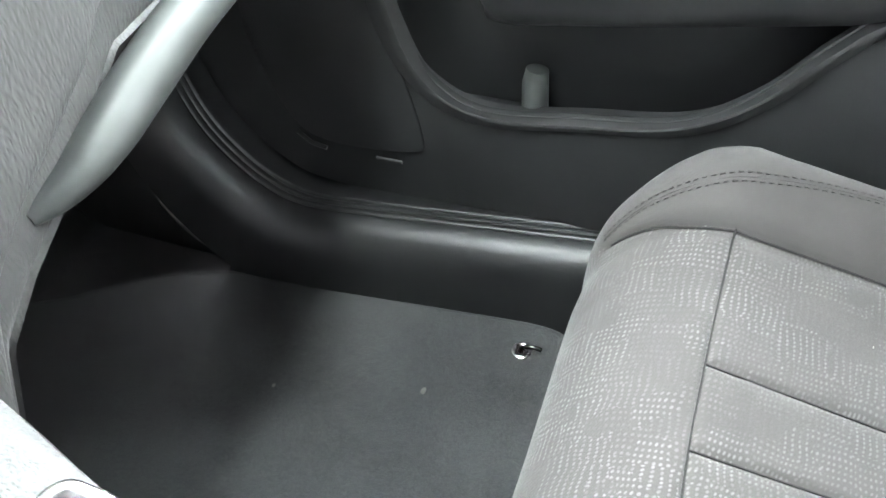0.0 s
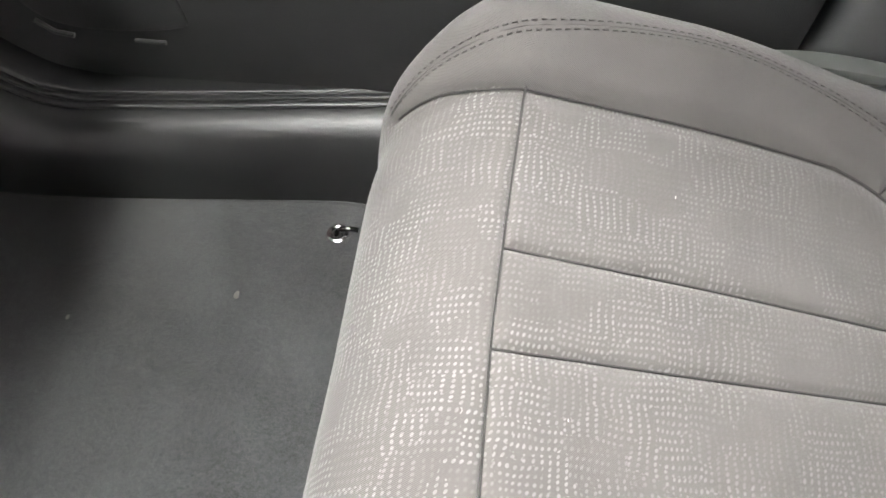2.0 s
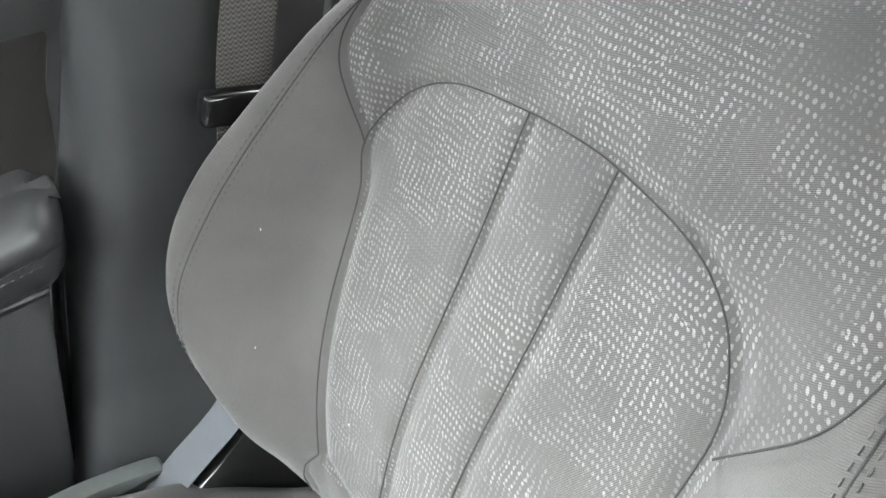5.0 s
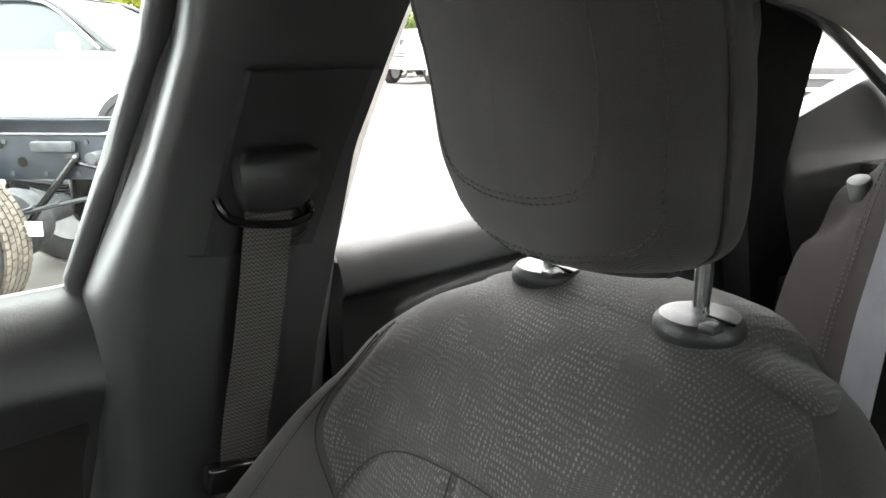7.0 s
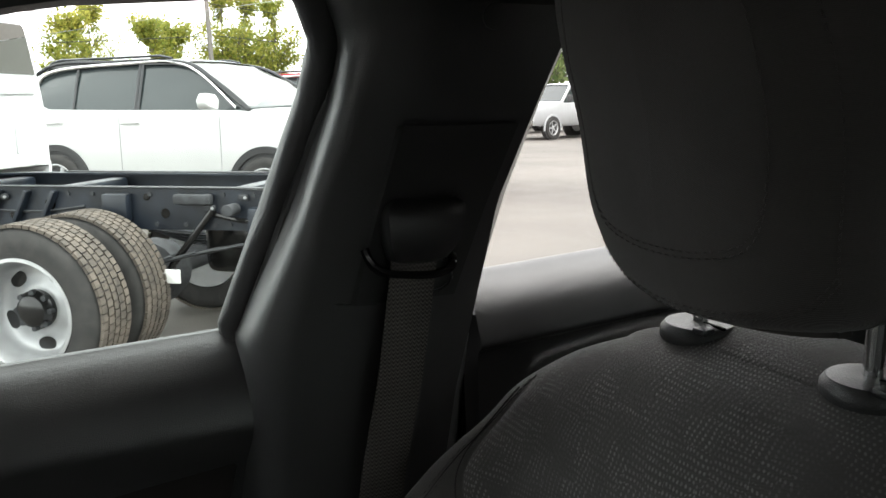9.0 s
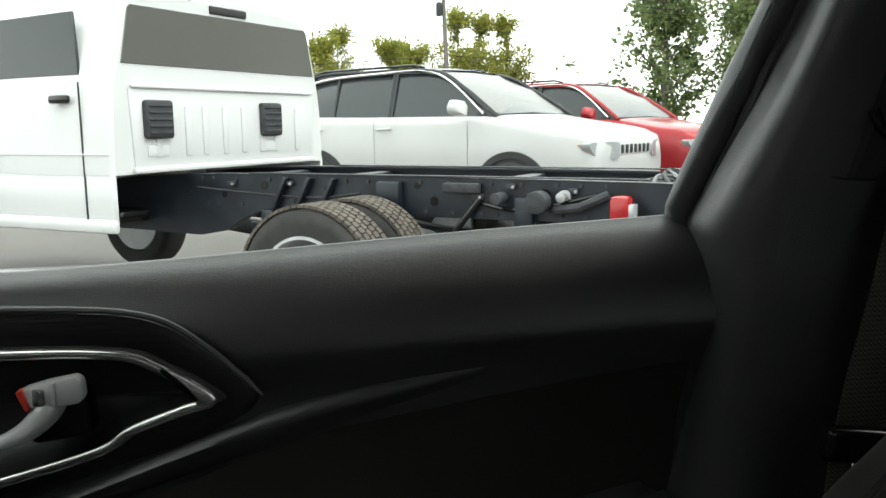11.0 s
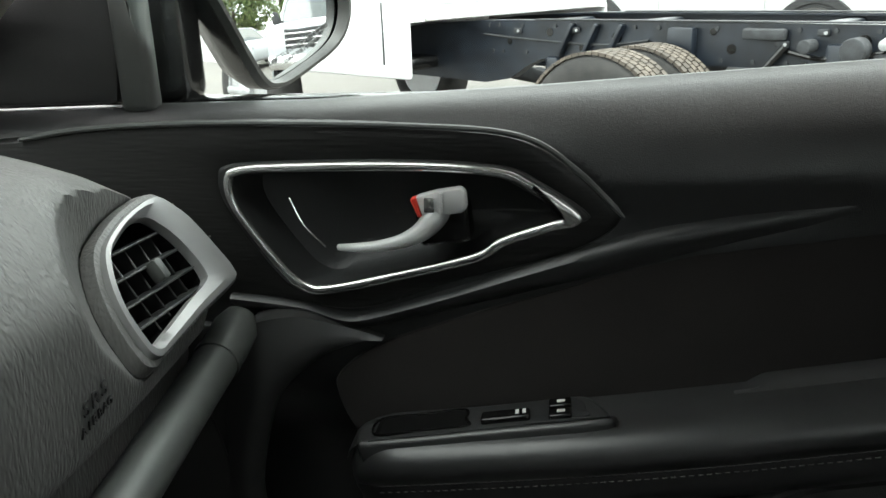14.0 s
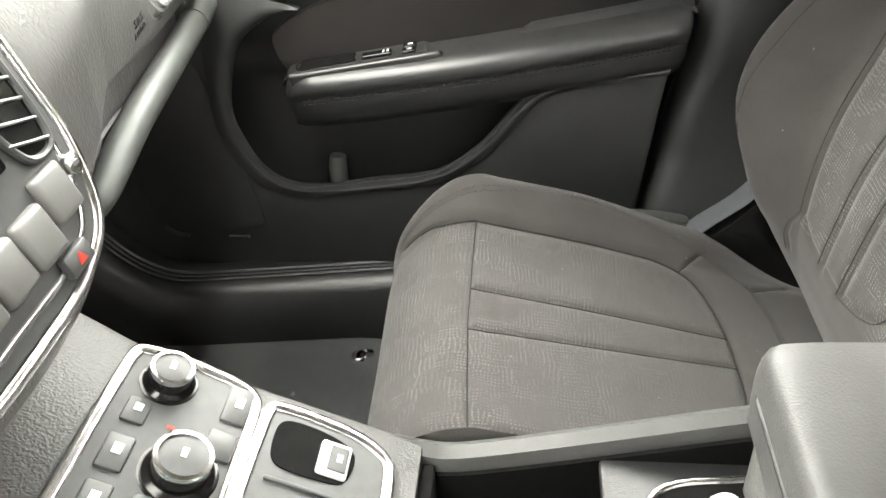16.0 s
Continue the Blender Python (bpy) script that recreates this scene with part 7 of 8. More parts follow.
def car_shell(root, paint, roof_paint, L, half, belt, roof_z, hood_z, nose, tail, screen, cabin_end, ride=0.30, cab_half=None):
    """Body, glass house, roof and pillars of a parked car. nose and tail: x of its ends; screen: foot and head of the windscreen."""
    def ring(x, hw, zb, zs, crown=0.03):
        k = [(hw * 0.86, zb), (hw * 0.97, zb + 0.06), (hw, zb + 0.20), (hw * 1.0, (zb + zs) / 2 + 0.06), (hw * 0.985, zs - 0.10), (hw * 0.955, zs - 0.02), (hw * 0.90, zs), (hw * 0.5, zs + crown), (0, zs + crown * 1.2)]
        return [(x, y, z) for y, z in k] + [(x, -y, z) for y, z in k[::-1][1:]]
    f0, f1 = screen
    st = [ring(nose, half * 0.78, ride + 0.12, hood_z - 0.20, 0.02), ring(nose - 0.05, half * 0.86, ride + 0.04, hood_z - 0.10, 0.03), ring(nose - 0.22, half * 0.95, ride, hood_z - 0.04, 0.035), ring(nose - 0.55, half, ride, hood_z + 0.0, 0.04), ring(f0 + 0.12, half, ride, belt - 0.02, 0.035), ring(f0 - 0.1, half, ride, belt, 0.01),
          ring((f0 + tail) / 2, half, ride, belt + 0.01, 0.0), ring(tail + 0.45, half, ride, belt + 0.03, 0.0), ring(tail + 0.15, half * 0.95, ride + 0.02, belt + 0.0, 0.0), ring(tail, half * 0.86, ride + 0.10, belt - 0.06, 0.0)]
    part("body", rings(st), paint, root, smooth=50)
    # glass house
    hb, hr = half * 0.90, half * 0.70
    if cab_half:
        hr = cab_half
    sec = []
    for x, z, a in ((f0, belt + 0.02, 0.0), ((f0 + f1) / 2, (belt + roof_z) / 2 + 0.03, 0.5), (f1, roof_z - 0.03, 1.0), ((f1 + cabin_end[0]) / 2, roof_z, 1.0), (cabin_end[0], roof_z - 0.04, 1.0), ((cabin_end[0] + cabin_end[1]) / 2, (belt + roof_z) / 2 + 0.05, 0.55), (cabin_end[1], belt + 0.03, 0.0)):
        h = hb + (hr - hb) * a
        sec.append([(x, hb, belt - 0.03), (x, h, z - 0.03), (x, h * 0.95, z), (x, 0, z + 0.02), (x, -h * 0.95, z), (x, -h, z - 0.03), (x, -hb, belt - 0.03)])
    part("glass_house", rings(sec), M_dark_glass, root, "dark tinted windows", smooth=30)
    wsc = [[(f0 - 0.03 + 0.012, y * hb * 0.93, belt + 0.035) for y in (-1, -0.5, 0, 0.5, 1)], [((f0 + f1) / 2 + 0.012, y * (hb + hr) / 2 * 0.94, (belt + roof_z) / 2 + 0.052 + 0.01 * (1 - abs(y))) for y in (-1, -0.5, 0, 0.5, 1)], [(f1 + 0.012, y * hr * 0.93, roof_z - 0.012 + 0.015 * (1 - abs(y))) for y in (-1, -0.5, 0, 0.5, 1)]]
    part("windscreen", rings(wsc, False), M_wind_glass, root, "reflecting windscreen")
    rf = []
    for x, z in ((f1 + 0.03, roof_z - 0.015), (f1 - 0.12, roof_z + 0.012), ((f1 + cabin_end[0]) / 2, roof_z + 0.022), (cabin_end[0] + 0.05, roof_z + 0.005), (cabin_end[0] - 0.06, roof_z - 0.03)):
        rf.append([(x, hr + 0.02, z - 0.05), (x, hr + 0.015, z - 0.01), (x, hr * 0.8, z + 0.012), (x, 0, z + 0.025), (x, -hr * 0.8, z + 0.012), (x, -hr - 0.015, z - 0.01), (x, -hr - 0.02, z - 0.05)])
    part("roof", rings(rf, False), roof_paint, root)
    for k in (1, -1):
        a = curve_pts([(f0 + 0.04, k * (hb + 0.005), belt), ((f0 + f1) / 2 + 0.02, k * (hb + hr) / 2 * 1.01, (belt + roof_z) / 2 + 0.035), (f1, k * (hr + 0.012), roof_z - 0.025), ((f1 + cabin_end[0]) / 2, k * (hr + 0.016), roof_z), (cabin_end[0], k * (hr + 0.012), roof_z - 0.035), (cabin_end[1], k * (hb + 0.004), belt + 0.02)], 6)
        part("roof_rail", tube(a, 0.026, 8), roof_paint, root)
    return hb, hr


def side_bits(root, half, belt, roof_z, hb, hr, posts, handles, mirror_x, paint, dark, k, chrome=True, line=None):
    for x in posts:
        part("door_post", tube([(x, k * (hb + 0.004), belt - 0.01), (x - 0.03, k * (hr + 0.012), roof_z - 0.03)], 0.018, 8, 0.4, (0, 1, 0)), dark, root)
    for x in handles:
        part("door_handle", tube([(x - 0.10, k * (half + 0.004), belt - 0.13), (x - 0.08, k * (half + 0.028), belt - 0.125), (x + 0.08, k * (half + 0.028), belt - 0.12), (x + 0.10, k * (half + 0.004), belt - 0.12)], 0.014, 8), paint, root)
    if mirror_x is not None:
        mm = rings([[(mirror_x + dx, k * (half + 0.02 + dy), belt + dz) for dx, dy, dz in ((0.07, 0, 0.01), (0.09, 0.09, 0.02), (0.07, 0.18, 0.04), (0.05, 0.20, 0.09), (0.06, 0.16, 0.14), (0.08, 0.05, 0.15), (0.08, 0.0, 0.10))], [(mirror_x + dx, k * (half + 0.02 + dy), belt + dz) for dx, dy, dz in ((-0.02, 0.0, 0.0), (-0.02, 0.09, 0.005), (-0.02, 0.20, 0.02), (-0.02, 0.225, 0.09), (-0.02, 0.17, 0.16), (-0.02, 0.05, 0.17), (-0.02, 0.0, 0.10))]])
        part("side_mirror", mm, paint, root, smooth=80)
    for x in (line or ()):
        part("door_gap", box(x, k * (half + 0.001), belt - 0.36, 0.004, 0.004, 0.62), M_stack, root)


def arches(root, xs, half, r, k, mat, ride):
    for x in xs:
        o = [(x + (r + 0.10) * math.cos(a), r + (r + 0.10) * math.sin(a) - 0.02) for a in np.linspace(-0.15, math.pi + 0.15, 24)]
        i = [(x + (r + 0.025) * math.cos(a), r + (r + 0.025) * math.sin(a) - 0.02) for a in np.linspace(math.pi + 0.15, -0.15, 24)]
        part("wheel_arch", plate(o + i, 0.03, 0.006, 1, "y", half - 0.012 if k > 0 else -half - 0.018), mat, root)
        part("arch_well", disc((x, k * (half - 0.046), r), r + 0.045, 0.10, (0, 1, 0), 32), M_cladding, root)


def make_suv(name, paint, roof_paint, label, place, near, group="parked cars"):
    root = thing(name, Matrix.Identity(4), label, "car", group)
    half = 0.905
    hb, hr = car_shell(root, paint, roof_paint, 4.4, half, 1.15, 1.66, 1.04, 2.22, -2.20, (1.06, 0.20), (-1.62, -2.05), 0.30)
    for k in (1, -1):
        side_bits(root, half, 1.15, 1.66, hb, hr, (-0.27, -0.31, -1.14), (-0.30, -1.33), 0.74, paint, M_black_car, k, True, (0.80, -0.45, -1.45) if k == near else ())
        quarter = [(-1.40, 1.14), (-1.62, 1.22), (-1.74, 1.40), (-1.66, 1.55), (-1.90, 1.50), (-2.06, 1.14)]
        part("quarter_panel", rings([[(x, k * (hb + 0.014 + dy + (hr - hb) * (z - 1.15) / 0.51), z) for x, z in quarter] for dy in (-0.03, 0.0)]), paint, root, "body-coloured rear pillar")
        part("sill_cladding", box(-0.02, k * (half - 0.005), 0.33, 2.1, 0.05, 0.14, 0.02), M_cladding, root)
        arches(root, (1.32, -1.32), half, 0.36, k, M_cladding, 0.3)
        for x in (1.32, -1.32):
            wheel(root, x, k * (half - 0.075), 0.35, 0.22, M_rim_steel, k, 0.68, 0.03, 5)
        line = curve_pts([(0.95, k * (hb + 0.012), 1.175), (0.24, k * (hr + 0.028), 1.615), (-0.6, k * (hr + 0.032), 1.64), (-1.5, k * (hr + 0.036), 1.585), (-1.72, k * (hr + 0.080), 1.42), (-1.62, k * (hb + 0.0), 1.22)], 8)
        part("window_line", tube(line, 0.017, 6), M_satin, root, "bright window line")
        part("roof_bar", tube([(0.05, k * (hr - 0.02), 1.685), (-0.1, k * (hr - 0.02), 1.715), (-1.45, k * (hr - 0.02), 1.705), (-1.6, k * (hr - 0.02), 1.67)], 0.014, 8), M_black_car, root)
        lamp = curve_pts([(0.42, 0.730), (0.56, 0.722), (0.72, 0.725), (0.80, 0.78), (0.850, 0.868), (0.70, 0.885), (0.42, 0.872)], 4, True)
        secs = [[(2.245 - 0.34 * max(0, (a - 0.45)) ** 1.3 + dx, k * a, b) for a, b in lamp] for dx in (-0.10, 0.0)]
        h = part("headlight", rings(secs), M_lamp_glass, root, "clear headlight")
        part("indicator", rings([[(2.135 - 0.42 * (a - 0.70) + dx, k * a, b) for a, b in ((0.70, 0.735), (0.75, 0.745), (0.81, 0.79), (0.848, 0.862), (0.79, 0.850))] for dx in (-0.12, 0.034)]), M_amber, h, "amber indicator")
    part("grille_panel", box(2.20, 0, 0.81, 0.06, 0.82, 0.115, 0.02), paint, root)
    for q in range(7):
        part("grille_slot", box(2.226, (q - 3) * 0.105, 0.812, 0.03, 0.060, 0.085, 0.010, 2), M_cladding, root)
    part("lower_grille", box(2.15, 0, 0.50, 0.08, 1.2, 0.16, 0.03), M_cladding, root)
    root.matrix_world = place
    return root


def at(x, y, deg):
    return Matrix.Translation((x, y, 0)) @ Matrix.Rotation(radians(deg), 4, 'Z')


make_suv("suv", M_pearl_paint, M_black_car, "parked white suv with black roof and chrome window line", at(2.09, 10.47, -46) @ Matrix.Scale(1.086, 4), -1)
make_suv("suv", M_red_car, M_red_car, "parked dark red suv beside the white one", at(4.60, 12.77, -53) @ Matrix.Scale(1.05, 4), -1)


def make_sedan(paint, label, place):
    root = thing("sedan", Matrix.Identity(4), label, "car", "parked cars")
    half = 0.90
    hb, hr = car_shell(root, paint, paint, 4.7, half, 0.95, 1.43, 0.93, 2.35, -2.30, (1.05, 0.25), (-0.95, -1.75), 0.25)
    for k in (1, -1):
        side_bits(root, half, 0.95, 1.43, hb, hr, (-0.30,), (-0.15, -1.0), 0.70, paint, M_black_car, k)
        arches(root, (1.38, -1.38), half, 0.33, k, M_cladding, 0.25)
        for x in (1.38, -1.38):
            wheel(root, x, k * (half - 0.075), 0.33, 0.21, M_rim_steel, k, 0.68, 0.03, 5)
        part("tail_light", box(-2.24, k * 0.66, 0.80, 0.10, 0.36, 0.14, 0.03), M_tail, root, "red tail light")
        part("headlight", box(2.26, k * 0.62, 0.72, 0.12, 0.34, 0.13, 0.04), M_lamp_glass, root)
    part("bumper", box(-2.28, 0, 0.48, 0.10, 1.5, 0.22, 0.04), paint, root)
    part("grille", box(2.31, 0, 0.62, 0.06, 0.7, 0.14, 0.02), M_cladding, root)
    root.matrix_world = place
    return root


def make_pickup(paint, label, place, group="parked pickups"):
    root = thing("pickup_truck", Matrix.Identity(4), label, "pickup truck", group)
    half = 1.0

    def ring(x, hw, zb, zs):
        k = [(hw * 0.92, zb), (hw, zb + 0.10), (hw, zs - 0.12), (hw * 0.97, zs - 0.02), (hw * 0.92, zs), (0, zs + 0.02)]
        return [(x, y, z) for y, z in k] + [(x, -y, z) for y, z in k[::-1][1:]]
    part("body", rings([ring(2.85, 0.86, 0.62, 1.05), ring(2.78, 0.95, 0.50, 1.17), ring(2.4, 1.0, 0.48, 1.24), ring(1.3, 1.0, 0.48, 1.29), ring(1.1, 1.0, 0.45, 1.25), ring(-0.72, 1.0, 0.45, 1.27), ring(-0.75, 0.98, 0.5, 1.2)]), paint, root)
    part("bed", rings([ring(-0.80, 0.98, 0.55, 1.30), ring(-2.85, 0.98, 0.55, 1.30), ring(-2.90, 0.94, 0.62, 1.27)]), paint, root)
    hb, hr = 0.93, 0.74
    sec = []
    for x, z, a in ((1.25, 1.28, 0.0), (0.85, 1.60, 0.5), (0.50, 1.88, 1.0), (-0.1, 1.91, 1.0), (-0.62, 1.88, 1.0), (-0.74, 1.55, 0.5), (-0.76, 1.27, 0.0)):
        h = hb + (hr - hb) * a
        sec.append([(x, hb, 1.22), (x, h, z - 0.04), (x, h * 0.94, z), (x, 0, z + 0.02), (x, -h * 0.94, z), (x, -h, z - 0.04), (x, -hb, 1.22)])
    part("glass_house", rings(sec), M_dark_glass, root, "dark cab windows", smooth=30)
    part("roof", rings([[(x, hr + 0.02, z - 0.06), (x, hr, z), (x, 0, z + 0.02), (x, -hr, z), (x, -hr - 0.02, z - 0.06)] for x, z in ((0.55, 1.87), (0.40, 1.915), (-0.1, 1.935), (-0.6, 1.91), (-0.70, 1.86))], False), paint, root)
    for k in (1, -1):
        part("pillar", tube([(1.28, k * (hb + 0.005), 1.26), (0.52, k * (hr + 0.012), 1.88)], 0.045, 8), paint, root)
        part("pillar", tube([(0.18, k * (hb + 0.01), 1.24), (0.12, k * (hr + 0.012), 1.88)], 0.05, 8, 0.5, (0, 1, 0)), paint, root)
        part("pillar", tube([(-0.70, k * (hb + 0.01), 1.24), (-0.64, k * (hr + 0.012), 1.88)], 0.07, 8, 0.6, (0, 1, 0)), paint, root)
        part("side_mirror", box(1.05, k * 1.12, 1.40, 0.10, 0.20, 0.24, 0.04), M_cladding, root)
        part("headlight", box(2.74, k * 0.74, 0.98, 0.20, 0.34, 0.18, 0.04), M_lamp_glass, root, "clear headlight")
        part("tail_light", box(-2.88, k * 0.88, 1.05, 0.06, 0.16, 0.36, 0.02), M_tail, root)
        arches(root, (1.85, -1.85), half, 0.40, k, paint, 0.4)
        for x in (1.85, -1.85):
            wheel(root, x, k * 0.905, 0.40, 0.27, M_rim_steel, k, 0.62, 0.03, 5)
    part("grille", box(2.82, 0, 0.97, 0.08, 1.02, 0.34, 0.04), M_cladding, root, "wide front grille")
    for q in (-1, 0, 1):
        part("grille_bar", box(2.865, 0, 0.97 + q * 0.095, 0.03, 0.98, 0.035, 0.01), M_satin, root)
    part("bumper", box(2.88, 0, 0.62, 0.16, 1.86, 0.24, 0.05), M_satin, root, "bright front bumper")
    root.matrix_world = place
    return root


make_pickup(M_black_car, "parked black crew-cab pickup with chrome bumper", at(18.31, 21.17, 204))
for paint, label, x, y, d in ((M_silver_car, "parked silver pickup at the far side of the lot", 17.4, 26.0, 200), (M_silver_car, "parked silver pickup at the far side of the lot", 19.0, 31.0, 200), (M_white_paint, "parked white pickup in the far row", 22.5, 36.5, 205),
                              (M_white_paint, "parked white pickup beside the black one", 20.76, 26.45, 180),
                              (M_silver_car, "parked grey pickup with chrome grille", 8.6, 5.0, 211), (M_white_paint, "parked white pickup seen in the door mirror", 16.0, 7.2, 150)):
    make_pickup(paint, label, at(x, y, d))
make_sedan(M_silver_car, "parked silver sedan seen in the door mirror", at(16.5, 3.9, 160))
make_sedan(M_red_car, "parked red sedan seen in the door mirror", at(17.5, 1.9, 165))
make_sedan(M_white_paint, "parked white sedan seen in the door mirror", at(19.5, 0.2, 165))


def make_chassis_truck():
    root = thing("chassis_truck", Matrix.Identity(4), "white chassis-cab truck with bare black frame and dual rear wheels", "truck")
    CA = 1.368
    # frame rails: channel sections with a kick-up by the cab
    for k in (1, -1):
        secs = []
        for x, zt, h in ((-1.75, 0.91, 0.16), (-1.45, 0.915, 0.17), (-1.0, 0.92, 0.20), (0.0, 0.925, 0.21), (0.62, 0.925, 0.205), (0.80, 0.925, 0.215), (0.92, 0.925, 0.26), (1.05, 0.925, 0.34), (1.25, 0.92, 0.37), (1.7, 0.90, 0.34), (3.0, 0.78, 0.2), (3.6, 0.76, 0.2)):
            y0, y1 = k * 0.47, k * 0.39
            secs.append([(x, y0, zt), (x, y0, zt - h), (x, y1, zt - h), (x, y1, zt - h + 0.012), (x, k * 0.458, zt - h + 0.012), (x, k * 0.458, zt - 0.012), (x, y1, zt - 0.012), (x, y1, zt)])
        r = part("frame_rail", rings(secs), M_frame, root, "black painted frame rail")
        for q, (x, z) in enumerate(((1.05, 0.80), (0.75, 0.86), (0.30, 0.84), (-0.25, 0.88), (-0.35, 0.80), (-0.95, 0.85), (-1.2, 0.82), (0.52, 0.78))):
            part("rail_hole", disc((x, k * 0.471, z), 0.018 + 0.006 * (q % 3), 0.006, (0, 1, 0), 14), M_gloss_black, r)
        for x in (1.18, 1.10, 0.92, 0.68, 0.40, 0.16, 0.02, -0.14, -0.30, -0.46, -0.62, -0.70, -0.86, -1.04, -1.16, -1.28):
            for z in (0.895, 0.745):
                part("rail_bolt", disc((x + 0.03 * (z > 0.8), k * 0.473, z), 0.011, 0.012, (0, 1, 0), 8), M_dusty, r)
        part("rail_label", box(-0.02, k * 0.472, 0.80, 0.05, 0.003, 0.030), M_white_mark, r)
        for x in (0.62, 0.46, 0.30):
            part("rib", turned(box(0, 0, 0, 0.022, 0.05, 0.20, 0.006), Matrix.Translation((x, k * 0.49, 0.82)) @ Matrix.Rotation(radians(-28), 4, 'Y')), M_frame, r)
        part("brake_line", tube(curve_pts([(1.25, k * 0.478, 0.84), (0.85, k * 0.478, 0.815), (0.40, k * 0.480, 0.80), (0.1, k * 0.478, 0.83)], 6), 0.007, 6), M_dusty, r)
        for x, z, a in ((0.98, 0.865, 0.05), (0.56, 0.875, 0.04), (-0.60, 0.83, 0.06), (-0.78, 0.885, 0.05), (-1.10, 0.87, 0.045)):
            b = part("line_clip", box(x, k * 0.482, z, a, 0.026, 0.030, 0.006, 2), M_dusty, r)
            part("clip_bolt", disc((x - a * 0.3, k * 0.497, z), 0.008, 0.008, (0, 1, 0), 8), M_rim_steel, b)
        part("valve_body", lathe([(0.004, 0.0), (0.030, 0.004), (0.032, 0.030), (0.018, 0.036), (0.018, 0.060), (0.026, 0.064), (0.024, 0.085), (0.004, 0.088)], 14, Matrix.Translation((-1.06, k * 0.475, 0.845)) @ Matrix.Rotation(radians(-90 * k), 4, 'X')), M_rim_steel, r, "bare metal fitting")
        part("rail_hose", tube(curve_pts([(-0.62, k * 0.485, 0.80), (-0.80, k * 0.52, 0.775), (-1.00, k * 0.515, 0.80), (-1.22, k * 0.49, 0.855)], 6), 0.012, 8), M_gloss_black, r, "black rubber hose")
        part("rail_flange", box(-0.30, k * 0.455, 0.929, 2.3, 0.060, 0.006, 0.002, 1), M_dusty, r, "dusty upper flange")
        # leaf spring, hanger and bump stop
        for q in range(4):
            L = 0.80 - 0.13 * q
            part("spring_leaf", tube(curve_pts([(-L, k * 0.52, 0.66 - 0.022 * q), (0, k * 0.52, 0.53 - 0.018 * q), (L, k * 0.52, 0.66 - 0.022 * q)], 8), 0.030, 6, 0.3), M_dusty, root)
        part("spring_hanger", box(-0.86, k * 0.50, 0.74, 0.10, 0.07, 0.20, 0.02), M_frame, root)
        part("spring_hanger", box(0.70, k * 0.50, 0.68, 0.09, 0.06, 0.10, 0.02), M_frame, root)
        part("shackle_bolt", disc((-0.74, k * 0.54, 0.83), 0.030, 0.10, (0, 1, 0), 14, 0.004), M_dusty, root)
        part("shock_absorber", tube([(-0.36, k * 0.52, 0.50), (-0.62, k * 0.50, 0.82)], 0.017, 10), M_gloss_black, root)
        part("bracket", box(-0.10, k * 0.50, 0.83, 0.14, 0.06, 0.14, 0.012), M_frame, root)
        part("bracket", box(-0.52, k * 0.50, 0.875, 0.20, 0.05, 0.05, 0.01), M_dusty, root)
        part("rail_stop", disc((-0.95, k * 0.56, 0.82), 0.055, 0.09, (0, 1, 0), 16, 0.01), M_dusty, root, "dusty rubber stop")
        part("tow_link", tube([(-1.02, k * 0.52, 0.78), (-1.15, k * 0.55, 0.80), (-1.28, k * 0.52, 0.86)], 0.022, 8), M_dusty, root)
        tl = part("tail_light", box(-1.36, k * 0.60, 0.79, 0.09, 0.10, 0.15, 0.02), M_tail, root, "red tail light on a bracket")
        part("reverse_lens", box(-1.412, k * 0.60, 0.79, 0.03, 0.08, 0.08, 0.008), M_lamp_glass, tl)
    for x in (-1.35, -0.6, 0.45, 1.1):
        part("crossmember", box(x, 0, 0.84, 0.10, 0.82, 0.12, 0.02), M_frame, root)
    part("axle", tube([(0, -0.6, 0.405), (0, 0.6, 0.405)], 0.075, 12), M_dusty, root)
    part("differential", lathe([(0.05, -0.14), (0.17, -0.08), (0.19, 0), (0.17, 0.08), (0.05, 0.14)], 20, Matrix.Translation((0, 0, 0.405)) @ Matrix.Rotation(radians(90), 4, 'X')), M_dusty, root)
    part("drive_shaft", tube([(0, 0, 0.42), (1.6, 0, 0.58)], 0.05, 10), M_dusty, root)
    part("fuel_tank", box(-0.85, 0.02, 0.62, 0.75, 0.66, 0.30, 0.06, 3), M_gloss_black, root, "black plastic fuel tank")
    part("exhaust", tube(curve_pts([(1.3, -0.30, 0.60), (0.6, -0.28, 0.70), (0.0, -0.26, 0.78), (-0.5, -0.30, 0.70), (-1.2, -0.4, 0.66)], 6), 0.045, 10), M_rim_steel, root)
    for q in range(5):
        part("wiring", tube(curve_pts([(-1.25 - 0.1 * q, 0.40, 0.88), (-1.4, 0.2 - 0.1 * q, 0.90 + 0.01 * q), (-1.6, 0.1 - 0.05 * q, 0.87 + 0.008 * q), (-1.7, 0.3 - 0.1 * q, 0.84)], 5), 0.012, 6), (M_dusty, M_gloss_black, M_grey_mark)[q % 3], root)
    part("tag", box(-0.42, 0.58, 0.50, 0.10, 0.012, 0.07, 0.004), M_white_mark, root, "white paper tag")
    part("hitch_plate", box(-1.76, 0, 0.84, 0.04, 0.9, 0.18, 0.01), M_frame, root)
    # cab: rear wall with ribs, window, sides and roof
    half_shape = [(0.985, 0.62), (1.0, 0.78), (1.0, 1.05), (0.985, 1.30), (0.965, 1.43), (0.86, 1.80), (0.80, 1.88), (0.60, 1.915), (0.0, 1.925)]
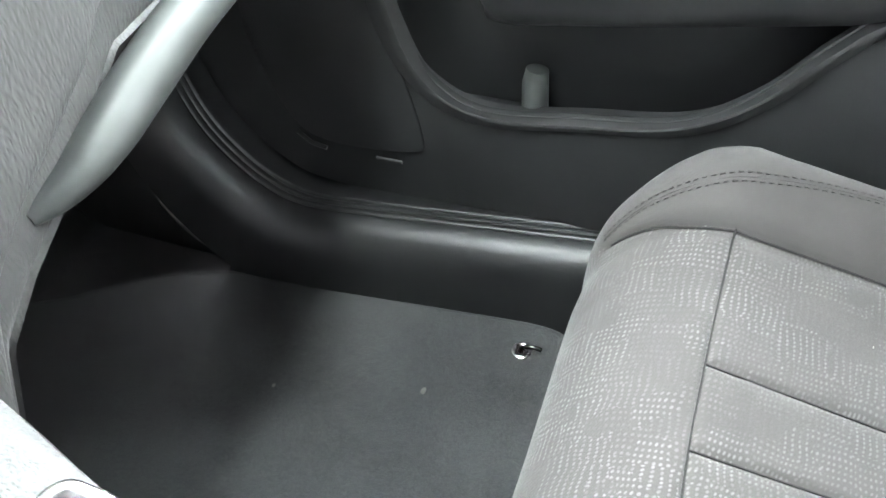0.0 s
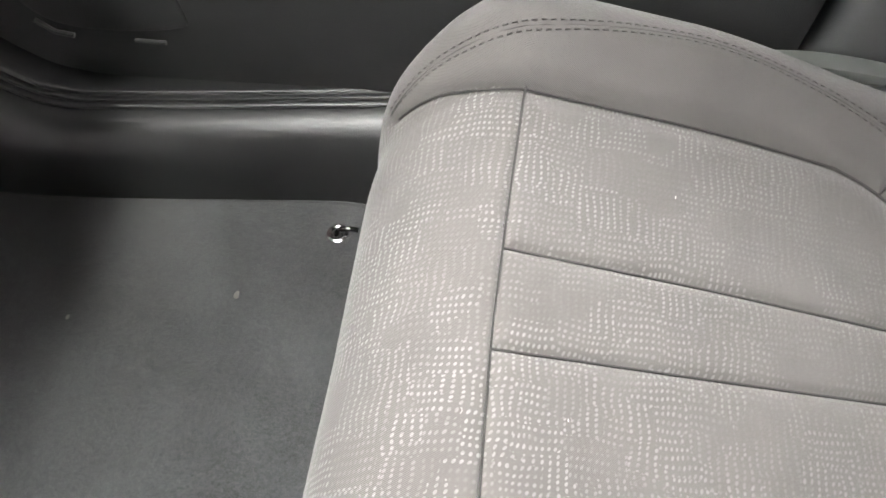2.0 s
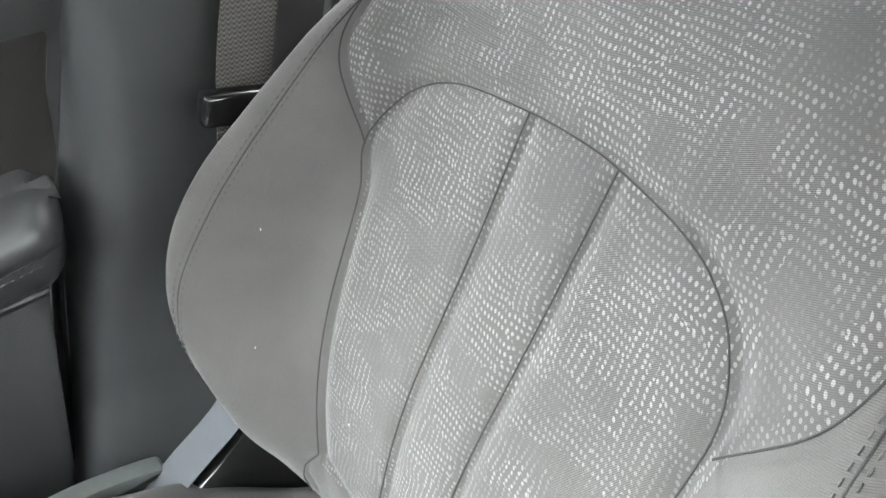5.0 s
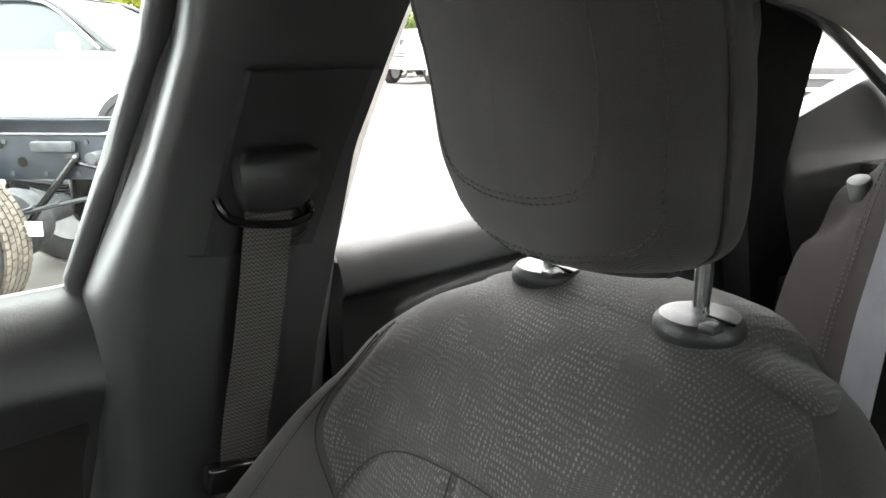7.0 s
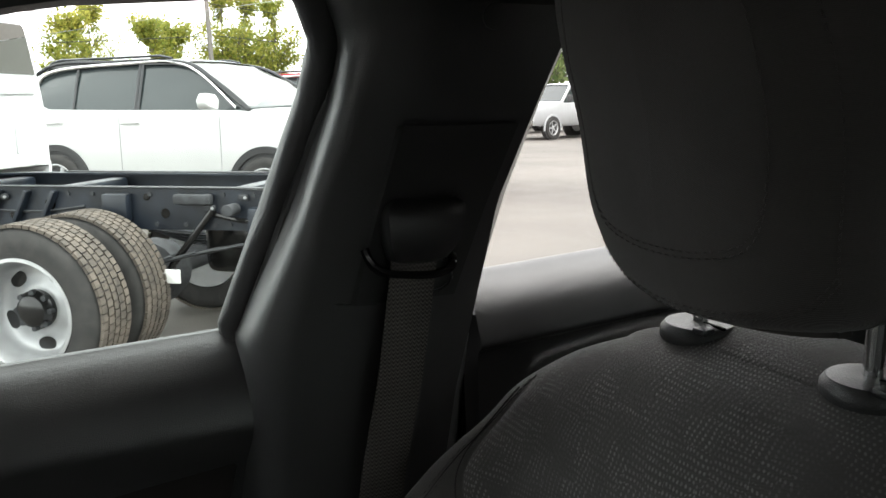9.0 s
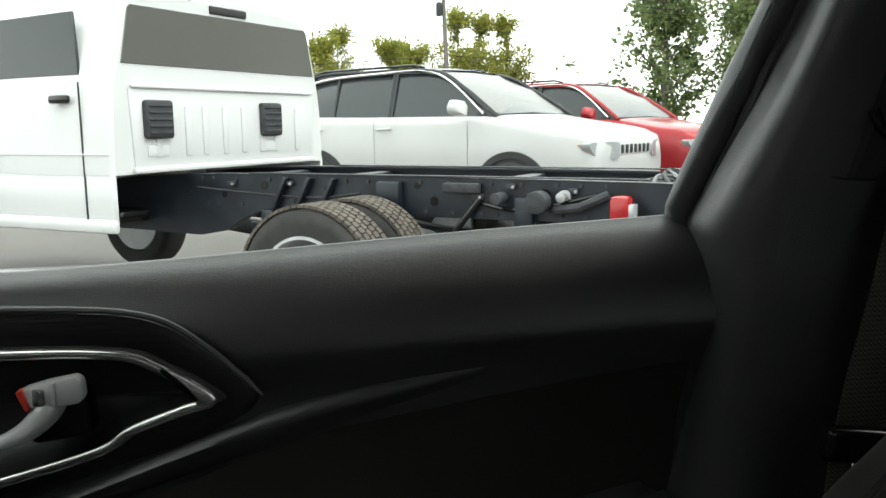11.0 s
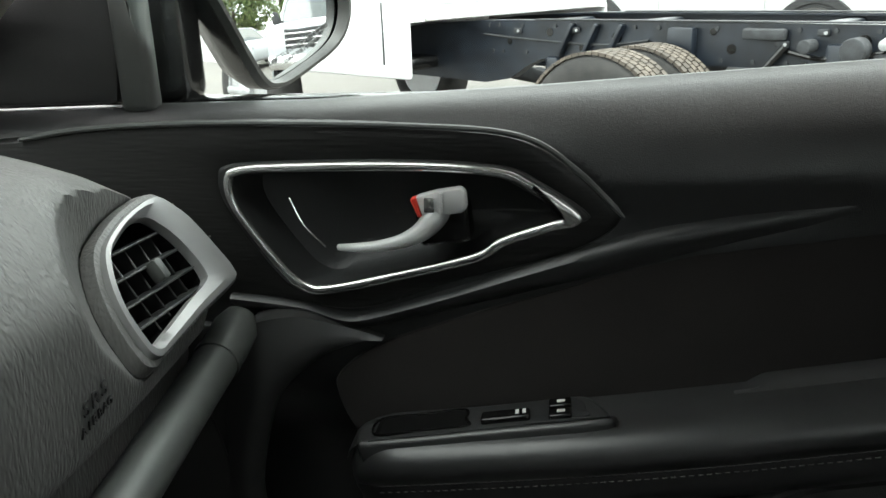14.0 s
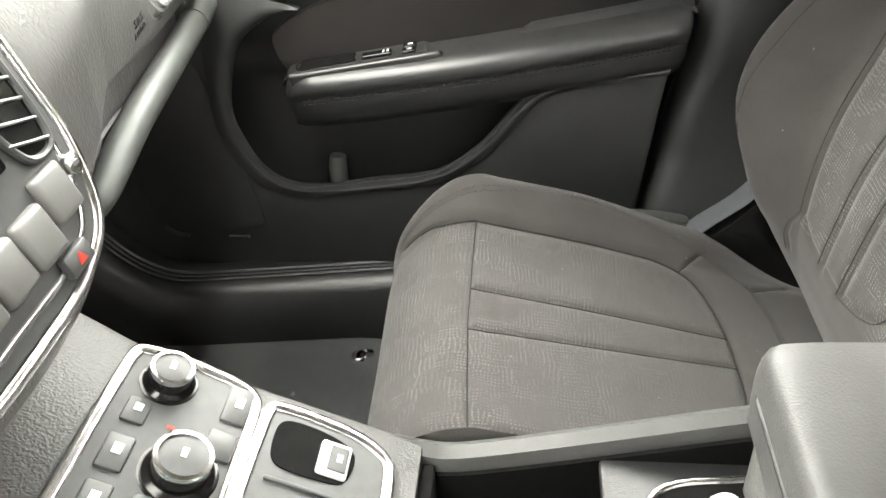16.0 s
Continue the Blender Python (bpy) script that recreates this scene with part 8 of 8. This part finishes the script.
    full = half_shape + [(-a, b) for a, b in half_shape[::-1][1:]]
    secs = []
    for x, f in ((CA, 0.975), (CA + 0.03, 1.0), (CA + 0.8, 1.0), (CA + 1.15, 0.995)):
        secs.append([(x, y * f, max(z, 0.935)) for y, z in full])
    cab = part("cab", rings(secs), M_white_paint, root, "white cab shell")
    front = []
    for x, top in ((CA + 1.15, 1.90), (CA + 1.45, 1.62), (CA + 1.85, 1.33), (CA + 2.6, 1.24), (CA + 3.05, 1.15), (CA + 3.12, 0.95)):
        front.append([(x, y * (1.0 if x < CA + 2.9 else 0.93), min(z, top - 0.02 * (abs(y) > 0.9))) for y, z in full])
    part("hood", rings(front), M_white_paint, root, "white hood and fenders")
    win = [(-0.895, 1.520), (-0.890, 1.54), (-0.825, 1.825), (-0.805, 1.845), (0.805, 1.845), (0.825, 1.825), (0.890, 1.54), (0.895, 1.520)]
    part("rear_window", plate(win, 0.012, 0.003, 1, "x", CA - 0.006), M_wind_glass, cab, "grey tinted rear window")
    part("stop_lamp", box(CA + 0.01, 0.0, 1.885, 0.05, 0.34, 0.05, 0.01), M_cladding, cab, "dark high stop lamp")
    part("back_panel", plate([(-0.84, 0.96), (0.84, 0.96), (0.86, 1.385), (-0.86, 1.385)], 0.016, 0.006, 2, "x", CA - 0.012), M_white_paint, cab)
    for y in (-0.66, -0.42, -0.27, -0.09, 0.09, 0.27, 0.42, 0.66):
        part("panel_rib", box(CA - 0.014, y, 1.16, 0.018, 0.050, 0.27, 0.008, 2), M_white_paint, cab)
    part("panel_ledge", box(CA - 0.018, 0, 1.398, 0.024, 1.70, 0.022, 0.008), M_white_paint, cab)
    part("panel_ledge", box(CA - 0.018, 0, 0.955, 0.03, 1.72, 0.035, 0.01), M_white_paint, cab)
    for y in (-0.35, 0.669):
        v = part("air_outlet", box(CA - 0.03, y, 1.225, 0.05, 0.21, 0.20, 0.02, 3), M_dusty, cab, "dark ribbed air outlet")
        for q in range(5):
            part("louvre", box(CA - 0.056, y, 1.155 + 0.035 * q, 0.010, 0.18, 0.014, 0.003, 1), M_dusty, v)
        part("panel_emboss", box(CA - 0.014, y, 1.06, 0.012, 0.16, 0.06, 0.005), M_white_paint, cab)
    for k in (1, -1):
        part("door_gap", box(CA + 0.22, k * 1.001, 1.02, 0.010, 0.006, 0.80), M_dusty, cab)
        part("body_line", box(CA + 0.6, k * 1.0, 1.05, 1.15, 0.010, 0.012, 0.003), M_white_paint, cab)
        part("side_skirt", box(CA + 0.60, k * 0.982, 0.79, 1.19, 0.030, 0.34, 0.008), M_white_paint, cab)
        part("sill_step", box(CA + 0.6, k * 0.99, 0.65, 1.2, 0.05, 0.08, 0.02), M_white_paint, cab)
        part("door_handle", box(CA + 0.36, k * 1.018, 1.33, 0.15, 0.04, 0.045, 0.015), M_gloss_black, cab, "black door handle")
        part("side_window", plate([(CA + 0.26, 1.46), (CA + 1.10, 1.46), (CA + 1.0, 1.80), (CA + 0.28, 1.81)], 0.02, 0.004, 1, "y", 0.938 if k > 0 else -0.958), M_dark_glass, cab)
    part("under_cab", box(CA + 1.15, 0, 0.66, 1.7, 1.4, 0.08, 0.03), M_gloss_black, root)
    # the frame and the cab's foot hang low on their springs
    for ob in root.children_recursive:
        for v in ob.data.vertices:
            v.co.z -= 0.032 * float(smooth(1.40, 1.0, v.co.z))
    for k in (1, -1):
        dish_wheel(root, 0.0, k * 1.02, 0.395, 0.235, k, "outer rear wheel with treaded tyre")
        wheel(root, 0.0, k * 0.671, 0.395, 0.235, M_rim_steel, k, 0.64, 0.10, 5, "inner rear wheel with treaded tyre")
        wheel(root, 3.15, k * 0.88, 0.395, 0.235, M_rim_steel, k, 0.64, -0.02, 5)
    root.matrix_world = at(0.816, 4.895, 143.1)
    return root


TRUCK = make_chassis_truck()


def tread_bars(parent, y, r, w, k):
    """Raised tread blocks round a truck tyre, joined."""
    verts, faces = [], []
    rows = ((-0.45, -0.31), (-0.265, -0.105), (-0.065, 0.065), (0.105, 0.265), (0.31, 0.45))
    n = 66
    for a in range(n):
        for q, (u0, u1) in enumerate(rows):
            th = 2 * math.pi * (a + 0.5 * (q % 2)) / n
            dt = 2 * math.pi / n * 0.42
            o = len(verts)
            for rr in (r - 0.006, r + 0.009):
                for t_, u in ((th - dt, u0), (th + dt, u0), (th + dt * 1.25, u1), (th - dt * 0.75, u1)):
                    verts.append((rr * math.cos(t_), y + u * w, r + rr * math.sin(t_)))
            faces += [(o, o + 1, o + 2, o + 3), (o + 4, o + 7, o + 6, o + 5)] + [(o + i, o + (i + 1) % 4, o + 4 + (i + 1) % 4, o + 4 + i) for i in range(4)]
    ob = part("tread", mesh_from("tread", verts, faces, False), M_tread, parent)
    ob.matrix_parent_inverse = Matrix.Identity(4)
    return tagged(ob, kind="stuff")


for k in (1, -1):
    for y in (1.02, 0.671):
        tread_bars(TRUCK, k * y, 0.395, 0.235, k)


def make_tree(name, label, height, spread, leaves, leaf_mat_, seed, size, trunk=0.35):
    rng = np.random.default_rng(seed)
    root = thing(name, Matrix.Identity(4), label, "tree", "trees round the lot")
    stem = curve_pts([(0, 0, 0), (0.05, 0.03, height * 0.3), (-0.04, 0.06, height * 0.6), (0.02, 0, height * 0.92)], 6)
    r0 = height * 0.018
    limbs = [tube(stem, [r0, r0 * 0.75, r0 * 0.45, r0 * 0.12], 8)]
    tips = []
    for _ in range(34):
        t = rng.uniform(trunk, 0.98)
        a = rng.uniform(0, 2 * math.pi)
        base = np.array([np.interp(t, np.linspace(0, 1, len(stem)), stem[:, c]) for c in range(3)])
        # an upright crown: wide low down, narrow at its uneven top
        reach = spread * (1.05 - 0.66 * max(0.0, (t - 0.30) / 0.70)) * rng.uniform(0.40, 1.15)
        end = base + np.array([math.cos(a) * reach, math.sin(a) * reach, reach * rng.uniform(0.5, 1.25)])
        mid = (base + end) / 2 + rng.normal(0, 0.06 * reach, 3)
        limbs.append(tube(curve_pts([base, mid, end], 4), [r0 * 0.35, r0 * 0.2, r0 * 0.06], 5))
        tips += [base * (1 - f) + end * f for f in (0.35, 0.6, 0.85)] + [mid, end]
        for _ in range(3):
            e2 = mid + (end - base) * 0.45 + rng.normal(0, 0.30 * reach, 3) * np.array([1, 1, 0.8])
            limbs.append(tube([mid, (mid + e2) / 2 + rng.normal(0, 0.04, 3), e2], [r0 * 0.16, r0 * 0.08, r0 * 0.04], 4))
            tips.append(e2)
    tips += [np.array(stem[-1])]
    part("trunk", join(*limbs), M_bark, root)
    if leaves:
        tips = np.array(tips)
        c = tips[rng.integers(0, len(tips), leaves)] + rng.normal(0, spread * 0.115, (leaves, 3))
        verts, faces = [], []
        for p in c:
            u = rng.normal(0, 1, 3)
            u /= np.linalg.norm(u)
            v = np.cross(u, rng.normal(0, 1, 3))
            v /= np.linalg.norm(v)
            s = size * rng.uniform(0.5, 1.3)
            o = len(verts)
            verts += [p - u * s, p + v * s * 0.55 + u * s * 0.1, p + u * s, p - v * s * 0.55 + u * s * 0.1]
            faces.append((o, o + 1, o + 2, o + 3))
        part("crown", mesh_from("crown", verts, faces, False), leaf_mat_, root, "uneven leafy crown")
    return root


T_A = make_tree("tree", "young tree with yellow-green leaves", 8.0, 1.75, 5600, M_leaf, 3, 0.118, 0.14)
T_B = make_tree("tree", "young tree with yellow-green leaves", 6.0, 1.75, 5000, M_leaf, 5, 0.118, 0.14)
T_C = make_tree("tree", "tall dark green tree at the edge of the lot", 14.0, 3.1, 8000, M_leaf_dark, 8, 0.20, 0.08)
T_A.matrix_world = at(11.6, 52, 20)
T_B.matrix_world = at(1.7, 50, 0)
T_C.matrix_world = at(36, 44, 0)
for src, spots in ((T_A, ((9.9, 50, 80), (13.6, 53, 200), (-2.2, 58, 60), (3.2, 60, 300))), (T_B, ((6.0, 51, 120), (7.6, 54, 240), (-4.5, 52, 10), (-14, 48, 40), (-20, 50, 140))),
                   (T_C, ((28, 44, 60), (31.5, 41, 150), (35, 37, 250), (30, 50, 20), (24, 52, 310), (40, 40, 100), (33, 56, 80), (40, 14, 30), (42, 8, 120), (38, 5, 200), (41, 1, 290), (36, 18, 350), (45, 11, 60), (33, 24, 170)))):
    for x, y, d in spots:
        copy_thing(src, at(x, y, d))


def make_pole():
    pole = thing("utility_pole", (8.9, 48, 0), "weathered wooden utility pole with crossarm and wires", "utility pole")
    x, y, h = 8.9, 48.0, 9.4
    part("pole", tube([(x, y, 0), (x - 0.12, y, h * 0.5), (x - 0.28, y, h)], [0.16, 0.13, 0.10], 10), M_pole, pole)
    part("crossarm", tube([(x - 1.6, y, h - 0.55), (x + 1.1, y, h - 0.35)], 0.06, 6), M_pole, pole)
    part("transformer", lathe([(0.16, 0), (0.18, 0.05), (0.18, 0.65), (0.12, 0.75)], 16, Matrix.Translation((x - 0.50, y, h - 2.1))), M_dusty, pole)
    for dx, z, sag in ((-1.5, h - 0.45, 1.0), (-0.2, h, 0.8), (1.0, h - 0.3, 1.0), (0.0, h - 2.6, 0.9), (0.1, h - 4.3, 0.6)):
        left = [(x + dx - 40 * u, y - 1.0 * u, z - 1.5 * u - sag * 4 * u * (1 - u) * 0.6) for u in np.linspace(0, 1, 24)]
        right = [(x + dx + 40 * u, y + 6.0 * u, z - 0.4 * u - sag * 4 * u * (1 - u)) for u in np.linspace(0, 1, 24)]
        part("wire", tube(left[::-1] + right[1:], 0.018, 5), M_cladding, pole)
    return pole


make_pole()


def make_shed():
    shed = thing("shed", (30, 1.5, 0), "small pale shed among the trees", "shed", "")
    part("wall", box(30, -1.0, 1.3, 3.0, 4.0, 2.6, 0.02), M_white_mark, shed)
    part("roof", rings([[(28.2, y, 2.5), (30, y, 3.6), (31.8, y, 2.5), (31.8, y, 2.4), (30, y, 3.45), (28.2, y, 2.4)] for y in (-3.3, 1.3)]), M_dusty, shed)


make_shed()
